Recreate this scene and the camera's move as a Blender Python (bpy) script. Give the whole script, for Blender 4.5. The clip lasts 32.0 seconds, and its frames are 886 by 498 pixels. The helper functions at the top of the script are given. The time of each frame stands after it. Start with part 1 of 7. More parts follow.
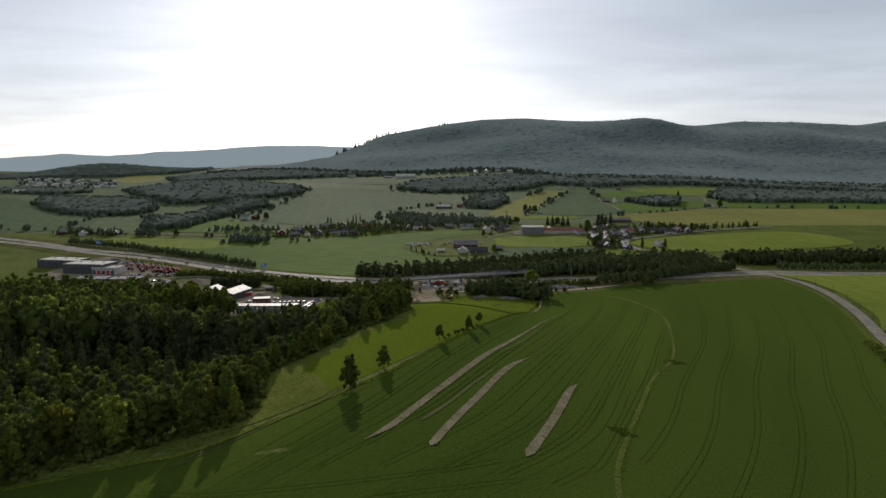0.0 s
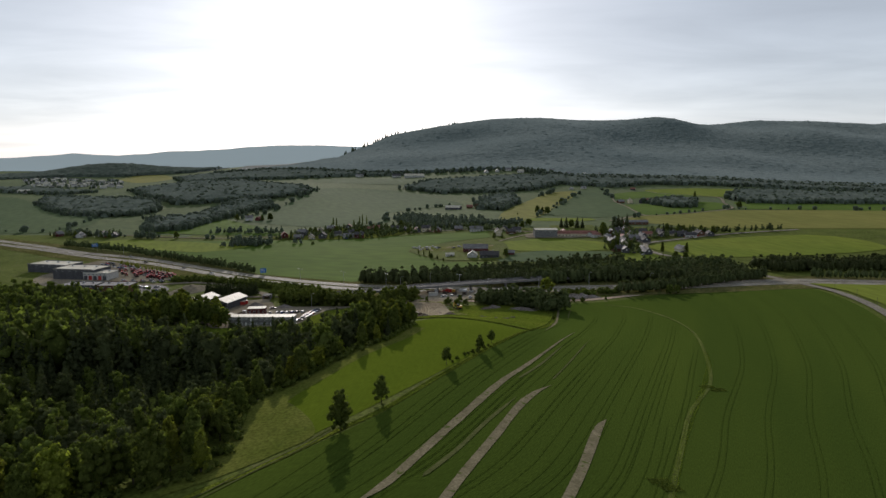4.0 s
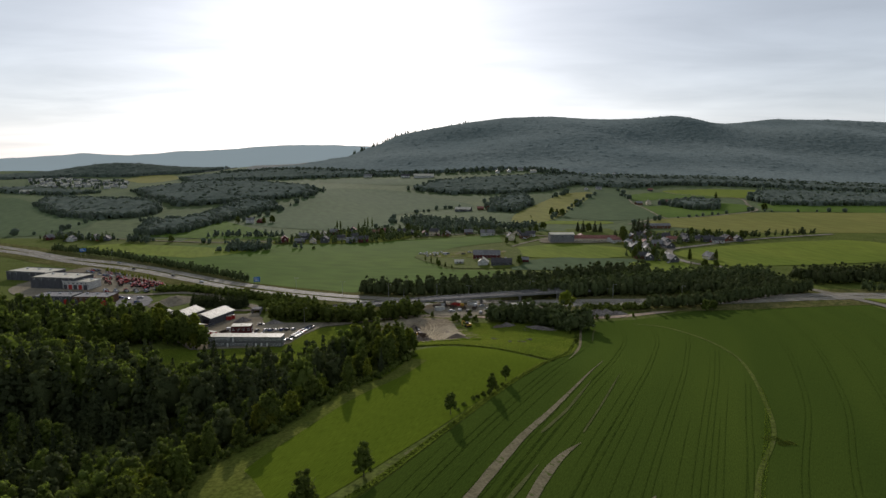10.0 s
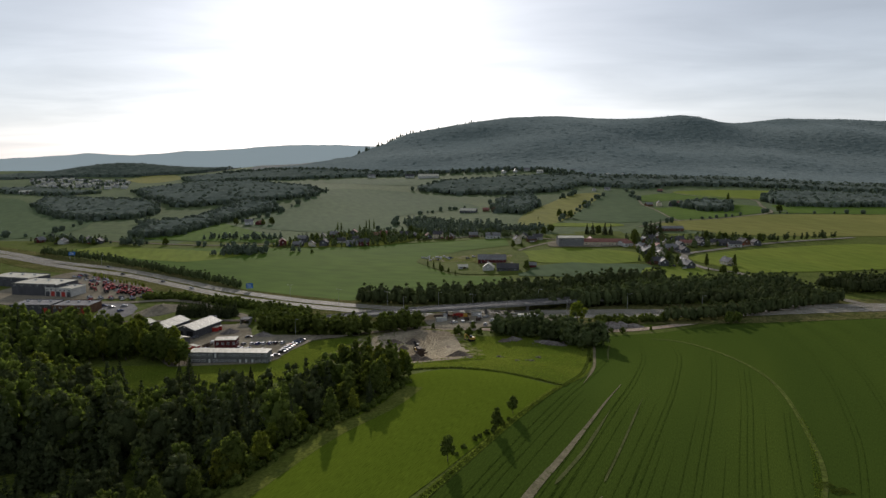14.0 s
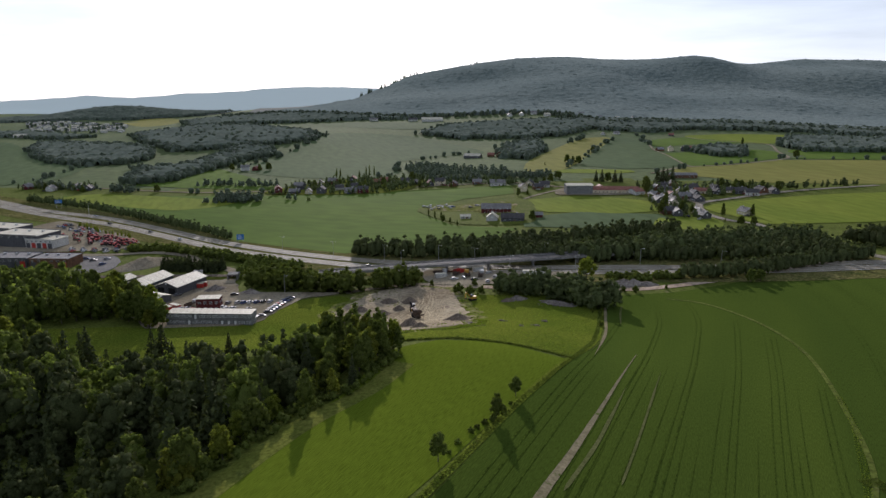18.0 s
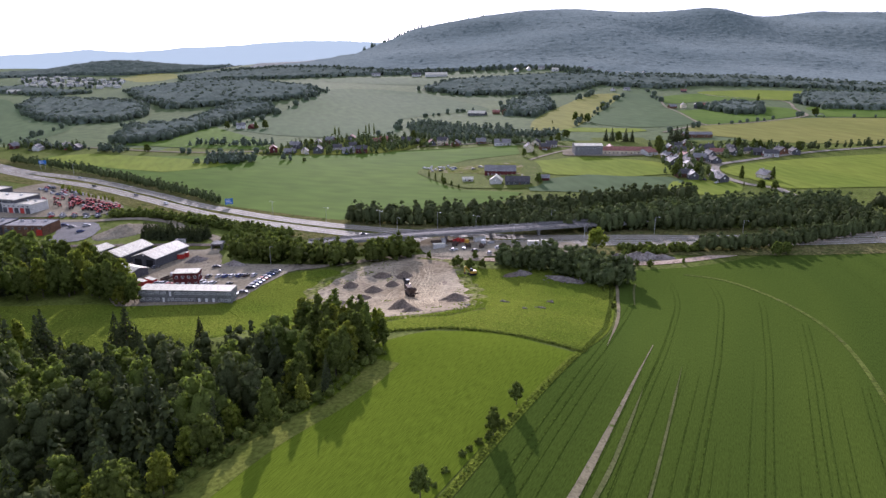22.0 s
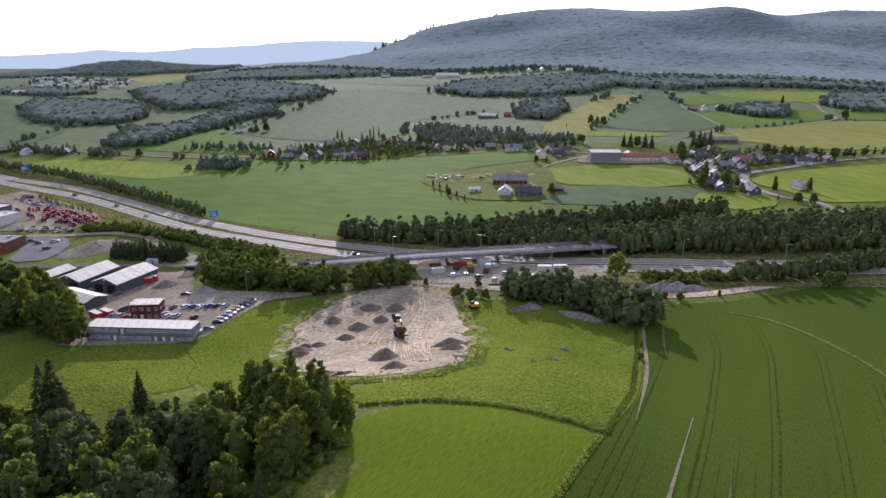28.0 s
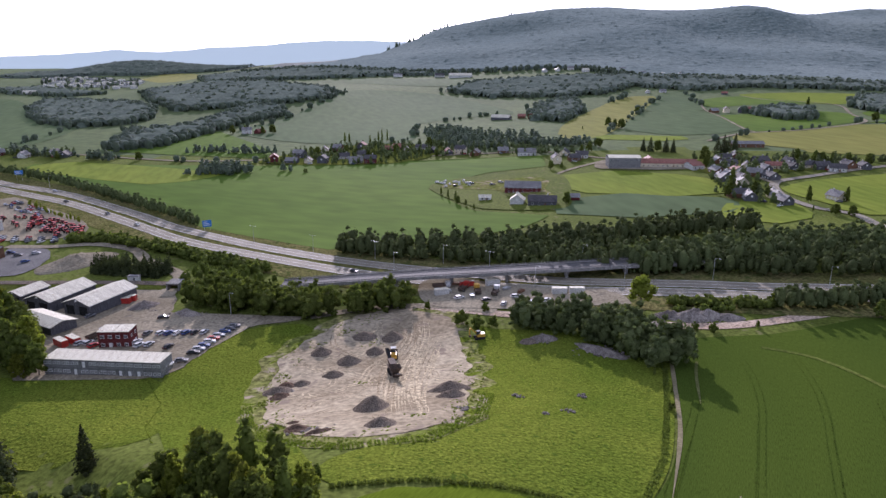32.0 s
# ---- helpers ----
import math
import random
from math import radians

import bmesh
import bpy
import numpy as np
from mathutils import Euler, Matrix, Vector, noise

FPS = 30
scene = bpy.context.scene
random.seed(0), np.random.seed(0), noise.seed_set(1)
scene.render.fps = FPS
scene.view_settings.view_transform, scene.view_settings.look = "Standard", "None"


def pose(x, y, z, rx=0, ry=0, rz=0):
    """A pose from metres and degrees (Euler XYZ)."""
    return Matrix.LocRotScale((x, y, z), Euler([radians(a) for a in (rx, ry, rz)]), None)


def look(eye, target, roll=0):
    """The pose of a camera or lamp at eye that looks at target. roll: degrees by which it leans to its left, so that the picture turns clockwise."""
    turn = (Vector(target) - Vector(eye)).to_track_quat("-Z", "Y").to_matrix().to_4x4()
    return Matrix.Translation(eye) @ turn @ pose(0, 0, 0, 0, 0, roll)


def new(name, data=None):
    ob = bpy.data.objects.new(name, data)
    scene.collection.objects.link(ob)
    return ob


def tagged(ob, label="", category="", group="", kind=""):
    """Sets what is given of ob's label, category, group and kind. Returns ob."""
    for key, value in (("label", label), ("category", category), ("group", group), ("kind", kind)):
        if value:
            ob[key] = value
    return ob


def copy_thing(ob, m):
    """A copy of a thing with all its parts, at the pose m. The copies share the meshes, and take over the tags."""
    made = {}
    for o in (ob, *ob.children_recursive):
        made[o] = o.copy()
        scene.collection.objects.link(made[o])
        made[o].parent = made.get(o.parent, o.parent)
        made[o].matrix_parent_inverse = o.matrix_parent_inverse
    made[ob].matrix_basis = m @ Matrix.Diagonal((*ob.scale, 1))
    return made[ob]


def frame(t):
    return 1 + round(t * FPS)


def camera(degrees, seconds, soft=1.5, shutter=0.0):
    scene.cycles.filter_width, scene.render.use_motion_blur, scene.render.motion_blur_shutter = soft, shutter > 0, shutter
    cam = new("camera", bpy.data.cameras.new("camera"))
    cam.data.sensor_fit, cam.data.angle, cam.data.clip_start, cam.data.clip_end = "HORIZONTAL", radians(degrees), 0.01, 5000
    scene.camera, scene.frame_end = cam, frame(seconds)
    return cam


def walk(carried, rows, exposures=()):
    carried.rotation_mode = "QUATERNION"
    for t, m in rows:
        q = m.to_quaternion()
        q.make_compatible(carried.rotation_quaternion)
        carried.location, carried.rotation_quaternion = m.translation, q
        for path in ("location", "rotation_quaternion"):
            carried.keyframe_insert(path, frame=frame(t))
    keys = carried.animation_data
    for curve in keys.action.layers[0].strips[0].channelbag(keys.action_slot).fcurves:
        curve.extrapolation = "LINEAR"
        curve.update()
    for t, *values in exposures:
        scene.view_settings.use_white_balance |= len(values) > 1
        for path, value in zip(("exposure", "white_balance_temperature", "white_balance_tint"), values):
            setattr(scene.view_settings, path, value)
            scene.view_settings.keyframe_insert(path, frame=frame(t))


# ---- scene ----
cam = camera(66.80, 32.0)
# seconds, east, north, height, turn to the left, tilt
ROWS = [
    (0, 0.14, -0.20, 85.01, 0.000, -7.310),
    (0.5, 0.23, 4.02, 85.03, 0.087, -7.310),
    (1, 0.31, 8.23, 85.05, 0.174, -7.310),
    (1.5, 0.39, 12.42, 85.06, 0.279, -7.310),
    (2, 0.47, 16.60, 85.08, 0.389, -7.310),
    (2.5, 0.55, 20.76, 85.10, 0.485, -7.310),
    (3, 0.64, 24.90, 85.12, 0.571, -7.310),
    (3.5, 0.72, 29.02, 85.13, 0.739, -7.310),
    (4.5, 0.89, 37.20, 85.17, 0.862, -7.360),
    (5.5, 1.08, 45.30, 85.20, 0.985, -7.360),
    (6.5, 1.29, 53.32, 85.23, 1.234, -7.360),
    (7.5, 1.51, 61.24, 85.26, 1.413, -7.360),
    (8.5, 1.76, 69.07, 85.29, 1.569, -7.360),
    (9.5, 2.04, 76.81, 85.32, 1.718, -7.360),
    (10.5, 2.35, 84.45, 85.35, 1.811, -7.360),
    (11.5, 2.69, 92.00, 85.38, 1.942, -7.360),
    (12.5, 3.07, 99.47, 85.40, 2.055, -7.360),
    (13.5, 3.47, 106.85, 85.43, 2.180, -7.360),
    (14.5, 3.91, 114.15, 85.45, 2.352, -7.360),
    (15.2, 4.23, 119.21, 85.47, 2.403, -7.370),
    (15.6, 4.42, 122.09, 85.47, 2.433, -7.480),
    (16, 4.62, 124.96, 85.48, 2.462, -7.950),
    (16.5, 4.88, 128.53, 85.49, 2.499, -8.738),
    (17, 5.14, 132.08, 85.50, 2.597, -9.766),
    (17.5, 5.40, 135.62, 85.51, 2.665, -10.971),
    (18, 5.68, 139.14, 85.52, 2.726, -12.106),
    (18.5, 5.96, 142.65, 85.53, 2.777, -13.209),
    (19, 6.24, 146.16, 85.54, 2.847, -14.120),
    (19.5, 6.53, 149.65, 85.55, 2.914, -14.738),
    (20, 6.83, 153.13, 85.56, 2.964, -15.237),
    (20.5, 7.12, 156.61, 85.57, 3.018, -15.706),
    (21, 7.43, 160.08, 85.58, 3.081, -15.818),
    (22, 8.04, 167.01, 85.59, 3.220, -15.760),
    (23, 8.66, 173.93, 85.61, 3.366, -15.760),
    (24, 9.28, 180.87, 85.62, 3.544, -15.760),
    (25, 9.90, 187.83, 85.63, 3.747, -15.760),
    (25.5, 10.20, 191.33, 85.64, 3.913, -15.760),
    (26.5, 10.80, 198.36, 85.65, 4.039, -15.770),
    (27.5, 11.37, 205.45, 85.66, 4.165, -15.760),
    (28, 11.65, 209.03, 85.66, 4.337, -15.760),
    (28.5, 11.91, 212.64, 85.67, 4.420, -15.760),
    (29, 12.17, 216.27, 85.67, 4.508, -15.760),
    (29.5, 12.41, 219.92, 85.68, 4.623, -15.760),
    (30, 12.65, 223.61, 85.68, 4.750, -15.760),
    (30.5, 12.86, 227.34, 85.68, 4.838, -15.760),
    (31, 13.07, 231.10, 85.69, 4.888, -15.760),
    (31.5, 13.25, 234.90, 85.69, 5.239, -15.760),
    (32, 13.42, 238.74, 85.69, 5.574, -15.760),
]
EXPOSURES = [(0, -0.42, 6400, 16), (15.5, -0.42, 6400, 16), (17.0, -0.34, 6350, 17), (19.0, 0.40, 5850, 26), (20.5, 0.78, 5750, 33), (26, 0.78, 5750, 33), (32, 0.62, 5750, 33)]
walk(cam, [(t, pose(x, y, z, 90 + tilt, 0, turn)) for t, x, y, z, turn, tilt in ROWS], EXPOSURES)

# ---- light ----
SUN_TURN, SUN_UP = radians(9), radians(17.5)
SUN_WAY = Vector((-math.sin(SUN_TURN) * math.cos(SUN_UP), math.cos(SUN_TURN) * math.cos(SUN_UP), math.sin(SUN_UP)))
VEIL_LIGHT = 7.4
world = bpy.data.worlds.new("sky")
scene.world = world
world.use_nodes = True
wn, wl = world.node_tree.nodes, world.node_tree.links
wn.clear()
w_out = wn.new("ShaderNodeOutputWorld")
w_back = wn.new("ShaderNodeBackground")
w_sky = wn.new("ShaderNodeTexSky")
w_sky.sky_type = "NISHITA"
w_sky.sun_disc = False
w_sky.sun_elevation, w_sky.sun_rotation = SUN_UP, -SUN_TURN
w_sky.air_density, w_sky.dust_density, w_sky.ozone_density = 1.0, 0.5, 2.0
# thin cloud streaks, laid on a plane high above
w_co = wn.new("ShaderNodeTexCoord")
w_sep = wn.new("ShaderNodeSeparateXYZ")
wl.new(w_co.outputs["Generated"], w_sep.inputs[0])
w_add = wn.new("ShaderNodeMath")
w_add.operation, w_add.inputs[1].default_value = "ADD", 0.09
wl.new(w_sep.outputs[2], w_add.inputs[0])
w_div = []
for axis, spread in ((0, 1.0), (1, 1.7)):
    d = wn.new("ShaderNodeMath")
    d.operation = "DIVIDE"
    wl.new(w_sep.outputs[axis], d.inputs[0])
    wl.new(w_add.outputs[0], d.inputs[1])
    m = wn.new("ShaderNodeMath")
    m.operation, m.inputs[1].default_value = "MULTIPLY", spread
    wl.new(d.outputs[0], m.inputs[0])
    w_div.append(m)
w_com = wn.new("ShaderNodeCombineXYZ")
wl.new(w_div[0].outputs[0], w_com.inputs[0])
wl.new(w_div[1].outputs[0], w_com.inputs[1])
w_noise = wn.new("ShaderNodeTexNoise")
w_noise.inputs["Scale"].default_value, w_noise.inputs["Detail"].default_value = 0.55, 8
w_noise.inputs["Roughness"].default_value, w_noise.inputs["Distortion"].default_value = 0.55, 0.4
wl.new(w_com.outputs[0], w_noise.inputs["Vector"])
w_ramp = wn.new("ShaderNodeValToRGB")
w_ramp.color_ramp.elements[0].position, w_ramp.color_ramp.elements[1].position = 0.30, 1.0
wl.new(w_noise.outputs["Fac"], w_ramp.inputs[0])
w_bright = wn.new("ShaderNodeMixRGB")
w_bright.blend_type = "MULTIPLY"
w_bright.inputs[0].default_value = 1.0
w_bright.inputs[2].default_value = (2.0, 1.84, 1.7, 1)
wl.new(w_sky.outputs[0], w_bright.inputs[1])
w_mix = wn.new("ShaderNodeMixRGB")
wl.new(w_ramp.outputs[0], w_mix.inputs[0])
wl.new(w_sky.outputs[0], w_mix.inputs[1])
wl.new(w_bright.outputs[0], w_mix.inputs[2])
# a thin veil of high cloud, which evens out the sky's colour
w_grey = wn.new("ShaderNodeRGBToBW")
wl.new(w_mix.outputs[0], w_grey.inputs[0])
w_lift = wn.new("ShaderNodeMath")
w_lift.operation, w_lift.inputs[1].default_value = "ADD", VEIL_LIGHT
wl.new(w_grey.outputs[0], w_lift.inputs[0])
w_tint = wn.new("ShaderNodeMixRGB")
w_tint.blend_type, w_tint.inputs[0].default_value = "MULTIPLY", 1.0
w_tint.inputs[2].default_value = (0.90, 1.0, 1.07, 1)
wl.new(w_lift.outputs[0], w_tint.inputs[1])
w_veil = wn.new("ShaderNodeMixRGB")
w_veil.inputs[0].default_value = 0.62
wl.new(w_mix.outputs[0], w_veil.inputs[1])
wl.new(w_tint.outputs[0], w_veil.inputs[2])
wl.new(w_veil.outputs[0], w_back.inputs[0])
w_back.inputs[1].default_value = 0.065
wl.new(w_back.outputs[0], w_out.inputs[0])
sun = new("sun", bpy.data.lights.new("sun", "SUN"))
sun.data.energy, sun.data.angle, sun.data.color = 3.6, radians(0.6), (1.0, 0.93, 0.82)
sun.matrix_world = look(SUN_WAY * 100, (0, 0, 0))

# ---- materials ----


def mat(name, c1, c2, scale=1.0, rough=0.8, bump=0.2, fine=12.0, metal=0.0, spec=0.04, fleck=None, coords="world",
        stretch=(1, 1, 1), rand=0.0, bump_scale=None, translucent=0.0, sheen=0.0, distance=0.05, vary_by=0.55, sheen_tint=(0.75, 0.85, 1.0)):
    """Two tones mixed by coarse noise, varied again by fine noise, with a fine relief."""
    m = bpy.data.materials.new(name)
    m.use_nodes = True
    n, l = m.node_tree.nodes, m.node_tree.links
    b = n["Principled BSDF"]
    b.inputs["Roughness"].default_value, b.inputs["Metallic"].default_value = rough, metal
    b.inputs["Specular IOR Level"].default_value = spec
    b.inputs["Sheen Weight"].default_value, b.inputs["Sheen Roughness"].default_value = sheen, 0.45
    b.inputs["Sheen Tint"].default_value = (*sheen_tint, 1)
    if coords == "world":
        src = n.new("ShaderNodeNewGeometry").outputs["Position"]
    else:
        src = n.new("ShaderNodeTexCoord").outputs["UV" if coords == "uv" else "Object"]
    mp = n.new("ShaderNodeMapping")
    mp.inputs["Scale"].default_value = stretch
    l.new(src, mp.inputs[0])

    def noise_at(s, detail=4):
        t = n.new("ShaderNodeTexNoise")
        t.inputs["Scale"].default_value, t.inputs["Detail"].default_value = s, detail
        l.new(mp.outputs[0], t.inputs["Vector"])
        return t.outputs["Fac"]

    coarse, small = noise_at(scale, 5), noise_at(scale * fine, 3)
    ramp = n.new("ShaderNodeValToRGB")
    ramp.color_ramp.elements[0].position, ramp.color_ramp.elements[1].position = 0.32, 0.68
    ramp.color_ramp.elements[0].color, ramp.color_ramp.elements[1].color = (*c1, 1), (*c2, 1)
    l.new(coarse, ramp.inputs[0])
    vary = n.new("ShaderNodeMixRGB")
    vary.blend_type, vary.inputs[0].default_value = "OVERLAY", vary_by
    l.new(ramp.outputs[0], vary.inputs[1])
    crisp = n.new("ShaderNodeMapRange")
    crisp.inputs[1].default_value, crisp.inputs[2].default_value = 0.32, 0.68
    l.new(small, crisp.inputs[0])
    l.new(crisp.outputs[0], vary.inputs[2])
    colour = vary.outputs[0]
    if fleck:
        third = noise_at(scale * fine * 0.3, 6)
        r2 = n.new("ShaderNodeValToRGB")
        r2.color_ramp.elements[0].position, r2.color_ramp.elements[1].position = fleck[1], min(1.0, fleck[1] + 0.08)
        l.new(third, r2.inputs[0])
        mx = n.new("ShaderNodeMixRGB")
        mx.inputs[2].default_value = (*fleck[0], 1)
        l.new(r2.outputs[0], mx.inputs[0])
        l.new(colour, mx.inputs[1])
        colour = mx.outputs[0]
    if rand:
        info = n.new("ShaderNodeObjectInfo")
        hsv = n.new("ShaderNodeHueSaturation")
        spread = n.new("ShaderNodeMapRange")
        spread.inputs[3].default_value, spread.inputs[4].default_value = 1 - rand, 1 + rand
        l.new(info.outputs["Random"], spread.inputs[0])
        l.new(spread.outputs[0], hsv.inputs["Value"])
        hue = n.new("ShaderNodeMapRange")
        hue.inputs[3].default_value, hue.inputs[4].default_value = 0.5 - rand * 0.02, 0.5 + rand * 0.05
        l.new(info.outputs["Random"], hue.inputs[0])
        l.new(hue.outputs[0], hsv.inputs["Hue"])
        l.new(colour, hsv.inputs["Color"])
        colour = hsv.outputs[0]
    l.new(colour, b.inputs["Base Color"])
    if bump:
        bp = n.new("ShaderNodeBump")
        bp.inputs["Strength"].default_value, bp.inputs["Distance"].default_value = bump, distance
        l.new(noise_at(bump_scale or scale * fine, 4), bp.inputs["Height"])
        l.new(bp.outputs[0], b.inputs["Normal"])
    if translucent:
        tr = n.new("ShaderNodeBsdfTranslucent")
        l.new(colour, tr.inputs[0])
        ms = n.new("ShaderNodeMixShader")
        ms.inputs[0].default_value = translucent
        l.new(b.outputs[0], ms.inputs[1])
        l.new(tr.outputs[0], ms.inputs[2])
        l.new(ms.outputs[0], n["Material Output"].inputs[0])
    return m


def leafy(name, c1, c2, translucent=0.4, rand=0.25, sheen=0.0, spread=(0.55, 1.4)):
    """Leaves: each clump a little different, light shining through."""
    m = mat(name, c1, c2, 0.14, 0.85, 0, 16, spec=0.02, vary_by=0.25, rand=rand, coords="object", translucent=translucent, sheen=sheen)
    n, l = m.node_tree.nodes, m.node_tree.links
    geo = n.new("ShaderNodeNewGeometry")
    hsv = n.new("ShaderNodeHueSaturation")
    mr = n.new("ShaderNodeMapRange")
    mr.inputs[3].default_value, mr.inputs[4].default_value = spread
    l.new(geo.outputs["Random Per Island"], mr.inputs[0])
    l.new(mr.outputs[0], hsv.inputs["Value"])
    b = n["Principled BSDF"]
    src = b.inputs["Base Color"].links[0].from_socket
    l.new(src, hsv.inputs["Color"])
    l.new(hsv.outputs[0], b.inputs["Base Color"])
    # light that shines through leaves is brighter and yellower than what they throw back
    through_leaf = n.new("ShaderNodeMixRGB")
    through_leaf.blend_type, through_leaf.inputs[0].default_value = "MULTIPLY", 1.0
    through_leaf.inputs[2].default_value = (1.7, 1.85, 1.0, 1)
    l.new(hsv.outputs[0], through_leaf.inputs[1])
    for node in n:
        if node.bl_idname == "ShaderNodeBsdfTranslucent":
            l.new(through_leaf.outputs[0], node.inputs[0])
    return m


GRASS = mat("rough_grass", (0.082, 0.106, 0.020), (0.118, 0.142, 0.030), 0.03, 0.9, 0.4, 25, spec=0.01, fleck=((0.15, 0.15, 0.06), 0.62), vary_by=0.35, bump_scale=0.9, distance=0.4)
# grass of the far slopes, greyed so its colour carries distance haze
HILL_GRASS = mat("hillside_pasture_hazed", (0.084, 0.114, 0.044), (0.112, 0.142, 0.056), 0.006, 0.9, 0.3, 20, spec=0.01, vary_by=0.2, bump_scale=0.3, distance=0.4, sheen=0.02)
VERGE = mat("weedy_verge", (0.098, 0.120, 0.022), (0.146, 0.158, 0.036), 0.08, 0.95, 0.45, 14, spec=0.0, fleck=((0.085, 0.105, 0.025), 0.62), vary_by=0.28, bump_scale=1.0, distance=0.5)
DRY_VERGE = mat("dry_road_verge", (0.095, 0.098, 0.030), (0.16, 0.145, 0.06), 0.05, 0.95, 0.8, 18, spec=0.0, fleck=((0.07, 0.085, 0.025), 0.54), bump_scale=0.8, distance=0.7)
CROP = mat("green_cereal_crop", (0.034, 0.057, 0.0088), (0.061, 0.088, 0.0125), 0.02, 0.9, 0.45, 240, spec=0.0, coords="uv", vary_by=0.26, stretch=(1, 0.12, 1), bump_scale=1.8, distance=0.25, sheen=0.06, sheen_tint=(0.55, 0.80, 0.20))
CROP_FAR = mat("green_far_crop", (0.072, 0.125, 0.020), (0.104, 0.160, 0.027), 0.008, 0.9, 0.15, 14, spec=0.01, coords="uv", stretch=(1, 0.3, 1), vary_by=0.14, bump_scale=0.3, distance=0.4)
# far copy of the meadow, paler and less saturated to carry haze
MEADOW_FAR = mat("mown_far_meadow_hazed", (0.14, 0.185, 0.026), (0.19, 0.225, 0.034), 0.02, 0.9, 0.15, 10, spec=0.01, coords="uv", stretch=(1, 0.25, 1), vary_by=0.14, bump_scale=0.5, distance=0.3)
MEADOW = mat("bright_mown_meadow", (0.080, 0.118, 0.010), (0.108, 0.146, 0.013), 0.03, 0.9, 0.3, 170, spec=0.0, coords="uv", vary_by=0.24, stretch=(1, 0.06, 1), bump_scale=3.5, distance=0.15, sheen=0.04, sheen_tint=(0.75, 0.85, 0.2))
TUFTS = mat("uneven_wild_grass", (0.088, 0.124, 0.015), (0.134, 0.160, 0.022), 0.035, 0.9, 0.7, 45, spec=0.0, fleck=((0.066, 0.100, 0.014), 0.61), vary_by=0.4, bump_scale=1.0, distance=0.9)
STUBBLE = mat("yellowing_barley", (0.16, 0.17, 0.042), (0.225, 0.215, 0.06), 0.006, 0.9, 0.15, 20, spec=0.01, coords="uv", stretch=(1, 0.2, 1), vary_by=0.14, bump_scale=0.4, distance=0.3)
BLUEGREEN = mat("grey_green_field", (0.075, 0.112, 0.052), (0.10, 0.138, 0.062), 0.006, 0.9, 0.15, 18, spec=0.01, coords="uv", stretch=(1, 0.3, 1), vary_by=0.14, bump_scale=0.4, distance=0.3)
BARE = mat("bare_dry_earth", (0.17, 0.15, 0.088), (0.25, 0.215, 0.135), 0.15, 0.95, 0.5, 10, spec=0.0, fleck=((0.09, 0.115, 0.03), 0.6), vary_by=0.25, bump_scale=2.0)
FAINT = mat("thin_crop_over_dry_earth", (0.085, 0.098, 0.032), (0.125, 0.130, 0.052), 0.15, 0.95, 0.5, 10, spec=0.0, vary_by=0.25, bump_scale=2.0)
TRACK = mat("pressed_wheel_track", (0.034, 0.056, 0.0084), (0.049, 0.073, 0.0104), 0.1, 0.95, 0.3, 10, spec=0.0, sheen=0.05, sheen_tint=(0.55, 0.80, 0.20))
SOWN = mat("gap_between_sowing_rows", (0.034, 0.055, 0.008), (0.049, 0.073, 0.010), 0.1, 0.95, 0.3, 10, spec=0.0, sheen=0.05, sheen_tint=(0.55, 0.80, 0.20))
SAND = mat("pale_trampled_sand", (0.255, 0.21, 0.142), (0.395, 0.338, 0.238), 0.05, 0.95, 0.9, 12, spec=0.0, fleck=((0.235, 0.19, 0.145), 0.6), vary_by=0.3, bump_scale=0.7, distance=0.4)
SAND_GRASS = mat("sandy_soil_with_grass", (0.12, 0.145, 0.03), (0.20, 0.19, 0.08), 0.06, 0.95, 0.8, 9, spec=0.0, fleck=((0.33, 0.275, 0.20), 0.56), bump_scale=0.7, distance=0.6)
SAND_LIGHT = mat("dry_rutted_sand", (0.36, 0.30, 0.20), (0.46, 0.39, 0.265), 0.1, 0.95, 0.5, 10, spec=0.0)
# darker tone for every third run of ruts
SAND_DARK = mat("darker_rutted_sand", (0.22, 0.175, 0.115), (0.30, 0.245, 0.165), 0.1, 0.95, 0.5, 10, spec=0.0)
GRAVELHEAP = mat("dark_gravel", (0.115, 0.093, 0.072), (0.185, 0.152, 0.12), 0.4, 0.95, 0.9, 8, spec=0.0, bump_scale=3, distance=0.3, coords="object")
DEBRIS = mat("brown_soil_and_roots", (0.085, 0.058, 0.042), (0.15, 0.108, 0.08), 0.7, 0.95, 1.0, 9, spec=0.0, bump_scale=2, distance=0.5, coords="object")
RUBBLE = mat("grey_broken_stone", (0.13, 0.112, 0.10), (0.26, 0.228, 0.20), 0.5, 0.95, 0.9, 8, spec=0.0, bump_scale=2, distance=0.4, coords="object", rand=0.25)
ASPHALT = mat("worn_asphalt", (0.18, 0.16, 0.122), (0.265, 0.238, 0.182), 0.08, 0.8, 0.3, 30, spec=0.1)
DARKASPHALT = mat("dark_asphalt", (0.07, 0.07, 0.07), (0.12, 0.117, 0.112), 0.08, 0.8, 0.3, 30, spec=0.15)
YARD = mat("gravelled_yard", (0.20, 0.172, 0.122), (0.31, 0.272, 0.198), 0.045, 0.9, 0.4, 22, spec=0.0, fleck=((0.16, 0.14, 0.112), 0.6), vary_by=0.3)
GRAVELROAD = mat("brown_gravel_road", (0.34, 0.255, 0.185), (0.48, 0.385, 0.30), 0.07, 0.95, 0.4, 20, spec=0.0)
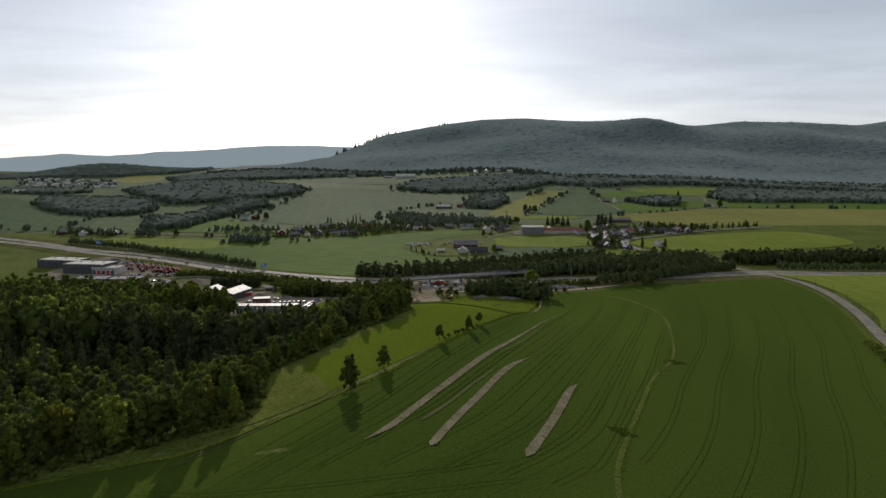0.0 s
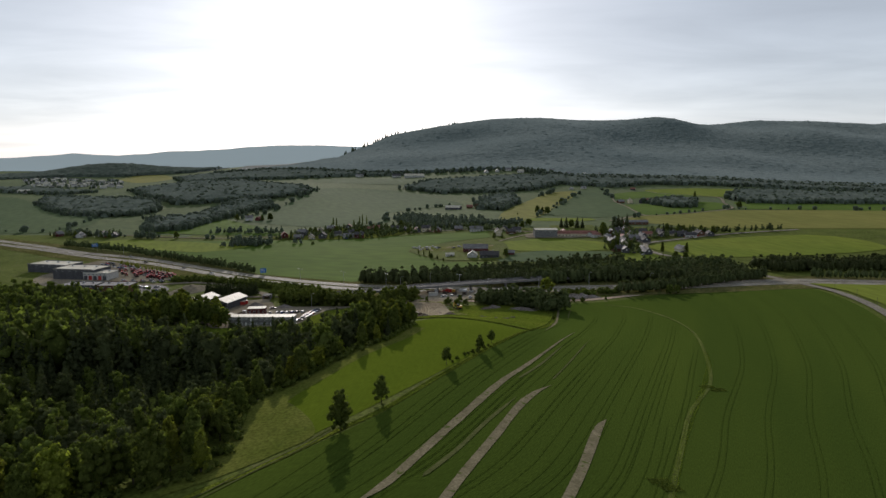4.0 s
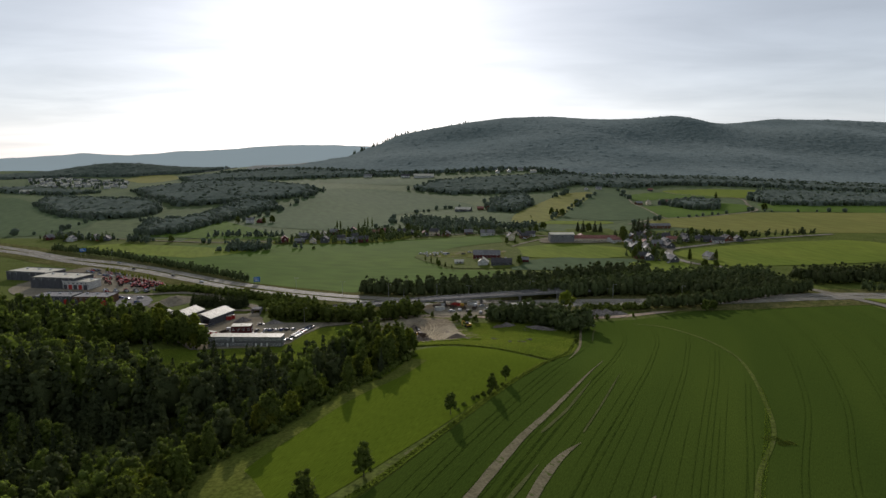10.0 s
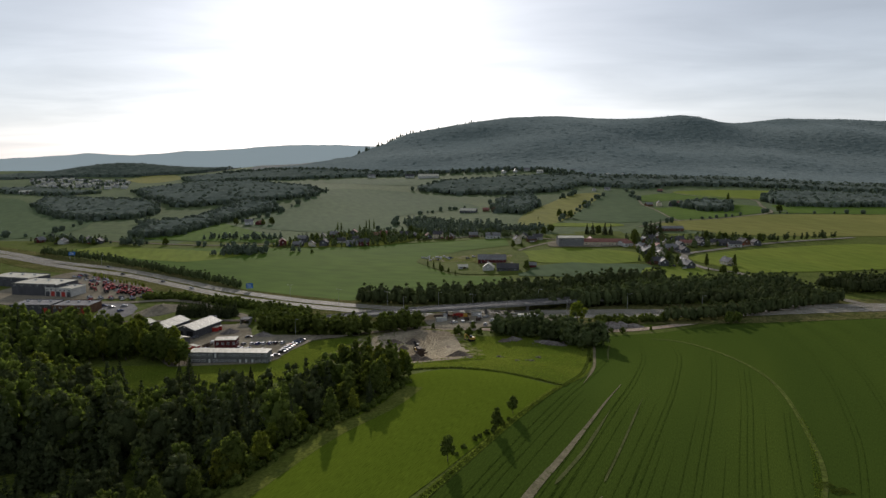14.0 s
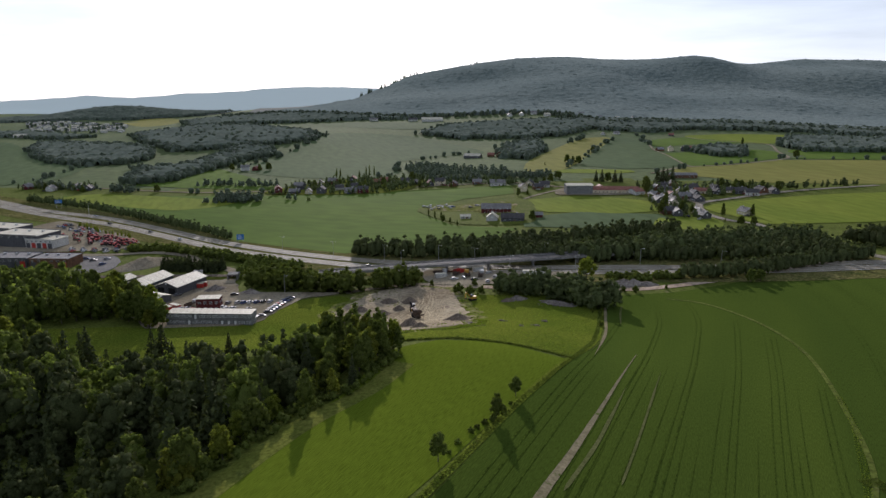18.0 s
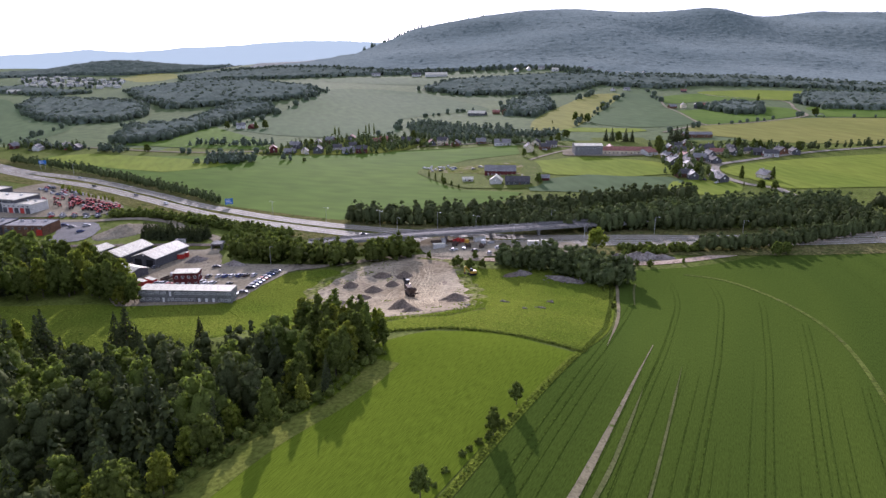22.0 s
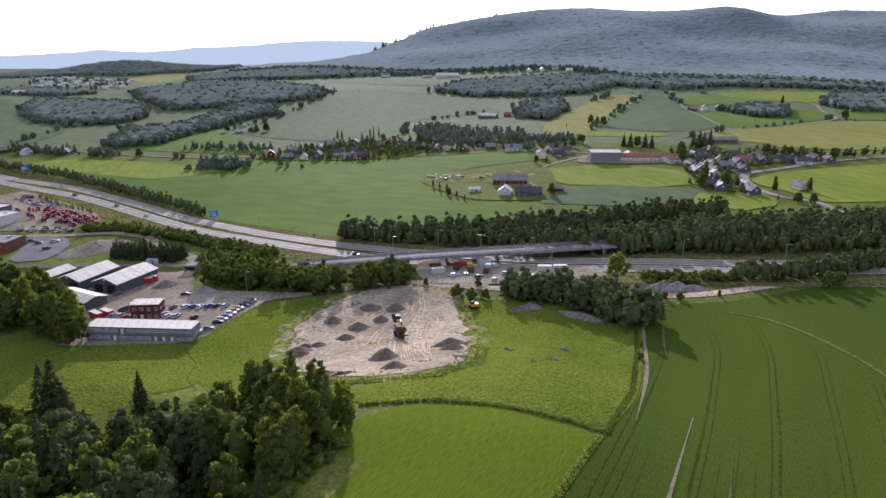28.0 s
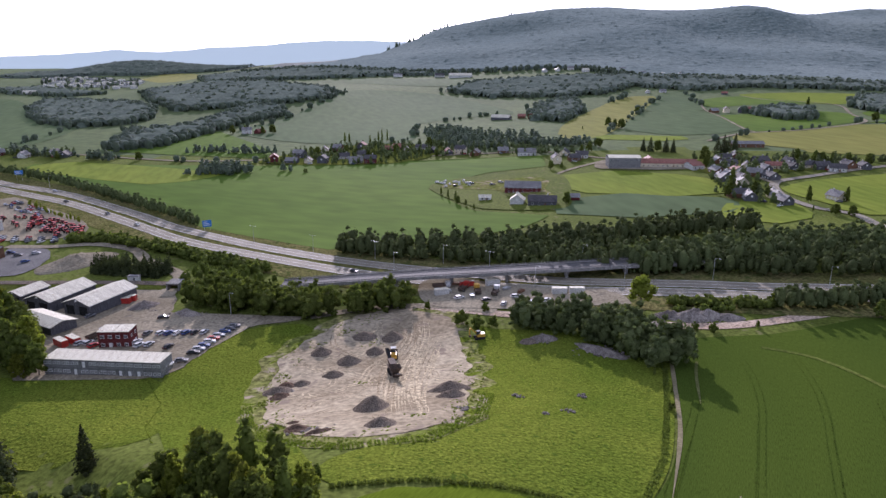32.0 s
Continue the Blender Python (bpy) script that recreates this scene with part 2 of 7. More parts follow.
CONCRETE_DARK = mat("stained_concrete", (0.17, 0.165, 0.155), (0.26, 0.25, 0.235), 0.2, 0.9, 0.3, 12)
CONCRETE = mat("weathered_concrete", (0.36, 0.35, 0.33), (0.50, 0.48, 0.45), 0.15, 0.85, 0.3, 15)
PAINTWHITE = mat("white_road_paint", (0.6, 0.6, 0.58), (0.75, 0.75, 0.72), 0.5, 0.7, 0.1)
LEAF = leafy("broad_leaves", (0.082, 0.103, 0.024), (0.120, 0.143, 0.034), 0.38, rand=0.14, spread=(0.7, 1.3))
LEAF_BRIGHT = leafy("light_birch_leaves", (0.135, 0.150, 0.024), (0.188, 0.200, 0.036), 0.45, spread=(0.72, 1.28))
# duller, bluer leaves: the shade of backlit tree belts put into the colour
LEAF_DARK = leafy("shaded_dense_leaves", (0.070, 0.088, 0.036), (0.100, 0.118, 0.046), 0.2, spread=(0.78, 1.22))
NEEDLE = leafy("spruce_needles", (0.040, 0.049, 0.022), (0.060, 0.070, 0.029), 0.15, spread=(0.8, 1.2))
# far crowns: pale base and bluish sheen put distance haze into the colour
NEEDLE_FAR = leafy("distant_crowns_hazed", (0.094, 0.120, 0.084), (0.120, 0.148, 0.100), 0.3, sheen=0.15, rand=0.06, spread=(0.9, 1.1))
TUFT_LEAF = leafy("yellow_green_grass_blades", (0.115, 0.155, 0.022), (0.168, 0.198, 0.034), 0.4, spread=(0.75, 1.25))
# blue-grey base and sheen stand in for the haze over the hill
CANOPY = mat("hill_canopy_hazed", (0.078, 0.104, 0.092), (0.120, 0.144, 0.124), 0.0028, 0.95, 0, 45, spec=0.0, sheen=0.11, vary_by=0.25, sheen_tint=(0.76, 0.92, 1.0))
# toned after NEEDLE_FAR, with a trace of the same haze sheen
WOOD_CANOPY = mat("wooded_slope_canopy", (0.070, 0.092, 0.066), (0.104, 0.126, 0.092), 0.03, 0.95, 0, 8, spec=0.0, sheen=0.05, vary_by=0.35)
BARK = mat("grey_brown_bark", (0.07, 0.055, 0.045), (0.14, 0.12, 0.10), 1.5, 0.9, 0.6, 6, coords="object", stretch=(1, 1, 0.2))
# lifted and blued along with the far crowns, so haze is in this tone
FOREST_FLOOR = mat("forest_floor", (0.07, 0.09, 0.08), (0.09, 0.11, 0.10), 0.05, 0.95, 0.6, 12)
# distance haze painted as pale blue, with a faint glow of its own
HAZE = mat("haze_blue_range", (0.24, 0.30, 0.32), (0.24, 0.30, 0.32), 0.002, 1.0, 0, 6, vary_by=0.0)
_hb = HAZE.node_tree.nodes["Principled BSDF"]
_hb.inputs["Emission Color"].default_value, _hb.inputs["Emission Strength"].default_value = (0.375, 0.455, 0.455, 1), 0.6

WALL_WHITE = mat("white_painted_boards", (0.46, 0.455, 0.43), (0.58, 0.57, 0.53), 0.3, 0.7, 0.2, 20, coords="object")
WALL_CREAM = mat("cream_painted_boards", (0.55, 0.48, 0.34), (0.66, 0.58, 0.42), 0.3, 0.7, 0.2, 20, coords="object")
WALL_RED = mat("red_painted_boards", (0.095, 0.026, 0.026), (0.14, 0.04, 0.038), 0.3, 0.75, 0.3, 20, coords="object")
WALL_GREY = mat("grey_sheet_cladding", (0.075, 0.076, 0.082), (0.115, 0.116, 0.124), 0.2, 0.6, 0.3, 12, coords="object", stretch=(6, 6, 0.3))
WALL_BROWN = mat("brown_stained_boards", (0.12, 0.065, 0.04), (0.18, 0.10, 0.06), 0.3, 0.75, 0.3, 20, coords="object")
WALL_MODULE = mat("grey_cabin_panel", (0.17, 0.172, 0.17), (0.24, 0.24, 0.235), 0.5, 0.6, 0.2, 10, coords="object", rand=0.12)
ROOF_DARK = mat("dark_roof_tiles", (0.06, 0.058, 0.06), (0.10, 0.095, 0.095), 0.6, 0.75, 0.5, 8, coords="object", spec=0.1)
ROOF_RED = mat("red_clay_tiles", (0.20, 0.085, 0.065), (0.29, 0.13, 0.10), 0.6, 0.75, 0.5, 8, coords="object", spec=0.2)
ROOF_LIGHT = mat("pale_metal_roof", (0.50, 0.465, 0.36), (0.64, 0.60, 0.475), 0.2, 0.55, 0.15, 12, coords="object", spec=0.12, stretch=(4, 0.3, 1))
ROOF_GREY = mat("grey_felt_roof", (0.16, 0.155, 0.152), (0.235, 0.228, 0.222), 0.2, 0.7, 0.3, 14, coords="object", spec=0.15)
GLASS = mat("window_glass", (0.03, 0.035, 0.04), (0.05, 0.055, 0.06), 0.5, 0.2, 0, 3, spec=0.3, coords="object")
FRAME = mat("white_window_frame", (0.68, 0.68, 0.66), (0.76, 0.76, 0.74), 1, 0.5, 0, 5, coords="object")
STEEL = mat("galvanised_steel", (0.42, 0.43, 0.44), (0.55, 0.56, 0.57), 1, 0.45, 0.1, 8, metal=0.8, spec=0.5, coords="object")
RUST = mat("dark_machine_steel", (0.07, 0.055, 0.045), (0.14, 0.10, 0.075), 1, 0.7, 0.3, 8, coords="object")
RUBBER = mat("black_rubber", (0.018, 0.018, 0.018), (0.035, 0.035, 0.035), 2, 0.8, 0.2, 8, coords="object")
MACHINE_YELLOW = mat("worn_yellow_paint", (0.50, 0.27, 0.03), (0.62, 0.36, 0.05), 1, 0.45, 0.1, 8, spec=0.5, coords="object")
MACHINE_RED = mat("red_machine_paint", (0.38, 0.025, 0.02), (0.50, 0.045, 0.03), 1, 0.4, 0.1, 8, spec=0.5, coords="object")
STEEL_DARK = mat("weathered_rail_steel", (0.13, 0.13, 0.125), (0.20, 0.195, 0.19), 1, 0.7, 0.1, 8, coords="object")
SIGN_BLUE = mat("blue_sign_sheet", (0.02, 0.14, 0.42), (0.03, 0.18, 0.50), 1, 0.5, 0, 4, spec=0.4, coords="object")
# near-black, painting the unlit inside of an open gate
DARK_OPEN = mat("painted_doorway_dark", (0.02, 0.02, 0.02), (0.03, 0.03, 0.03), 1, 0.9, 0, 4, coords="object")
CAR_PAINTS = [mat("car_paint_" + n, c, tuple(min(1, v * 1.15) for v in c), 1, 0.45, 0, 4, spec=0.2, coords="object")
              for n, c in (("white", (0.52, 0.52, 0.51)), ("black", (0.02, 0.02, 0.022)), ("silver", (0.38, 0.39, 0.40)), ("red", (0.35, 0.03, 0.025)), ("blue", (0.04, 0.07, 0.18)), ("grey", (0.12, 0.12, 0.125)))]

# ---- terrain ----


def table(v, xs, zs):
    if v <= xs[0]:
        return zs[0]
    for k in range(1, len(xs)):
        if v <= xs[k]:
            return zs[k - 1] + (zs[k] - zs[k - 1]) * (v - xs[k - 1]) / (xs[k] - xs[k - 1])
    return zs[-1]


def smooth(u):
    u = min(1.0, max(0.0, u))
    return u * u * (3 - 2 * u)


def bell(x, y, cx, cy, rx, ry):
    return math.exp(-(((x - cx) / rx) ** 2) - ((y - cy) / ry) ** 2)


RISE_Y = (640, 780, 970, 1200, 1470, 1620, 1820, 2200, 2600, 3000)
RISE_Z = (0, 5, 10, 14, 26, 40, 60, 80, 82, 82)
CREST_X = (-1150, -1000, -796, -640, -492, -417, -340, -262, -166, -63, 42, 174, 434, 691, 899, 965, 1041, 1140, 1258, 1418, 1632, 1732, 1877, 2000, 2116, 2168, 2900)
CREST_Z = (0, 15, 32, 28, 32, 66, 90, 125, 144, 168, 185, 198, 207, 213, 228, 222, 208, 206, 215, 234, 224, 213, 206, 214, 232, 238, 210)


RAVINE_Y = (170, 190, 215, 238, 263, 283, 300, 326, 350, 372, 400)
RAVINE_X = (-72, -62, -67, -59, -44, -37, -24, -20, -47, -78, -110)


def height(x, y):
    """The lie of the land: the valley floor, the near ridge with its fields, the slopes and the wooded hill beyond."""
    floor = -8.5 + 6 * math.tanh(x / 100)
    rise = sum(table(y + d, RISE_Y, RISE_Z) for d in (-60, -20, 20, 60)) / 4
    z = floor + rise * (1 - 0.5 * smooth((-x - 480) / 480) if x < 400 else max(0.55, 1 - (x - 400) / 1500))
    crest = -3 + 17 * math.exp(-(((x + 12) / 70) ** 2))
    y0 = 455 + 0.35 * min(x, 0) if x > -150 else 402.5
    z += smooth((y0 - y) / 130) * (crest - floor)
    z += 10 * bell(x, y, -150, 230, 80, 110) + 5.5 * bell(x, y, 235, 480, 90, 120) + 1.9 * bell(x, y, -112, 430, 55, 45)
    if 150 < y < 400 and x < 0:
        # the wood stands in a shallow ravine
        z -= 6.5 * smooth((table(y, RAVINE_Y, RAVINE_X) - x) / 20) * smooth((y - 165) / 60) * smooth((395 - y) / 40) * smooth((x + 190) / 70)
    if y > 900:
        z += 52 * bell(x, y, -1330, 2620, 420, 190) + 14 * bell(x, y, -420, 1420, 200, 160)
        z += table(x, CREST_X, CREST_Z) * smooth((y - 1780) / 1520) * (1 - 0.3 * smooth((y - 3300) / 900))
        z += 5 * noise.noise((x * 0.004, y * 0.004, 2.0)) * smooth((y - 900) / 900)
        z += 26 * noise.noise((x * 0.0022, y * 0.0018, 5.0)) * smooth((y - 2000) / 600) * (1 - smooth((y - 3000) / 300))
    return z


def inside(x, y, outline):
    hit = False
    for (ax, ay), (bx, by) in zip(outline, outline[1:] + outline[:1]):
        if (ay > y) != (by > y) and x < ax + (bx - ax) * (y - ay) / (by - ay):
            hit = not hit
    return hit


def link_mesh(name, verts, faces, material, parent=None, label="", smooth_shade=False, uvs=None):
    me = bpy.data.meshes.new(name)
    me.from_pydata(verts, [], faces)
    me.materials.append(material)
    if smooth_shade:
        me.polygons.foreach_set("use_smooth", [True] * len(me.polygons))
    if uvs is not None:
        layer = me.uv_layers.new(name="UVMap")
        idx = np.empty(len(me.loops), dtype=np.int32)
        me.loops.foreach_get("vertex_index", idx)
        layer.data.foreach_set("uv", np.asarray(uvs, dtype=np.float32)[idx].ravel())
    me.update()
    ob = new(name, me)
    if parent is not None:
        ob.parent = parent
    if label:
        ob["label"] = label
    return ob


def grid_lines():
    ys = list(np.arange(-260, 700, 5.0)) + list(np.arange(700, 1900, 20.0)) + list(np.arange(1900, 4621, 60.0))
    half = list(np.arange(0, 330, 5.0))
    step = 6.0
    while half[-1] < 3400:
        half.append(half[-1] + step)
        step *= 1.06
    xs = [-v for v in reversed(half[1:])] + half
    return xs, ys


GX, GY = grid_lines()
UNDER_CROP = [(-40, 155), (-30, 190), (-2, 240), (45, 340), (78, 430), (170, 470), (215, 470), (205, 330), (180, 220), (140, 60), (90, -40), (-50, -40), (-90, 70), (-80, 140)]
_v = [(x, y, height(x, y) - (0.6 if inside(x, y, UNDER_CROP) else 0)) for y in GY for x in GX]
_w = len(GX)
_f = [(r * _w + c, r * _w + c + 1, (r + 1) * _w + c + 1, (r + 1) * _w + c) for r in range(len(GY) - 1) for c in range(_w - 1)]
ground = tagged(link_mesh("ground", _v, _f, GRASS, smooth_shade=True), "grassy valley ground rising to wooded hills", "ground", kind="structure")
# beyond about 880 m the ground takes the haze-greyed grass
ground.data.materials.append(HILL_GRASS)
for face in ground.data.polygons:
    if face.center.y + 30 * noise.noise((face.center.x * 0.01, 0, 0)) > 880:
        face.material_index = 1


def rounded(points, closed=True, per=6):
    """A curve through the points (Catmull-Rom)."""
    p, out, n = [Vector(q) for q in points], [], len(points)
    for k in range(n if closed else n - 1):
        a, b, c, d = (p[(k + j) % n] if closed else p[min(max(k + j, 0), n - 1)] for j in (-1, 0, 1, 2))
        for s in range(per):
            t = s / per
            out.append(0.5 * ((2 * b) + (c - a) * t + (2 * a - 5 * b + 4 * c - d) * t * t + (3 * b - a - 3 * c + d) * t ** 3))
    if not closed:
        out.append(p[-1])
    return out


def drape(name, points, material, label, category="field", lift=0.12, step=4.0, uv=None, soft=True, relief=None, edge=0.0, kind="structure"):
    """A patch of land with the given outline, laid on the terrain."""
    outline = rounded([(*q, 0) for q in points]) if soft else [Vector((*q, 0)) for q in points]
    ylo, yhi = min(q.y for q in outline), max(q.y for q in outline)
    rows = max(3, int((yhi - ylo) / step))
    verts, faces, uvs = [], [], []
    wide = max(q.x for q in outline) - min(q.x for q in outline)
    cols = max(4, int(wide / step))
    n = len(outline)
    for r in range(rows + 1):
        y = ylo + (yhi - ylo) * min(0.9995, max(0.0005, r / rows))
        cut = []
        for k in range(n):
            a, b = outline[k], outline[(k + 1) % n]
            if (a.y <= y) != (b.y <= y):
                cut.append(a.x + (b.x - a.x) * (y - a.y) / (b.y - a.y))
        lo, hi = (min(cut), max(cut)) if cut else (outline[0].x, outline[0].x)
        if edge:
            lo += edge * noise.noise((y * 0.12, 1.0, 0.0))
            hi += edge * noise.noise((y * 0.12, 7.0, 0.0))
        for c in range(cols + 1):
            x = lo + (hi - lo) * c / cols
            z = height(x, y) + lift
            if relief:
                z += relief(x, y)
            verts.append((x, y, z))
            uvs.append(uv(x, y) if uv else (x, y))
    for r in range(rows):
        for c in range(cols):
            k = r * (cols + 1) + c
            faces.append((k, k + 1, k + cols + 2, k + cols + 1))
    return tagged(link_mesh(name, verts, faces, material, smooth_shade=True, uvs=uvs), label, category, kind=kind)


def ribbon(name, points, width, material, label, category="road", lift=0.16, step=4.0, parent=None, profile=None, kind="structure", across=2, closed=False, taper=None):
    """A road or track along a line, laid on the terrain; profile gives its own heights instead."""
    line = rounded([(*q, 0) if len(q) == 2 else q for q in points], closed)
    dense, verts, faces = [], [], []
    for a, b in zip(line, line[1:]):
        k = max(1, int((b - a).length / step))
        dense += [a.lerp(b, s / k) for s in range(k)]
    dense.append(line[-1])
    for k, p in enumerate(dense):
        way = (dense[min(k + 1, len(dense) - 1)] - dense[max(k - 1, 0)]).normalized()
        side = Vector((way.y, -way.x, 0)).normalized()
        wide = width
        if taper:
            u = k / (len(dense) - 1)
            wide *= max(0.12, min(1.0, u / taper[0], (1 - u) / taper[1])) * (1 + 0.14 * noise.noise((p.x * 0.11, p.y * 0.11, 3.0)))
        for c in range(across + 1):
            q = p + side * wide * (c / across - 0.5)
            z = profile(q.x, q.y) if profile else height(q.x, q.y)
            verts.append((q.x, q.y, z + lift))
    for k in range(len(dense) - 1):
        for c in range(across):
            i = k * (across + 1) + c
            faces.append((i, i + across + 1, i + across + 2, i + 1))
    ob = link_mesh(name, verts, faces, material, parent, smooth_shade=True)
    return ob if parent is not None else tagged(ob, label, category, kind=kind)


# ---- fields ----
ROW_Y = (100, 163, 178, 205, 252, 307, 356, 420)
ROW_X = (-75, -25, -13, -1, 17, 39, 59, 82)


def rowline(y):
    return (table(y - 14, ROW_Y, ROW_X) + table(y, ROW_Y, ROW_X) + table(y + 14, ROW_Y, ROW_X)) / 3


def along(turn):
    c, s = math.cos(radians(turn)), math.sin(radians(turn))
    return lambda x, y: (c * x + s * y, -s * x + c * y)


crop_uv = lambda x, y: (x - rowline(y), y)
SEAM = [(38, 120), (44, 160), (56, 193), (68, 222), (83, 257), (103, 292), (115, 328), (124, 364), (126, 390), (121, 416), (110, 438), (96, 447)]
drape("crop_field", [(-110, 152), (-84, 164), (-67, 168), (-54, 178), (-43, 187), (-29, 203), (-17, 220), (0, 256), (20, 303), (38, 343), (50, 368), (60, 405), (66, 440), (72, 456),
                     (92, 456), (112, 461), (174, 486), (216, 494), (233, 482), (240, 458), (239, 420), (228, 372), (210, 321), (191, 257), (169, 167), (143, 60), (100, -60), (-60, -60), (-110, 60)],
      CROP, "green cereal crop with curved sowing rows", lift=0.10, uv=crop_uv)
drape("meadow_field", [(-20, 326), (-2, 342), (16, 344), (29, 343), (36, 341), (27, 320), (18, 303), (-2, 259), (-19, 228), (-32, 209), (-45, 196), (-50, 215), (-50, 235), (-42, 254), (-32, 284), (-25, 303)],
      MEADOW, "bright green mown meadow beside the wood", lift=0.10, uv=along(-22))
drape("wild_meadow", [(-17, 340), (-2, 344), (16, 347), (29, 346), (37, 344), (49, 373), (58, 409), (61, 444), (42, 462), (20, 458), (2, 468), (-5, 440), (2, 400), (2, 372), (-20, 352)],
      TUFTS, "uneven yellow-green wild grass round the sand pit", lift=0.14, relief=lambda x, y: 0.16 * noise.noise((x * 0.15, y * 0.15, 0)))
drape("pasture", [(-200, 418), (-129, 420), (-96, 422), (-85, 404), (-74, 382), (-92, 372), (-130, 374), (-200, 380)], TUFTS, "green pasture below the site offices", lift=0.12)
drape("grass_slope", [(-94, 430), (-83, 463), (-60, 470), (-55, 445), (-58, 425), (-50, 400), (-30, 362), (-20, 340), (-45, 345), (-70, 378), (-84, 402)],
      TUFTS, "bright grass slope beside the car park", lift=0.13, relief=lambda x, y: 0.15 * noise.noise((x * 0.2, y * 0.2, 9)))

# ---- land beyond the motorway ----
drape("valley_field", [(-172, 622), (-81, 577), (-30, 590), (20, 610), (40, 640), (-10, 660), (-48, 735), (0, 790), (45, 800), (44, 858), (-64, 856), (-130, 846), (-205, 832), (-300, 775), (-395, 830), (-425, 822), (-420, 790), (-350, 750), (-270, 697), (-206, 652)],
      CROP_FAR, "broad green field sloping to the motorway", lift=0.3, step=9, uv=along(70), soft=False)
for outline, material, label in (
    ([(246, 494), (300, 500), (420, 526), (560, 520), (560, 300), (330, 270), (232, 325), (243, 368), (254, 415), (256, 462)], MEADOW_FAR, "bright yellow-green field beyond the country road"),
    ([(-418, 800), (-354, 770), (-270, 745), (-230, 790), (-300, 815), (-395, 836)], MEADOW_FAR, "mown hay field with pale swathes"),
    ([(58, 766), (123, 772), (171, 731), (150, 690), (64, 702)], MEADOW_FAR, "bright hay field below the school"),
    ([(64, 694), (153, 685), (138, 637), (48, 637)], BLUEGREEN, "grey-green field above the tree belt"),
    ([(151, 668), (186, 680), (192, 642), (169, 617), (139, 626)], MEADOW_FAR, "small bright field among houses"),
    ([(204, 722), (296, 772), (420, 800), (430, 700), (236, 640), (212, 672)], MEADOW_FAR, "bright green field inside the road bend"),
    ([(241, 944), (271, 1010), (352, 1042), (445, 1112), (700, 1130), (900, 1080), (900, 900), (348, 860), (280, 895)], STUBBLE, "yellowing barley field"),
    ([(460, 1125), (700, 1145), (1000, 1100), (1040, 1230), (560, 1285), (497, 1169)], CROP_FAR, "green field beside the farm lane"),
    ([(199, 1228), (292, 1240), (276, 1045), (195, 985), (146, 1057)], BLUEGREEN, "grey-green sloping field"),
    ([(295, 1190), (340, 1215), (468, 1262), (466, 1166), (352, 1056), (290, 1022), (284, 1052)], CROP_FAR, "green field beside the lane"),
    ([(271, 1478), (330, 1534), (300, 1275), (212, 1255)], BLUEGREEN, "green hillside field"),
    ([(424, 1518), (619, 1526), (569, 1410), (524, 1360), (464, 1390)], MEADOW_FAR, "sunlit bright field below the hill"),
    ([(320, 1406), (414, 1486), (481, 1375), (382, 1336), (314, 1300)], CROP_FAR, "green field behind the farm"),
    ([(82, 1100), (166, 1350), (212, 1444), (262, 1446), (177, 1167), (119, 990), (72, 963)], STUBBLE, "dry pale grass slope"),
    ([(102, 985), (190, 980), (186, 941), (113, 949)], MEADOW_FAR, "light green paddock above the school"),
    ([(-330, 1080), (-250, 990), (-140, 960), (-95, 1000), (-110, 1150), (-40, 1230), (20, 1250), (-40, 1420), (-140, 1560), (-300, 1560), (-310, 1250)], BLUEGREEN, "large grey-green hillside field"),
    ([(-1060, 1600), (-830, 1375), (-717, 1222), (-562, 1095), (-521, 905), (-700, 940), (-1000, 1200)], BLUEGREEN, "grey-green field at the foot of the wood"),
    ([(-410, 905), (-300, 880), (-215, 885), (-330, 1040), (-355, 1060), (-365, 940)], CROP_FAR, "green field below the wood"),
    ([(-330, 1720), (-140, 1650), (20, 1690), (-60, 1780), (-330, 1800)], BLUEGREEN, "field below the far white barn"),
    ([(-1180, 2370), (-1020, 2430), (-900, 2168), (-955, 2075)], STUBBLE, "pale bright hill field beside the housing estate"),
    ([(900, 1050), (1500, 1150), (1500, 1300), (950, 1220)], CROP_FAR, "green field on the valley side"),
):
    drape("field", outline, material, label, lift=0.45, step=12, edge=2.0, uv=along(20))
# farthest range: an upright sheet in the painted haze blue
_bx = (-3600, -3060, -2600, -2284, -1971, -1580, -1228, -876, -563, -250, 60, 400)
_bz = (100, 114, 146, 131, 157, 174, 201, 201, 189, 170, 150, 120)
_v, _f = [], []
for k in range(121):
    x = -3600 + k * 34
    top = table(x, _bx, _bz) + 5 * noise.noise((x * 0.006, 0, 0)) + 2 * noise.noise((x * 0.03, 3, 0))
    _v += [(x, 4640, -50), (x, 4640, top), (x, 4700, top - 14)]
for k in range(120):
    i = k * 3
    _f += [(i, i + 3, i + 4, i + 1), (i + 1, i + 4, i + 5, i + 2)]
tagged(link_mesh("backdrop", _v, _f, HAZE, smooth_shade=True), "range of distant hills, painted pale blue with haze", "hills", kind="structure")
# dark forest-coloured floor under the hill forest and the woods, filling gaps between trees
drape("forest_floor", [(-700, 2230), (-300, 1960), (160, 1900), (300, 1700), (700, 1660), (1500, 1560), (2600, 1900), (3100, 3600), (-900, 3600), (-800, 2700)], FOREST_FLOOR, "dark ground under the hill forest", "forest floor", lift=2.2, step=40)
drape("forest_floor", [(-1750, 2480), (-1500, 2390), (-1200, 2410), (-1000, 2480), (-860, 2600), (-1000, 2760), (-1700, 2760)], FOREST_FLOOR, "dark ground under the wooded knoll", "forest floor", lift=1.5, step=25)

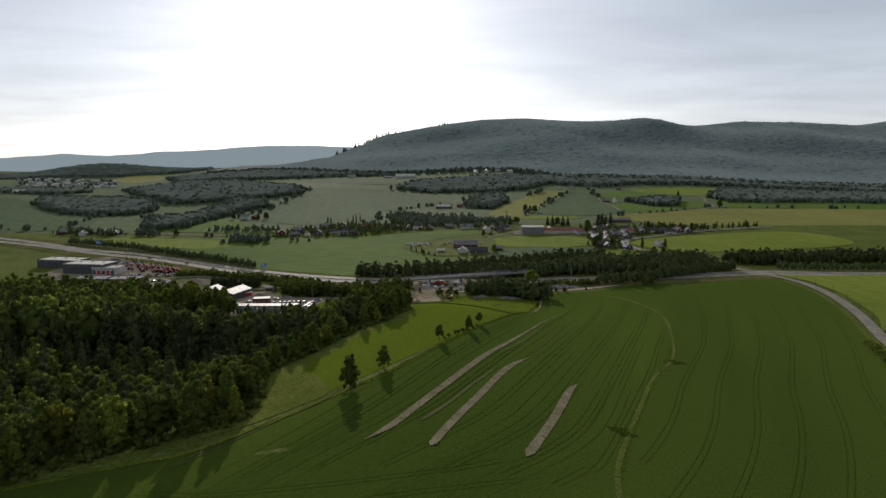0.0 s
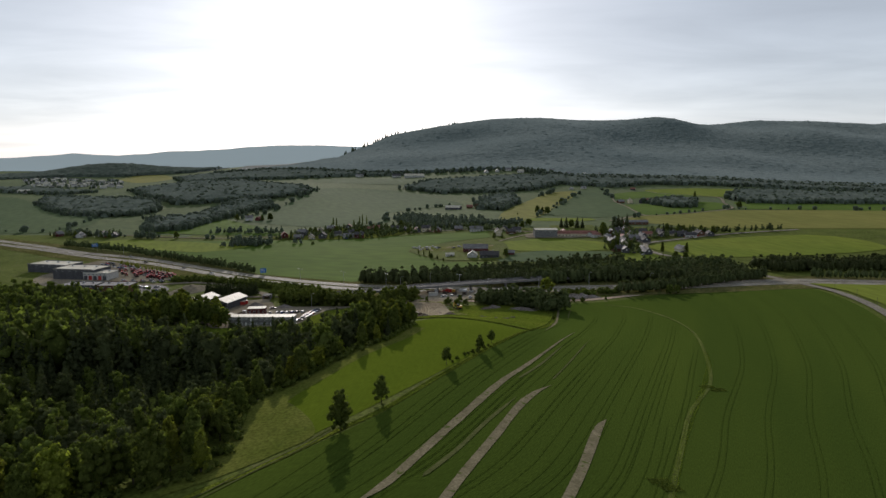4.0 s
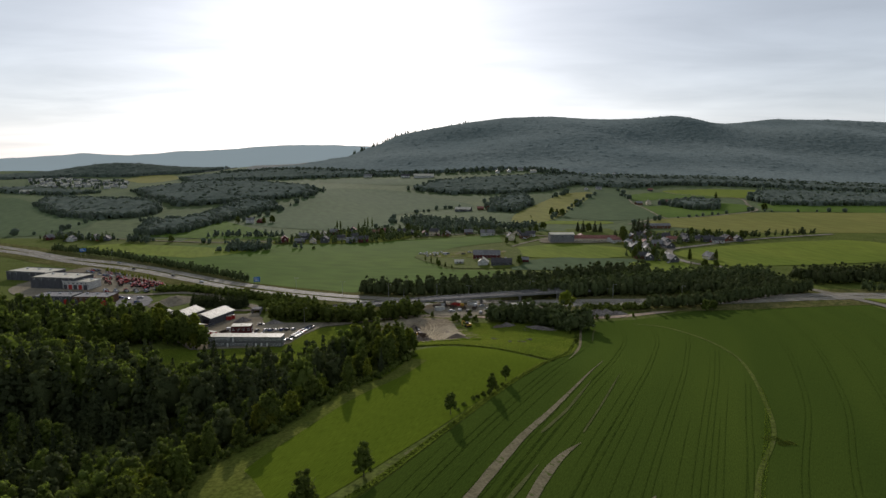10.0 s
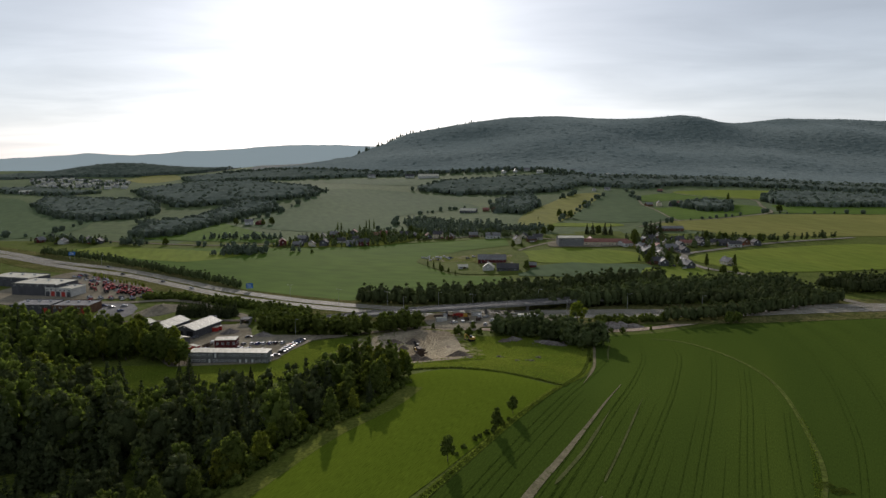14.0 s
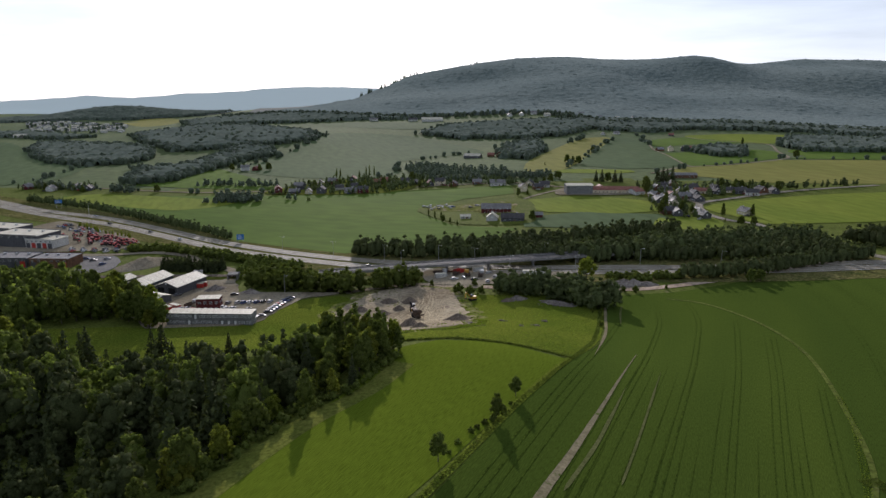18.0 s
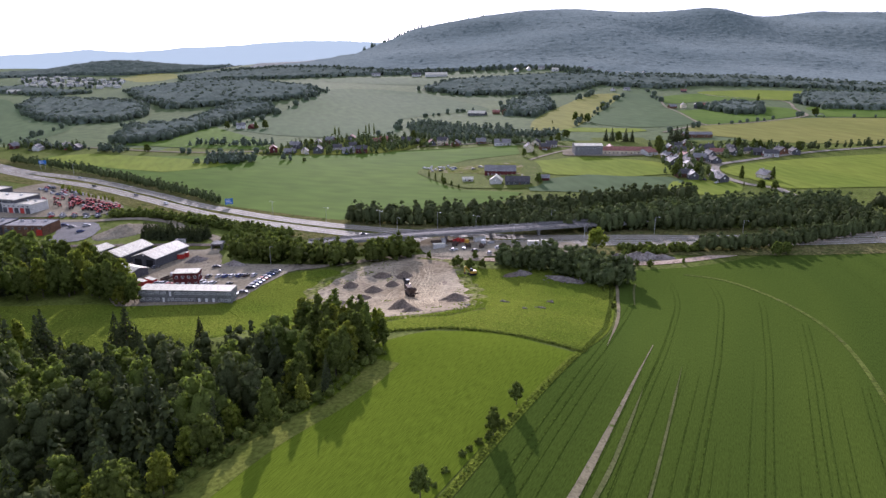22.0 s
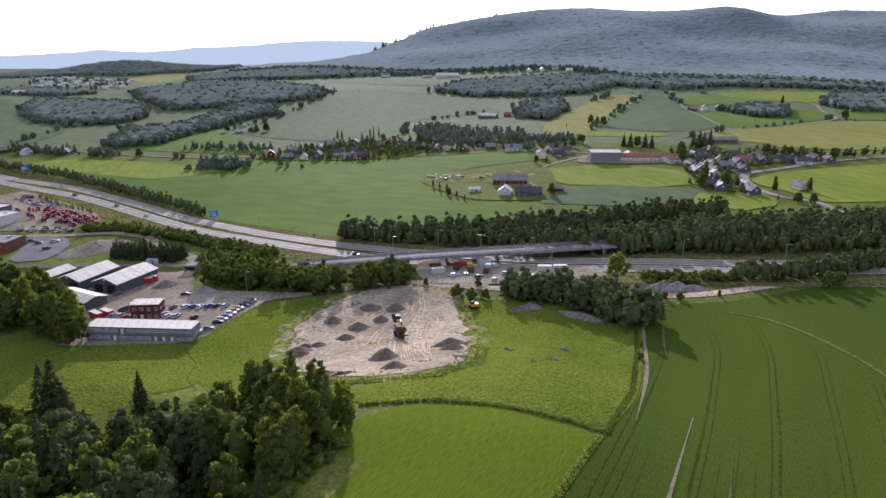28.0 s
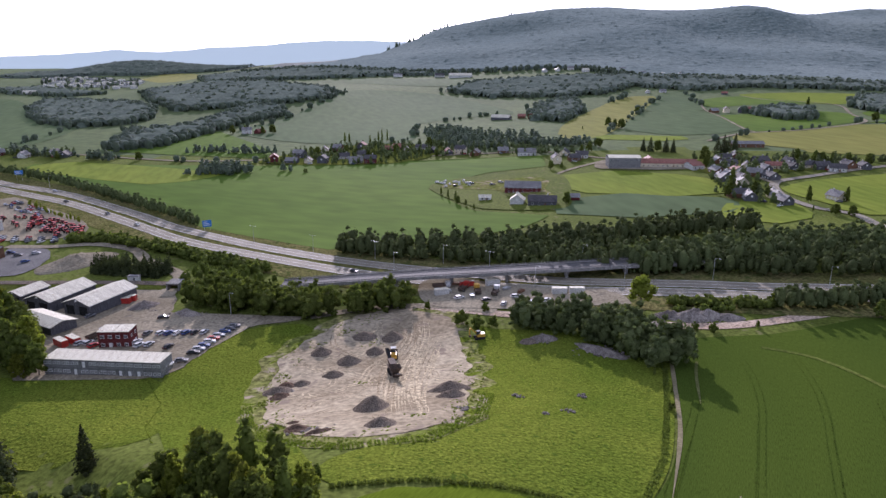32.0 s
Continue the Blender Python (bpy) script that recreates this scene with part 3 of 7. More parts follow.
# ---- roads ----
MWAY_FAR = [(-560, 835), (-470, 785), (-396, 740), (-316, 706), (-236, 655), (-193, 624), (-156, 602), (-124, 584), (-74, 559), (-30, 540), (28, 519), (64, 513), (93, 510), (126, 505), (200, 500), (300, 512), (420, 540)]
MWAY_NEAR = [(-560, 815), (-460, 765), (-378, 718), (-297, 679), (-245, 645), (-205, 617), (-169, 592), (-118, 566), (-72, 543), (-30, 524), (27, 507), (62, 502), (93, 499), (126, 494), (200, 489), (300, 500), (420, 528)]
MWAY_MID = [((a[0] + b[0]) / 2, (a[1] + b[1]) / 2) for a, b in zip(MWAY_FAR, MWAY_NEAR)]
ribbon("road_verge", MWAY_MID, 52, DRY_VERGE, "dry weedy verge along the motorway", "verge", lift=0.22, across=8)


def shifted(line, off):
    out = []
    for k, (x, y) in enumerate(line):
        a, b = line[max(k - 1, 0)], line[min(k + 1, len(line) - 1)]
        n = math.hypot(b[0] - a[0], b[1] - a[1])
        out.append((x + (b[1] - a[1]) / n * off, y - (b[0] - a[0]) / n * off))
    return out


for line, label in ((MWAY_FAR, "worn grey motorway carriageway below the fields"), (MWAY_NEAR, "worn grey motorway carriageway beside the yards")):
    way = ribbon("road", line, 9.5, ASPHALT, label, lift=0.40)
    for off in (-4.1, 0, 4.1):
        ribbon("edge_line" if off else "lane_line", shifted(line, off), 0.28 if off else 0.2, PAINTWHITE, "", lift=0.43, parent=way, across=1)
GRAVEL_WAY = [(-20, 490), (10, 480), (40, 472), (60, 468), (68, 467), (83, 465), (99, 467), (125, 475), (152, 483), (195, 496), (216, 501), (231, 503)]
ribbon("road", GRAVEL_WAY, 5.5, GRAVELROAD, "brown gravel farm road along the field", lift=0.2)
ribbon("road", [(150, 60), (176, 165), (198, 255), (217, 319), (235, 370), (246, 418), (247, 460), (238, 492), (231, 520), (228, 545), (222, 580), (214, 612), (214, 640), (200, 658), (193, 690), (203, 733), (234, 757), (315, 807), (420, 850)], 6.4, ASPHALT, "grey country road to the houses", lift=0.5)
ribbon("road", [(-430, 880), (-300, 850), (-206, 862), (-150, 862), (-62, 882), (45, 878), (90, 840), (180, 790), (203, 733)], 5.0, YARD, "pale lane through the hamlet", lift=0.5)
ribbon("road", [(41, 655), (41, 700), (42, 728), (52, 770), (90, 818)], 4.0, YARD, "gravel lane to the farm", lift=0.4)
ribbon("road", [(212, 940), (262, 1000), (283, 1012), (357, 1048), (456, 1138), (486, 1241), (514, 1356), (443, 1419), (418, 1487)], 4.5, YARD, "pale farm lane across the slope", lift=0.7)
ribbon("road", [(283, 1012), (281, 1045), (293, 1172), (295, 1256), (310, 1346)], 3.5, YARD, "narrow farm track up the slope", lift=0.7)

# ---- trees ----


def quads(points, normals, sizes, rng, loose=0.45):
    """Small bent leaf clumps at the points, facing about along the normals: vertices and faces."""
    n = len(points)
    nrm = normals + rng.normal(0, loose, (n, 3))
    nrm /= np.linalg.norm(nrm, axis=1, keepdims=True) + 1e-9
    ref = rng.normal(0, 1, (n, 3))
    a = np.cross(nrm, ref)
    a /= np.linalg.norm(a, axis=1, keepdims=True) + 1e-9
    b = np.cross(nrm, a)
    s = sizes[:, None]
    bend = nrm * s * 0.25
    v = np.stack([points - a * s * 0.5 - bend * rng.uniform(0, 1, (n, 1)), points - b * s * 0.42, points + a * s * 0.5 - bend * rng.uniform(0, 1, (n, 1)), points + b * s * 0.46], 1).reshape(-1, 3)
    f = np.arange(4 * n).reshape(-1, 4)
    return v, f


def crown_broad(seed, n, high, wide, low, size, narrow=1.0, full=False):
    """A crown of uneven lobes round limbs, open between them."""
    rng = np.random.default_rng(seed)
    lobes = []
    for k in range(22 if full else rng.integers(9, 14)):
        z = low + (high - low) * rng.uniform(0.1, 0.9)
        u = (z - low) / (high - low)
        reach = wide * (math.sin(math.pi * min(0.97, 0.22 + 0.72 * u)) ** 0.8) * narrow
        ang = rng.uniform(0, 2 * math.pi)
        r = reach * (rng.uniform(0.05, 0.6) if full else rng.uniform(0.25, 0.72))
        lobes.append((np.array([math.cos(ang) * r, math.sin(ang) * r, z]), wide * rng.uniform(0.34, 0.56) * narrow))
    lobes.append((np.array([0, 0, high - wide * 0.42]), wide * 0.42 * narrow))
    weight = np.array([q[1] ** 2 for q in lobes])
    pick = rng.choice(len(lobes), n, p=weight / weight.sum())
    d = rng.normal(0, 1, (n, 3))
    d /= np.linalg.norm(d, axis=1, keepdims=True)
    cen, rad = np.array([lobes[k][0] for k in pick]), np.array([lobes[k][1] for k in pick])
    p = cen + d * (rad * rng.uniform(0.62, 1.08, n))[:, None] * np.array([1, 1, 0.85])
    p[:, 2] = np.maximum(p[:, 2], low * 0.8)
    return quads(p, d + np.array([0, 0, 0.35]), size * rng.uniform(0.6, 1.35, n), rng, 0.2)


def crown_spruce(seed, n, high, wide, low, size):
    """Drooping tiers of branches round a straight stem."""
    rng = np.random.default_rng(seed)
    u = rng.uniform(0, 1, n) ** 0.62
    tier = np.floor((1 - u) * 13) / 13
    z = high - (high - low) * u + rng.normal(0, 0.12, n)
    ang = rng.uniform(0, 2 * math.pi, n)
    wob = 1 + 0.22 * np.sin(ang * 5 + tier * 40) + 0.15 * np.sin(u * 60)
    r = wide * (u ** 0.85) * wob * np.sqrt(rng.uniform(0.25, 1.0, n))
    p = np.stack([np.cos(ang) * r, np.sin(ang) * r, z - r * 0.25], 1)
    d = np.stack([np.cos(ang), np.sin(ang), np.full(n, 0.7)], 1)
    return quads(p, d, size * (0.55 + 0.6 * u) * rng.uniform(0.7, 1.3, n), rng)


def crown_dome(seed, high, wide, low, sides=9, rings=5, pointed=False):
    """A far crown: uneven lobes drawn together into one bumpy shell."""
    rng = np.random.default_rng(seed)
    v = []
    for k in range(rings + 1):
        u = k / rings
        reach = wide * ((1 - u) ** 0.9 * 0.98 + 0.02 if pointed else max(0.03, math.sin(math.pi * (0.2 + 0.8 * u)) ** 0.7))
        for s in range(sides):
            g = 2 * math.pi * (s + 0.5 * (k % 2)) / sides
            r = reach * rng.uniform(0.78, 1.15)
            v.append((math.cos(g) * r, math.sin(g) * r, low + (high - low) * ((u if pointed else math.sin(u * math.pi / 2)) + (rng.uniform(-0.08, 0.08) if 0 < k < rings else 0))))
    f = [(k * sides + s, k * sides + (s + 1) % sides, (k + 1) * sides + (s + 1) % sides, (k + 1) * sides + s) for k in range(rings) for s in range(sides)]
    return np.array(v), np.array(f)


def ball(div):
    """A ball of even four-sided faces."""
    index, verts, faces = {}, [], []
    for axis in range(3):
        for sign in (-1, 1):
            grid = []
            for a in range(div + 1):
                for b in range(div + 1):
                    p = [0.0, 0.0, 0.0]
                    p[axis], p[(axis + 1) % 3], p[(axis + 2) % 3] = sign, math.tan((a / div - 0.5) * math.pi / 2), math.tan((b / div - 0.5) * math.pi / 2) * sign
                    key = tuple(round(q, 4) for q in p)
                    if key not in index:
                        index[key] = len(verts)
                        n = math.sqrt(sum(q * q for q in p))
                        verts.append([q / n for q in p])
                    grid.append(index[key])
            for a in range(div):
                for b in range(div):
                    k = a * (div + 1) + b
                    faces.append((grid[k], grid[k + div + 1], grid[k + div + 2], grid[k + 1]))
    return np.array(verts), np.array(faces)


BALLS = {2: ball(2)}


def crown_lobed(seed, lobes, div, leaves, high, wide, low, size, cone=0.0, grain=(0.24, 0.38)):
    """A crown of full, uneven boughs, each a rough mass of foliage with loose leaf clumps standing out of it."""
    rng = np.random.default_rng(seed)
    bv, bf = BALLS[div]
    spots = [(np.array([0, 0, low + (high - low) * 0.45]), np.array([wide * 0.6, wide * 0.6, (high - low) * 0.42]))]
    turn = rng.uniform(0, 6.28)
    for k in range(lobes - 1):
        u = 0.06 + 0.86 * (k + rng.uniform(0.1, 0.9)) / (lobes - 1)
        full = math.sin(math.pi * (0.16 + 0.78 * u)) ** 0.75
        reach = wide * (full * (1 - cone) + (1.02 - u) * cone)
        turn += 2.4 + rng.uniform(-0.5, 0.5)
        r = reach * rng.uniform(0.56, 0.8) * (1 - 0.5 * u * u)
        e = wide * rng.uniform(*grain) * (0.75 + 0.25 * full) * (1 - 0.35 * cone * u)
        spots.append((np.array([math.cos(turn) * r, math.sin(turn) * r, min(low + (high - low) * u, high - e * 0.8)]), np.array([e, e, e * rng.uniform(0.75, 1.0)])))
    vs, fs, count = [], [], 0
    for c, e in spots:
        bump = np.array([0.86 + 0.45 * noise.noise((q[0] * 1.7 + c[0] * 3, q[1] * 1.7 + c[1] * 3, q[2] * 1.7 + seed)) for q in bv]) * rng.uniform(0.78, 1.12, len(bv))
        vs.append(bv * bump[:, None] * e + c)
        fs.append(bf + count)
        count += len(bv)
    weight = np.array([e[0] ** 2 for c, e in spots])
    weight[0] *= 0.3
    pick = rng.choice(len(spots), leaves, p=weight / weight.sum())
    d = rng.normal(0, 1, (leaves, 3)) + np.array([0, 0, 0.45])
    d /= np.linalg.norm(d, axis=1, keepdims=True)
    cen, rad = np.array([spots[k][0] for k in pick]), np.array([spots[k][1] for k in pick])
    lv, lf = quads(cen + d * rad * rng.uniform(0.8, 1.25, leaves)[:, None], d, size * rng.uniform(0.5, 1.4, leaves), rng, 0.4)
    return np.concatenate(vs + [lv]), np.concatenate(fs + [lf + count])


def crown_dotted(seed, high, wide, low):
    """A far crown: a soft shell with a few loose clumps on its outline."""
    rng = np.random.default_rng(seed)
    v1, f1 = crown_dome(seed, high, wide * 0.85, low, 7, 4)
    d = rng.normal(0, 1, (16, 3)) + np.array([0, 0, 0.8])
    d /= np.linalg.norm(d, axis=1, keepdims=True)
    v2, f2 = quads(d * np.array([wide * 0.85, wide * 0.85, (high - low) * 0.5]) + np.array([0, 0, low + (high - low) * 0.5]), d, rng.uniform(1.6, 3.0, 16), rng, 0.2)
    return np.concatenate([v1, v2]), np.concatenate([f1, f2 + len(v1)])


def stem(seed, high, thick, limbs, reach, sides=6):
    """A tapered, slightly bent trunk with limbs."""
    rng = np.random.default_rng(seed)
    verts, faces = [], []

    def limb(a, b, r0, r1, parts=3):
        base = len(verts)
        way = (b - a) / (np.linalg.norm(b - a) + 1e-9)
        side = np.cross(way, (0.3, 0.9, 0.2))
        side /= np.linalg.norm(side)
        other = np.cross(way, side)
        for k in range(parts + 1):
            t = k / parts
            c = a + (b - a) * t + side * math.sin(t * 2.6) * r0 * 0.5
            for s in range(sides):
                g = 2 * math.pi * s / sides
                verts.append(tuple(c + (side * math.cos(g) + other * math.sin(g)) * (r0 + (r1 - r0) * t)))
        for k in range(parts):
            for s in range(sides):
                i, j = base + k * sides + s, base + k * sides + (s + 1) % sides
                faces.append((i, j, j + sides, i + sides))

    limb(np.array([0, 0, -0.6]), np.array([0, 0, high]), thick, thick * 0.15, 4)
    for k in range(limbs):
        z = high * rng.uniform(0.35, 0.8)
        g = rng.uniform(0, 2 * math.pi)
        limb(np.array([0, 0, z]), np.array([math.cos(g) * reach * 0.7, math.sin(g) * reach * 0.7, z + reach * rng.uniform(0.4, 0.8)]), thick * 0.35, thick * 0.08, 2)
    return np.array(verts), faces


def mesh_of(name, v, f, material, soft=False):
    me = bpy.data.meshes.new(name)
    v = np.asarray(v, dtype=np.float32)
    if isinstance(f, np.ndarray):
        me.vertices.add(len(v))
        me.vertices.foreach_set("co", v.ravel())
        me.loops.add(f.size)
        me.loops.foreach_set("vertex_index", f.astype(np.int32).ravel())
        me.polygons.add(len(f))
        me.polygons.foreach_set("loop_start", np.arange(0, f.size, f.shape[1], dtype=np.int32))
        me.update(calc_edges=True)
    else:
        me.from_pydata([tuple(q) for q in v], [], f)
    me.materials.append(material)
    if soft:
        me.polygons.foreach_set("use_smooth", [True] * len(me.polygons))
    return me


def tree_parts(kind, seed, n, high, wide, low, size, narrow=1.0):
    make = crown_spruce if kind == "spruce" else crown_broad
    c = make(seed, n, high, wide, low, size) if kind == "spruce" else make(seed, n, high, wide, low, size, narrow)
    t = stem(seed, high * (0.96 if kind == "spruce" else 0.78), high * 0.018 + 0.05, 0 if kind == "spruce" else 6, wide)
    return c, t


# heights about 10 m, to be scaled where they stand
BROAD = []
for k, (wide, cone, low) in enumerate(((4.2, 0.0, 1.0), (3.3, 0.35, 0.8), (4.6, 0.0, 1.3), (2.9, 0.55, 0.6), (3.8, 0.15, 0.9))):
    BROAD.append((crown_lobed(11 + k, 24, 2, 900, 10, wide, low, 0.52, cone, (0.19, 0.32)), stem(11 + k, 7.8, 0.2, 5, wide)))
SPRUCE = [tree_parts("spruce", 31 + k, 900, 10, 1.9 + 0.25 * k, 0.6, 0.55) for k in range(3)]
SLIM = [(crown_lobed(51 + k, 12, 2, 300, 10, 2.3, 0.5, 0.55, 0.4), stem(51 + k, 7.8, 0.2, 5, 2.3)) for k in range(3)]
BUSH_MID = (crown_lobed(69, 4, 2, 30, 10, 6.5, 0.2, 2.2), None)
BUSH = [(crown_lobed(71 + k, 9, 2, 180, 3, 1.9, 0.15, 0.36), stem(71 + k, 2.2, 0.07, 5, 1.6)) for k in range(3)]
BROAD_MID = [(crown_lobed(81 + k, 8, 2, 130, 10, 4.1 - 0.35 * k, 0.8, 0.85, 0.1 * k), None) for k in range(5)]
BROAD_CLOSE = [(crown_lobed(281 + k, 13, 2, 340, 10, 3.8 - 0.35 * k, 0.8, 0.55, 0.14 * k), None) for k in range(5)]
SPRUCE_MID = [tree_parts("spruce", 85 + k, 280, 10, 2.1, 0.4, 0.95) for k in range(3)]
BROAD_OFF = [(crown_lobed(88 + k, 4, 2, 20, 10, 4.2 - 0.4 * k, 0.2, 1.6, 0.1 * k), None) for k in range(3)]
BROAD_FAR = [(crown_lobed(91 + k, 4, 2, 46, 10, 3.3 - 0.2 * k, 0.2, 1.0, 0.15 * k), None) for k in range(4)]
BROAD_THICK = [(crown_lobed(95 + k, 9, 2, 170, 10, 4.2 - 0.25 * k, 0.2, 0.75, 0.1 * k), None) for k in range(5)]
SPRUCE_FAR = [tree_parts("spruce", 111 + k, 170, 10, 2.3, 0.4, 1.25) for k in range(2)]
DOT_BROAD = [(crown_dotted(131 + k, 10, 4.4, 0.4), None) for k in range(4)]
DOT_SPRUCE = [(crown_dome(141 + k, 10, 2.6, 0.2, 8, 4, True), None) for k in range(3)]
FIELD_TREE = []
for k, (low, wide) in enumerate(((2.7, 3.6), (0.9, 3.4), (0.5, 2.9), (2.6, 3.8))):
    FIELD_TREE.append((crown_lobed(161 + k, 24, 2, 1100, 10, wide, low, 0.5, 0.0, (0.19, 0.32)), stem(161 + k, 7.8, 0.2, 6, wide)))
TREE_KINDS = {}


def tree_thing(name, parts, leaf, label, category="tree"):
    """The first tree of a kind, with its trunk and crown; the others are copies."""
    root = new(name)
    crown, trunk = parts
    for part_name, (v, f), material in (("trunk", trunk, BARK), ("crown", crown, leaf)):
        ob = new(part_name, mesh_of(part_name, v, f, material, part_name == "crown"))
        ob.parent = root
    return tagged(root, label, category)


def plant(key, x, y, scale, turn=0.0, wide=1.0, sink=0.1, group=""):
    """One tree of a kind, standing on the ground."""
    name, parts, leaf, label, category = KINDS[key]
    m = Matrix.Translation((x, y, height(x, y) - sink)) @ Matrix.Rotation(turn, 4, "Z") @ Matrix.Diagonal((scale * wide, scale * wide, scale, 1))
    if key not in TREE_KINDS:
        TREE_KINDS[key] = tree_thing(name, parts, leaf, label, category)
        TREE_KINDS[key].matrix_basis = m
        ob = TREE_KINDS[key]
    else:
        src = TREE_KINDS[key]
        keep = src.matrix_basis.copy()
        src.scale = (1, 1, 1)
        ob = copy_thing(src, m)
        src.matrix_basis = keep
        ob.matrix_basis = m
    if group:
        ob["group"] = group
    return ob


KINDS = {}
for k in range(5):
    KINDS["broad%d" % k] = ("broadleaf_tree", BROAD[k], LEAF, "leafy deciduous tree with a dense green crown", "tree")
    KINDS["bright%d" % k] = ("birch_tree", BROAD[k], LEAF_BRIGHT, "light green birch with a loose sunlit crown", "tree")
for k in range(4):
    KINDS["lime%d" % k] = ("lime_tree", FIELD_TREE[k], LEAF_BRIGHT, "bright yellow-green tree with a full crown", "tree")
    KINDS["field%d" % k] = ("field_tree", FIELD_TREE[k], LEAF, "small deciduous tree with a full low crown", "tree")
for k in range(3):
    KINDS["spruce%d" % k] = ("spruce_tree", SPRUCE[k], NEEDLE, "dark pointed spruce with drooping branches", "tree")
    KINDS["slim%d" % k] = ("aspen_tree", SLIM[k], LEAF, "slender deciduous tree with a narrow crown", "tree")
    KINDS["bush%d" % k] = ("shrub", BUSH[k], LEAF, "rounded leafy green shrub", "shrub")


def wood(name, spots, templates, material, label, category="forest", kind="stuff", with_trunk=False):
    """Many trees as one piece of woodland. Spots: x, y, height, width factor, template."""
    vs, fs, base = [], [], 0
    rng = np.random.default_rng(len(spots))
    for x, y, tall, wide, k in spots:
        v, f = templates[k][0]
        g = rng.uniform(0, 2 * math.pi)
        s, c = math.sin(g), math.cos(g)
        e = tall / 10
        p = np.stack([(v[:, 0] * c - v[:, 1] * s) * e * wide + x, (v[:, 0] * s + v[:, 1] * c) * e * wide + y, v[:, 2] * e + height(x, y)], 1)
        vs.append(p)
        fs.append(f + base)
        base += len(v)
    ob = new(name, mesh_of(name, np.concatenate(vs), np.concatenate(fs), material, True))
    return tagged(ob, label, category, kind=kind)


def scatter(outline, gap, seed, skip=None):
    """Uneven spots about gap metres apart inside the outline."""
    rng = np.random.default_rng(seed)
    xs, ys = [p[0] for p in outline], [p[1] for p in outline]
    out = []
    y = min(ys)
    while y < max(ys):
        x = min(xs)
        while x < max(xs):
            px, py = x + rng.uniform(-0.45, 0.45) * gap, y + rng.uniform(-0.45, 0.45) * gap
            if inside(px, py, outline) and not (skip and skip(px, py)):
                out.append((px, py, rng))
            x += gap
        y += gap * 0.87
    return out


WOODS = [(-18, 322), (-32, 335), (-45, 344), (-60, 349), (-76, 348), (-95, 357), (-125, 370), (-150, 375), (-185, 382), (-202, 400), (-192, 424), (-172, 430), (-156, 428), (-134, 420), (-146, 436), (-164, 454), (-186, 468), (-214, 480), (-250, 492), (-340, 500), (-420, 420), (-400, 100), (-300, 60), (-150, 118), (-114, 157),
         (-90, 175), (-73, 183), (-62, 184), (-59, 193), (-60, 211), (-64, 232), (-56, 247), (-47, 266), (-40, 281), (-26, 299)]
_near, _deep_b, _deep_s = [], [], []
for x, y, rng in scatter(WOODS, 7.0, 5):
    if x < -0.7 * y - 25:
        continue
    edge = not all(inside(x + dx, y + dy, WOODS) for dx, dy in ((13, 0), (-13, 0), (0, 13), (0, -13), (9, -9), (9, 9)))
    if not edge and rng.uniform() < 0.1:
        continue
    dell = x < -84 and 248 < y < 288
    spruce = rng.uniform() < (0.06 if edge else 0.75 if dell else 0.24 if y < 248 else 0.4)
    tall = rng.uniform(8.5, 15.5) if not spruce else rng.uniform(11, 19)
    if dell:
        tall *= 0.8
    if y < 225:
        tall = rng.uniform(11.5, 16)
        spruce = spruce and not edge and rng.uniform() < 0.3
    if y > 420:
        tall = rng.uniform(13.5, 19.5)
    if not edge and 288 < y < 345 and x > -170:
        tall = rng.uniform(14.5, 20.5) if y < 330 else rng.uniform(11, 16)
    if edge and x > -72 and 200 < y <= 325:
        tall = rng.uniform(8.0, 12.5)
    if edge and 325 < y < 400:
        tall = rng.uniform(6.0, 10.0) if x < -50 else rng.uniform(9, 13.5)
        spruce = False
    if 285 < y < 395 and x < -0.66 * (y - 150):
        # the tall old stand on the west side of the wood
        tall = rng.uniform(19, 26) if y < 350 else rng.uniform(15, 20)
        spruce = rng.uniform() < 0.5
    if edge and x > -190:
        _near.append((x, y, tall, spruce, rng.integers(0, 5), rng.uniform(0, 6.28)))
    elif spruce:
        _deep_s.append((x, y, tall, 1.0, int(rng.integers(0, 3))))
    else:
        _deep_b.append((x, y, tall, rng.uniform(0.8, 1.05), int(rng.integers(0, 5))))
for k, (x, y, tall, spruce, form, turn) in enumerate(_near[:260]):
    key = "spruce%d" % (form % 3) if spruce else ("bright%d" % form if (k * 7) % 10 < 4 else "broad%d" % form)
    plant(key, x, y, tall / 10, turn, 0.9, group="trees along the edge of the wood")
wood("forest", [q for k, q in enumerate(_deep_b) if q[0] > -150 and k % 9 < 5], BROAD_CLOSE, LEAF, "dense mixed wood of deciduous trees")
wood("forest", [q for k, q in enumerate(_deep_b) if q[0] > -150 and k % 9 >= 5], BROAD_CLOSE, LEAF_DARK, "darker deciduous trees among the mixed wood")
wood("forest", [q for q in _deep_b if q[0] <= -150], BROAD_MID, LEAF, "dense wood of deciduous trees deeper in the ravine")
wood("forest", _deep_s, SPRUCE_MID, NEEDLE, "dark spruces standing in the wood")

# trees along the field edge
for key, x, y, tall, wide in (("field0", -1.3, 264.5, 6.7, 0.95), ("field1", -20.3, 225, 8.8, 1.0), ("field2", -29.2, 205, 12, 1.05), ("field3", 16.8, 302.5, 5.6, 0.95), ("field1", 11.4, 288, 6.9, 0.9)):
    plant(key, x, y, tall / 10, x, wide, group="single trees on the field boundary")


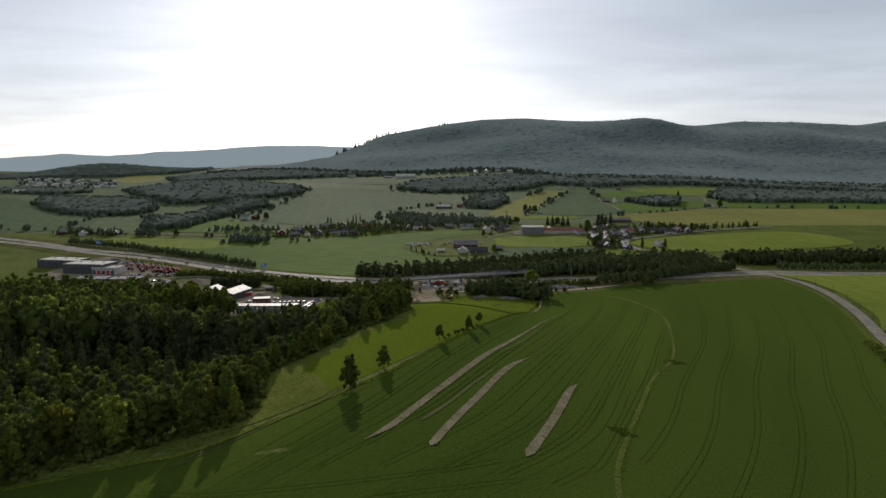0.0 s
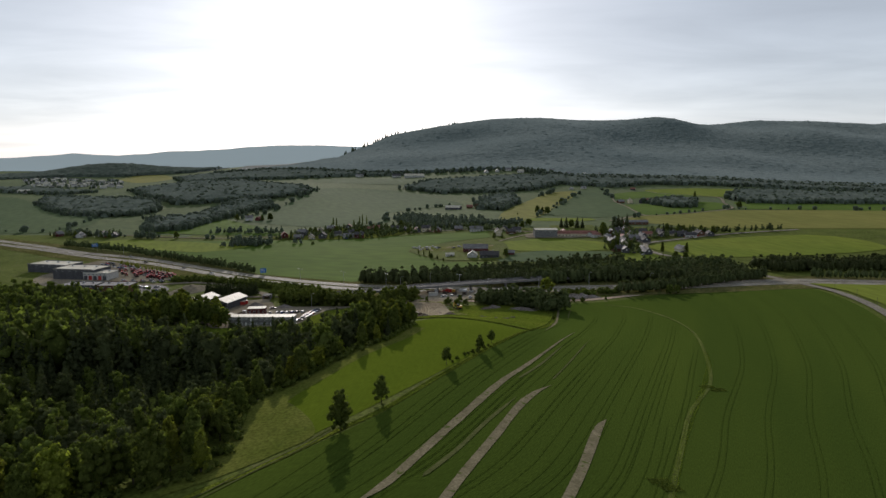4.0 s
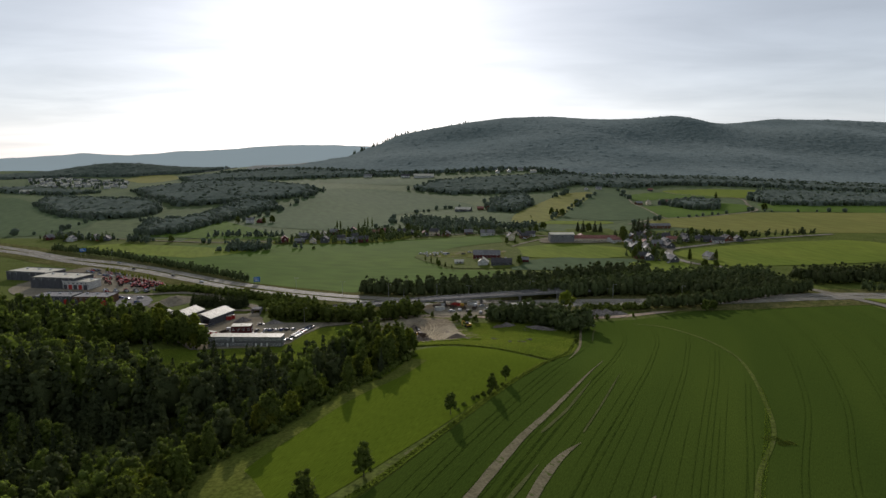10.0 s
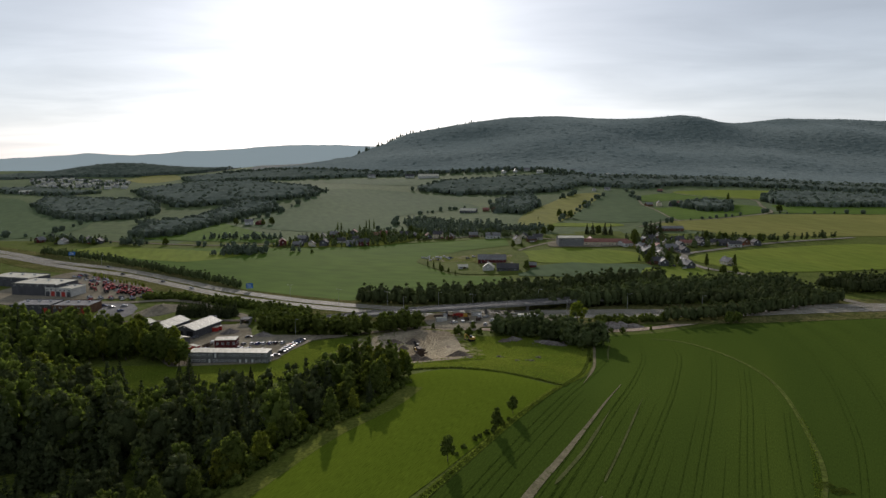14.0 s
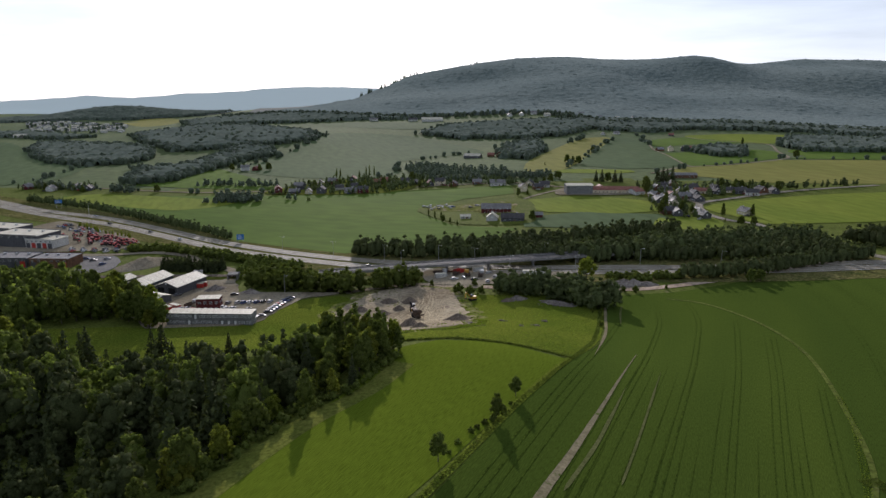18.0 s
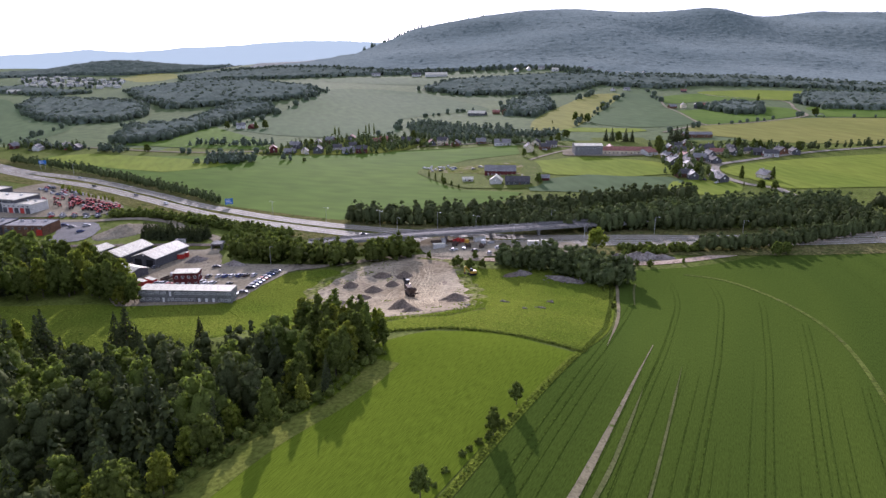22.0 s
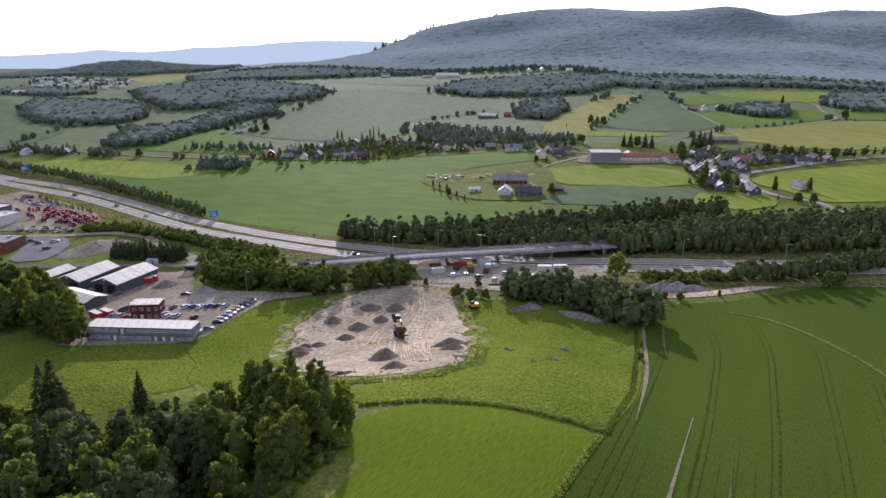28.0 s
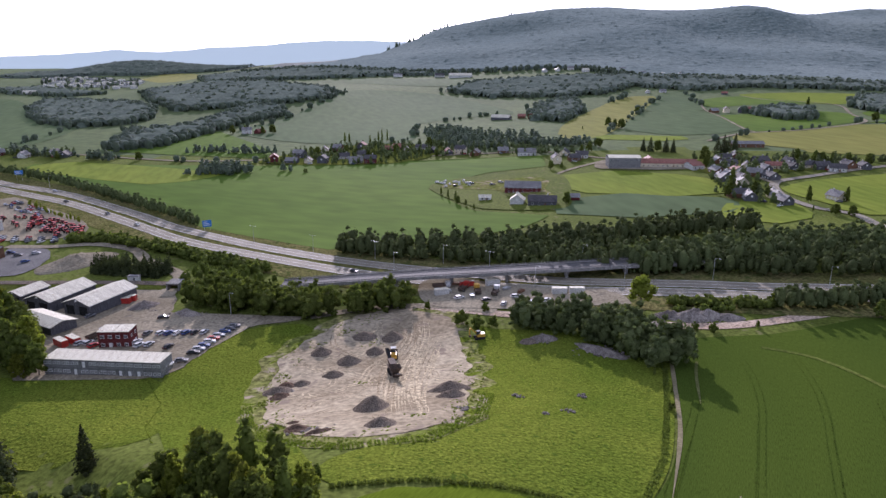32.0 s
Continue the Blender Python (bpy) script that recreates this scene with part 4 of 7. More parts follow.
def belt(line, width, gap, tall, seed, templates, leaf, label, name="tree_belt"):
    rng = np.random.default_rng(seed)
    spots = []
    for (ax, ay), (bx, by) in zip(line, line[1:]):
        n = math.hypot(bx - ax, by - ay)
        for k in range(max(1, int(n / gap))):
            t = (k + rng.uniform()) * gap / n
            for row in range(max(1, int(width / gap))):
                off = (row + 0.5) * gap - width / 2 + rng.uniform(-0.3, 0.3) * gap
                x, y = ax + (bx - ax) * t - (by - ay) / n * off, ay + (by - ay) * t + (bx - ax) / n * off
                spots.append((x, y, tall * rng.uniform(0.68, 1.2), rng.uniform(0.85, 1.3), int(rng.integers(0, len(templates)))))
    return wood(name, spots, templates, leaf, label)


belt([(-74, 577), (-35, 566), (14, 574), (72, 582), (112, 598), (150, 604)], 18, 3.9, 11.5, 1, BROAD_FAR, LEAF_DARK, "dense dark tree belt behind the motorway")
belt([(68, 532), (105, 545), (150, 556), (222, 566)], 30, 3.9, 11.5, 2, BROAD_FAR, LEAF_DARK, "dense dark tree belt beside the motorway")
belt([(76, 487), (96, 485), (116, 484)], 6, 2.4, 4.5, 33, [BUSH_MID], LEAF, "low bushes between rubble heap and motorway")
belt([(114, 485), (134, 484), (156, 487), (200, 505), (226, 514)], 9, 2.7, 8.5, 3, BROAD_FAR, LEAF_DARK, "lower tree belt along the gravel road")
belt([(240, 556), (300, 575), (420, 600)], 30, 4.2, 11, 4, BROAD_FAR, LEAF_DARK, "dark tree belt beyond the country road")
_spots = []
for outline, seed in (([(-72, 570), (-30, 552), (28, 533), (58, 527), (70, 540), (72, 578), (14, 571), (-35, 562)], 61), ([(64, 526), (105, 521), (150, 515), (222, 514), (222, 552), (150, 545), (105, 534), (70, 530)], 62)):
    for x, y, rng in scatter(outline, 4.8, seed):
        _spots.append((x, y, rng.uniform(7.0, 11.0), rng.uniform(0.9, 1.3), int(rng.integers(0, 3))))
wood("tree_belt", _spots, BROAD_FAR, LEAF_DARK, "dark trees filling the slope down to the motorway")
_spots = []
for x, y, rng in scatter([(-139, 506), (-131, 535), (-112, 534), (-93, 521), (-64, 503), (-60, 492), (-84, 490), (-118, 502)], 4.2, 63):
    if not (abs(x + 134) < 5 and y < 512) and abs(y - 514) > 3.5:
        _spots.append((x, y, rng.uniform(4.5, 8.5), rng.uniform(0.9, 1.3), int(rng.integers(0, 3))))
wood("thicket", _spots, BROAD_FAR, LEAF, "green thicket between railway and motorway", "thicket")
belt([(262, 520), (330, 535), (420, 560)], 8, 3.4, 7, 9, BROAD_FAR, LEAF_DARK, "lower hedge beyond the country road")
belt([(-440, 788), (-350, 748), (-270, 696), (-206, 652), (-174, 626)], 9, 3.2, 8, 6, BROAD_FAR, LEAF_DARK, "bushy tree row above the motorway")
belt([(-118, 500), (-100, 494), (-85, 488), (-62, 488)], 22, 4.6, 11, 7, BROAD_THICK, LEAF, "green thicket between yard and sand pit")
belt([(-66, 482), (-50, 485), (-24, 496)], 16, 4.4, 11.5, 17, BROAD_THICK, LEAF, "green thicket behind the sand pit")
belt([(18, 472), (36, 465), (50, 456), (60, 441), (64, 429)], 16, 4.0, 11.5, 8, BROAD_THICK, LEAF_DARK, "tall thicket at the corner of the field")
belt([(-235, 588), (-210, 590), (-184, 579), (-160, 569), (-143, 558), (-118, 547), (-100, 536)], 12, 3.2, 5.5, 18, [BUSH_MID], LEAF, "low bushes between motorway and loop road")
belt([(-187, 536), (-165, 534), (-146, 531)], 13, 3.0, 8.5, 19, SPRUCE_FAR, NEEDLE, "small dark spruce plantation beside the railway", "spruce_plantation")
belt([(-320, 672), (-290, 650), (-250, 626)], 6, 4.0, 5, 20, BROAD_FAR, LEAF_BRIGHT, "light young trees beside the machinery yard")
belt([(74, 478), (100, 480)], 4, 3.0, 3.5, 21, [BUSH_MID], LEAF, "low bushes beside the rubble heap")

# shrubs filling the edges of the wood
belt([(-114, 159), (-90, 177), (-73, 184), (-61, 186), (-58, 194), (-60, 212), (-64, 233), (-55, 248), (-46, 267), (-39, 282), (-26, 299), (-18, 322)], 6, 3.0, 2.6, 22, [BUSH_MID], LEAF, "leafy undergrowth along the edge of the wood", "undergrowth")
belt([(-20, 330), (-45, 346), (-60, 351), (-76, 350), (-95, 359), (-125, 372), (-150, 377), (-185, 384)], 6, 3.0, 3.0, 23, [BUSH_MID], LEAF_BRIGHT, "leafy undergrowth on the north edge of the wood", "undergrowth")

# single trees in the valley
for key, x, y, tall, wide in (("lime3", 64.6, 484, 13, 1.15), ("bush0", 79, 461.6, 3.4, 0.8), ("bush1", 84.8, 460.3, 3.6, 0.9), ("bush2", 100.3, 463.5, 3.0, 0.5), ("broad0", 144, 471, 7.5, 1.0), ("broad2", 149, 472.5, 6.5, 1.0),
                              ("bush0", -2, 470, 6, 0.9), ("bush1", 4, 466, 5.5, 0.9), ("bush2", 9, 467, 4.5, 0.9), ("broad1", 22, 478, 8, 0.8), ("broad4", 17, 474, 6, 0.8), ("bush1", 6, 483, 4.5, 0.7), ("bush2", -17, 486, 4, 0.6),
                              ("slim1", 58, 425, 3.2, 0.8), ("slim0", 60, 412, 3.0, 0.8), ("bush2", 57, 400, 2.6, 0.8), ("bush0", 5.4, 278.8, 1.7, 1.0), ("bush1", 8.6, 284, 1.8, 1.0), ("bush2", 13.5, 293, 1.5, 1.1), ("bush1", 2.5, 273, 1.5, 1.1), ("bush2", 6.8, 281.5, 1.3, 1.2), ("bush0", 10.4, 286.5, 1.5, 1.2), ("bush1", 0.8, 268.5, 1.2, 1.2), ("bush0", 15.2, 297, 1.3, 1.0),
                              ("broad0", -134, 421, 12, 0.95), ("broad2", -141, 424, 13, 0.95), ("broad4", -147, 430, 14, 0.95), ("bright0", -139, 419, 9, 0.95), ("broad1", -153, 437, 13, 1.0), ("broad3", -163, 447, 13, 1.0), ("broad0", -175, 455, 12, 1.0), ("spruce0", -84, 369, 12, 1.2), ("spruce1", -109, 369, 20, 1.25), ("spruce2", -114, 371, 17, 1.1), ("spruce0", -104, 366, 14, 1.1), ("spruce0", -136, 366, 20.5, 1.25), ("spruce1", -141, 370, 17, 1.1), ("broad0", -20, 343, 3.5, 0.8), ("spruce2", -48, 330, 12, 1.0), ("slim0", -32, 332, 15.5, 0.95), ("slim1", -32, 341, 15, 1.0), ("broad3", -36, 338, 15, 0.85), ("slim2", -24, 336, 13, 1.0), ("slim0", -28, 344, 12, 0.95), ("bright0", -18.5, 332, 9.5, 0.8), ("broad1", -16.5, 327, 8.5, 0.8), ("bright2", -41, 343, 13, 0.8), ("slim1", -21, 329, 12.5, 0.9), ("broad1", -22, 322, 12, 0.95), ("broad3", -19.5, 320, 9, 0.9), ("bright4", -26, 327, 13, 0.85), ("broad2", -40, 341, 12, 0.85), ("broad4", -29, 319, 14, 0.85), ("broad1", -36, 325, 14, 0.9), ("bright3", -47, 342, 12, 0.9), ("bright1", -24, 314, 9, 0.9), ("broad0", -54, 344, 11, 0.8),
                              ("broad0", 51.5, 669, 9, 0.9), ("slim0", -34, 711, 7, 0.8), ("slim1", -28, 700, 7, 0.8), ("slim2", -22, 690, 8, 0.8), ("broad1", -14, 675, 5, 0.8), ("broad3", -8, 664, 4.5, 0.8), ("broad2", -20, 682, 6, 0.8),
                              ("broad0", 157, 686, 12, 0.75), ("broad1", 170, 722, 14, 0.7), ("spruce0", 161, 692, 13, 1.2), ("broad2", 177, 696, 10, 0.8), ("broad4", 182, 688, 8, 0.9), ("broad1", 201, 672, 12, 0.6), ("broad3", 225, 675, 11, 0.8),
                              ("broad2", 203, 640, 7, 1.1), ("broad0", 211, 637, 7, 1.1), ("slim0", 195, 650, 4, 1.0), ("broad3", 169, 785, 17, 0.7), ("broad2", 178, 824, 13, 0.9), ("spruce1", 207, 870, 17, 1.2), ("spruce2", 201, 868, 15, 1.2),
                              ("spruce0", 222, 887, 16, 1.2), ("spruce1", 214, 880, 14, 1.2), ("spruce0", 162, 868, 13, 1.2), ("spruce2", 156, 870, 14, 1.2), ("spruce1", 143, 874, 14, 1.2), ("spruce0", 137, 876, 13, 1.2), ("broad2", 149, 872, 11, 0.9),
                              ("broad0", 254, 828, 11, 0.9), ("broad1", 263, 815, 12, 0.9), ("broad2", 270, 818, 10, 0.9), ("broad3", 277, 816, 11, 0.8), ("broad4", 290, 817, 10, 0.9), ("broad0", 300, 806, 11, 0.8), ("spruce2", 248, 822, 12, 1.1), ("broad2", 315, 832, 7, 1.2), ("broad1", 340, 835, 7, 0.9),
                              ("broad2", 99, 897, 10, 1.1), ("broad0", 88, 875, 10, 0.9), ("broad1", 80, 868, 8, 1.0), ("broad0", 48, 791, 8, 0.9), ("broad3", 57, 795, 6, 0.9),
                              ("slim0", -131, 980, 15, 0.45), ("slim1", -127, 980, 17, 0.4), ("slim2", -121, 980, 16, 0.4), ("slim0", -167, 972, 14, 0.6), ("slim1", -164, 980, 12, 0.7), ("slim2", -136, 958, 12, 0.7), ("broad0", -177, 896, 9, 1.0), ("broad2", -184, 900, 8, 1.0),
                              ("slim1", -92, 860, 12, 0.8), ("broad1", -116, 877, 10, 1.0), ("broad4", -122, 880, 8, 1.0), ("broad2", -135, 884, 9, 1.0), ("broad0", -69, 936, 12, 0.9), ("broad1", -55, 877, 8, 0.9), ("broad3", -20, 869, 6, 1.0), ("bush0", -160.7, 801, 4, 1.0), ("broad0", -150, 905, 9, 1.0), ("broad2", -100, 912, 9, 1.0), ("broad3", -84, 900, 8, 1.0),
                              ("broad0", 131, 1069, 12, 1.0), ("broad2", 143, 1046, 12, 1.0), ("broad1", 137, 1056, 11, 1.0), ("broad0", 193, 1230, 9, 1.3), ("broad2", 475, 1153, 12, 1.1), ("broad3", 468, 1340, 14, 0.9), ("slim0", 274, 1014, 7, 0.8), ("slim1", 98, 1038, 5, 0.9),
                              ("broad0", -328, 1050, 11, 1.0), ("broad1", -312, 1052, 11, 1.0), ("broad2", -278, 1054, 12, 1.0), ("broad4", -290, 1052, 10, 1.0), ("broad3", -422, 850, 9, 1.1), ("broad1", -470, 860, 8, 1.2), ("broad0", -340, 852, 9, 1.2)):
    plant(key, x, y, tall / (3 if key.startswith("bush") else 10), x * 1.7 + y, wide, sink=0.25, group="single trees in the valley")

# hedges and scattered trees between the far fields
for k, (line, gap, tall) in enumerate((([(212, 940), (283, 1016), (357, 1054), (456, 1145)], 15, 6), ([(-330, 1080), (-310, 1250), (-300, 1560)], 11, 8), ([(-140, 960), (-95, 1000), (-110, 1150), (-40, 1230), (20, 1250)], 10, 7), ([(119, 990), (177, 1167), (262, 1446)], 14, 7),
                                      ([(-430, 872), (-300, 842), (-206, 854)], 9, 5), ([(700, 1140), (460, 1120)], 13, 7), ([(300, 1275), (330, 1534)], 14, 7), ([(620, 1526), (900, 1500)], 10, 8), ([(-700, 940), (-521, 905)], 10, 7), ([(-560, 1090), (-525, 910)], 12, 7), ([(166, 1350), (215, 1444)], 9, 8))):
    rr = random.Random(300 + k)
    _spots = []
    for (ax, ay), (bx, by) in zip(line, line[1:]):
        for q in range(int(math.hypot(bx - ax, by - ay) / gap)):
            t = rr.random()
            if rr.random() < 0.75:
                _spots.append((ax + (bx - ax) * t + rr.gauss(0, 4), ay + (by - ay) * t + rr.gauss(0, 4), tall * rr.uniform(0.35, 1.35), rr.uniform(0.9, 1.6), rr.randrange(4)))
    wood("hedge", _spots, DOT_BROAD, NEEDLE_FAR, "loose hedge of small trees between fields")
belt([(250, 824), (300, 813), (345, 830), (405, 848)], 9, 6.5, 8.5, 320, BROAD_OFF, LEAF_DARK, "dark trees lining the country road", "tree_row")
# distant woods
_fb, _fs = [], []
FAR_WOODS = (
    ([(-411, 917), (-388, 907), (-363, 933), (-360, 978), (-357, 1081), (-351, 1180), (-325, 1233), (-347, 1301), (-401, 1314), (-414, 1255), (-411, 1152), (-414, 1077), (-453, 1050)], 7.0, 11),
    ([(-696, 1195), (-642, 1143), (-555, 1095), (-512, 1121), (-505, 1186), (-557, 1291), (-650, 1389), (-813, 1515), (-925, 1543), (-848, 1398)], 9, 12),
    ([(-803, 1699), (-601, 1375), (-503, 1258), (-444, 1285), (-357, 1333), (-300, 1420), (-330, 1560), (-477, 1694), (-557, 1728), (-704, 1771)], 10, 13),
    ([(-316, 897), (-219, 890), (-218, 902), (-316, 910)], 6, 14),
    ([(-78, 990), (-55, 940), (-28, 912), (13, 900), (40, 930), (50, 990), (12, 1008), (-30, 1052), (-71, 1110), (-90, 1072)], 8, 15),
    ([(-260, 784), (-222, 780), (-206, 798), (-225, 815), (-258, 808)], 4.6, 16),
    ([(-192, 801), (-172, 802), (-176, 818)], 4.6, 17),
    ([(-392, 843), (-362, 845), (-370, 862), (-395, 860)], 4.6, 18),
    ([(60, 900), (100, 905), (90, 930), (20, 945), (10, 930)], 6, 19),
    ([(84, 1126), (123, 1252), (122, 1373), (105, 1403), (50, 1300), (40, 1150)], 9, 20),
    ([(-120, 1580), (-20, 1480), (100, 1440), (170, 1470), (255, 1594), (365, 1560), (456, 1600), (620, 1580), (900, 1560), (1500, 1400), (1500, 1720), (300, 1760), (-60, 1700)], 12, 21),
    ([(343, 1223), (359, 1140), (407, 1164), (447, 1263), (403, 1290)], 8, 22),
    ([(518, 1308), (533, 1243), (800, 1260), (1100, 1300), (1200, 1500), (652, 1482), (595, 1470)], 12, 23),
    ([(-480, 1060), (-440, 1010), (-425, 1020), (-460, 1075)], 7, 24),
    ([(-700, 1790), (-520, 1760), (-300, 1860), (-100, 1870), (-300, 1960), (-700, 2100), (-900, 2200)], 16, 25),
    ([(-500, 880), (-420, 850), (-420, 862), (-500, 895)], 6, 26),
    ([(-1250, 1760), (-960, 1640), (-880, 1700), (-1150, 1830)], 14, 27),
)
for outline, gap, seed in FAR_WOODS:
    near = max(p[1] for p in outline) < 1130
    if not near:
        continue
    for x, y, rng in scatter(outline, gap * (1.12 if near else 1.3), seed):
        spruce = rng.uniform() < 0.1
        (_fs if spruce else _fb).append((x, y, rng.uniform(7, 14) * (0.75 if near else 1), rng.uniform(1.0, 1.5), int(rng.integers(0, 2))))
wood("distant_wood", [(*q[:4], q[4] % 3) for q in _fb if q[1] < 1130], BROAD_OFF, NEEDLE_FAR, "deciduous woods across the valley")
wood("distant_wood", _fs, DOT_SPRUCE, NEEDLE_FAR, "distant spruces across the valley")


def in_outline(xs, ys, outline):
    hit = np.zeros(xs.shape, dtype=bool)
    for (ax, ay), (bx, by) in zip(outline, outline[1:] + outline[:1]):
        if ay != by:
            hit ^= ((ay > ys) != (by > ys)) & (xs < ax + (bx - ax) * (ys - ay) / (by - ay))
    return hit


def canopy(name, outline, step, low, tall, seed, label, gaps=99.0, material=None):
    """The roof of a far forest: one tooth for each tree top, closed down to the ground at its rim."""
    rng = np.random.default_rng(seed)
    xs = np.arange(min(p[0] for p in outline), max(p[0] for p in outline), step)
    ys = np.arange(min(p[1] for p in outline), max(p[1] for p in outline), step * 1.15)
    gx, gy = np.meshgrid(xs, ys)
    gx = gx + rng.uniform(-0.4, 0.4, gx.shape) * step
    gy = gy + rng.uniform(-0.4, 0.4, gy.shape) * step
    wob = np.array([[12 * noise.noise((x * 0.03, y * 0.03, 1.0)) + 6 * noise.noise((x * 0.1, y * 0.1, 2.0)) for x, y in zip(rx, ry)] for rx, ry in zip(gx, gy)])
    ins = in_outline(gx + wob, gy + wob * 1.5, outline) & ((wob < gaps) | (gy > 3000)) & (np.abs(gx) < 0.72 * gy + 80)
    rim = ins.copy()
    for axis in (0, 1):
        for way in (-1, 1):
            rim &= np.roll(ins, way, axis)
    up = low + tall * rng.uniform(0, 1, gx.shape) ** 1.3 + 2.5 * (rng.uniform(0, 1, gx.shape) < 0.02)
    index = np.full(gx.shape, -1)
    index[ins] = np.arange(ins.sum())
    verts = [(x, y, height(x, y) + (u if inner else 0.0)) for x, y, u, inner in zip(gx[ins], gy[ins], up[ins], rim[ins])]
    q = np.stack([index[:-1, :-1], index[:-1, 1:], index[1:, 1:], index[1:, :-1]], -1).reshape(-1, 4)
    q = q[(q >= 0).all(1)]
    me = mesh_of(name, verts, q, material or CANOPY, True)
    return tagged(new(name, me), label, "forest", kind="stuff")


for outline, gap, seed in FAR_WOODS:
    if max(p[1] for p in outline) >= 1130:
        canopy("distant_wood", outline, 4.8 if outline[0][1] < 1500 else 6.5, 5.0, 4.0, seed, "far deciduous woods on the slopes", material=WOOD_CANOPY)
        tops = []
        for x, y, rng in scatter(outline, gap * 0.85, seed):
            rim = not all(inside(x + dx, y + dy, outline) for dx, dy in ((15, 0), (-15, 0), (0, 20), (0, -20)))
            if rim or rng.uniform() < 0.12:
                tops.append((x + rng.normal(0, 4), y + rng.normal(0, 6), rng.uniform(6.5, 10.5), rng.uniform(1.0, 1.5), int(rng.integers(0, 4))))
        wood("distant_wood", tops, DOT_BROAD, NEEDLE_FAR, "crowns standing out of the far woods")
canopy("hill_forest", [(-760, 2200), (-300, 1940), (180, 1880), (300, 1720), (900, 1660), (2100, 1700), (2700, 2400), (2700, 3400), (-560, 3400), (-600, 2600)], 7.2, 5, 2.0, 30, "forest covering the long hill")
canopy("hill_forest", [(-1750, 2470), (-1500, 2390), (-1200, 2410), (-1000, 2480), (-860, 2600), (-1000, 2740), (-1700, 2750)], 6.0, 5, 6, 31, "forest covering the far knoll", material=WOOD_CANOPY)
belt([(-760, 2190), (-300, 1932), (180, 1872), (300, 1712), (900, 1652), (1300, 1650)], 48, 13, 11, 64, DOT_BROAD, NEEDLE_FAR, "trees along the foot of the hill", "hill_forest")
_hs = []
rr = random.Random(44)
for k in range(64):
    x = -430 + 470 * rr.random() ** 1.1
    _hs.append((x, table(x, (-430, -340, -262, -166, -63, 42), (2715, 2940, 3040, 3120, 3160, 3180)) + rr.uniform(-25, 25), rr.uniform(13, 27), rr.uniform(0.7, 1.1), k % 3))
wood("hill_forest", _hs, DOT_SPRUCE, NEEDLE_FAR, "taller spruces on the crest of the hill")

# ---- tracks, stripes and edges in the near fields ----
for pts, width, material, label in (
    ([(61.5, 360), (49, 329), (37, 299.5), (27, 275.5), (17.6, 254), (3.5, 217), (-8, 188), (-14, 174), (-20, 165)], 2.5, BARE, "long strip of bare dry earth in the crop"),
    ([(35, 260), (28, 248), (21, 231.5), (12, 205), (3, 180), (-3, 162)], 2.4, BARE, "strip of bare dry earth in the crop"),
    ([(49, 236), (44, 225), (33, 193), (21.5, 163)], 2.7, BARE, "broad strip of bare dry earth in the crop"),
    ([(50, 324), (40, 298), (33.6, 282), (24, 261)], 0.9, FAINT, "faint thin strip of dry earth in the crop"),
    ([(21, 240), (15.5, 227), (10, 214), (2, 194), (-6, 178)], 1.2, FAINT, "faint thin strip of dry earth in the crop"),
    ([(66, 345), (54.5, 314), (45.5, 290), (37, 268)], 0.6, FAINT, "faint thin strip of dry earth in the crop"),
    ([(46, 352), (56, 386), (61.7, 415), (66, 440), (67, 450)], 1.15, BARE, "trodden pale footpath at the field edge"),
    ([(66, 405), (70, 425), (73, 436)], 0.9, FAINT, "worn bare patch beside the path"),
):
    ribbon("bare_strip" if "strip" in label else "path", pts, width, material, label, "path", lift=0.22, step=3, taper=(0.55 if "long" in label else 0.28, 0.1 if "long" in label else 0.03))


for off in (-0.9, 0.9):
    ribbon("wheel_track", shifted([(-70, 160), (-64, 167), (-56, 175), (-46, 186.5), (-38, 195.5), (-33, 204), (-27, 214)], off), 0.55, FAINT, "pale wheel rut along the field edge", "wheel track", lift=0.27, step=3, across=1, taper=(0.1, 0.15))


def seam_x(y):
    return table(y, [p[1] for p in SEAM], [p[0] for p in SEAM])


def edge_x(y):
    return table(y, (152, 168, 187, 203, 220, 256, 303, 343, 368, 405, 440), (-110, -67, -43, -29, -17, 0, 20, 38, 50, 60, 66))


TRAM = []
for off in (-27, -12, 5, 21, 36, 49.5, 62):
    run = [(rowline(y) + off, y) for y in range(150, 440, 12)]
    TRAM.append([p for p in run if edge_x(p[1]) + 3 < p[0] < seam_x(p[1]) - 3])
for off in (75.5, 89.5, 104, 118.5, 133, 148, 163):
    run = [(sum(rowline(y + d) for d in (-50, -30, -10, 10, 30, 50)) / 6 + off + 8 * smooth((y - 240) / 90), y) for y in range(90, 470, 12)]
    TRAM.append([p for p in run if p[1] < 440 + 0.2 * p[0] and seam_x(p[1]) + 3 < p[0] < 205 + 0.1 * p[1]])
for k in range(4):
    TRAM.append([(14 + 4 * k, 158 - 9 * k), (0, 149 - 9 * k), (-23, 142 - 9 * k), (-50, 143 - 10 * k), (-72, 150 - 13 * k)])
for run in TRAM:
    if len(run) > 4:
        for side in (-0.9, 0.9):
            ribbon("wheel_track", shifted(run, side), 0.19, TRACK, "dark tractor wheel track through the crop", "wheel track", lift=0.19, step=6, across=1)
rr = random.Random(61)
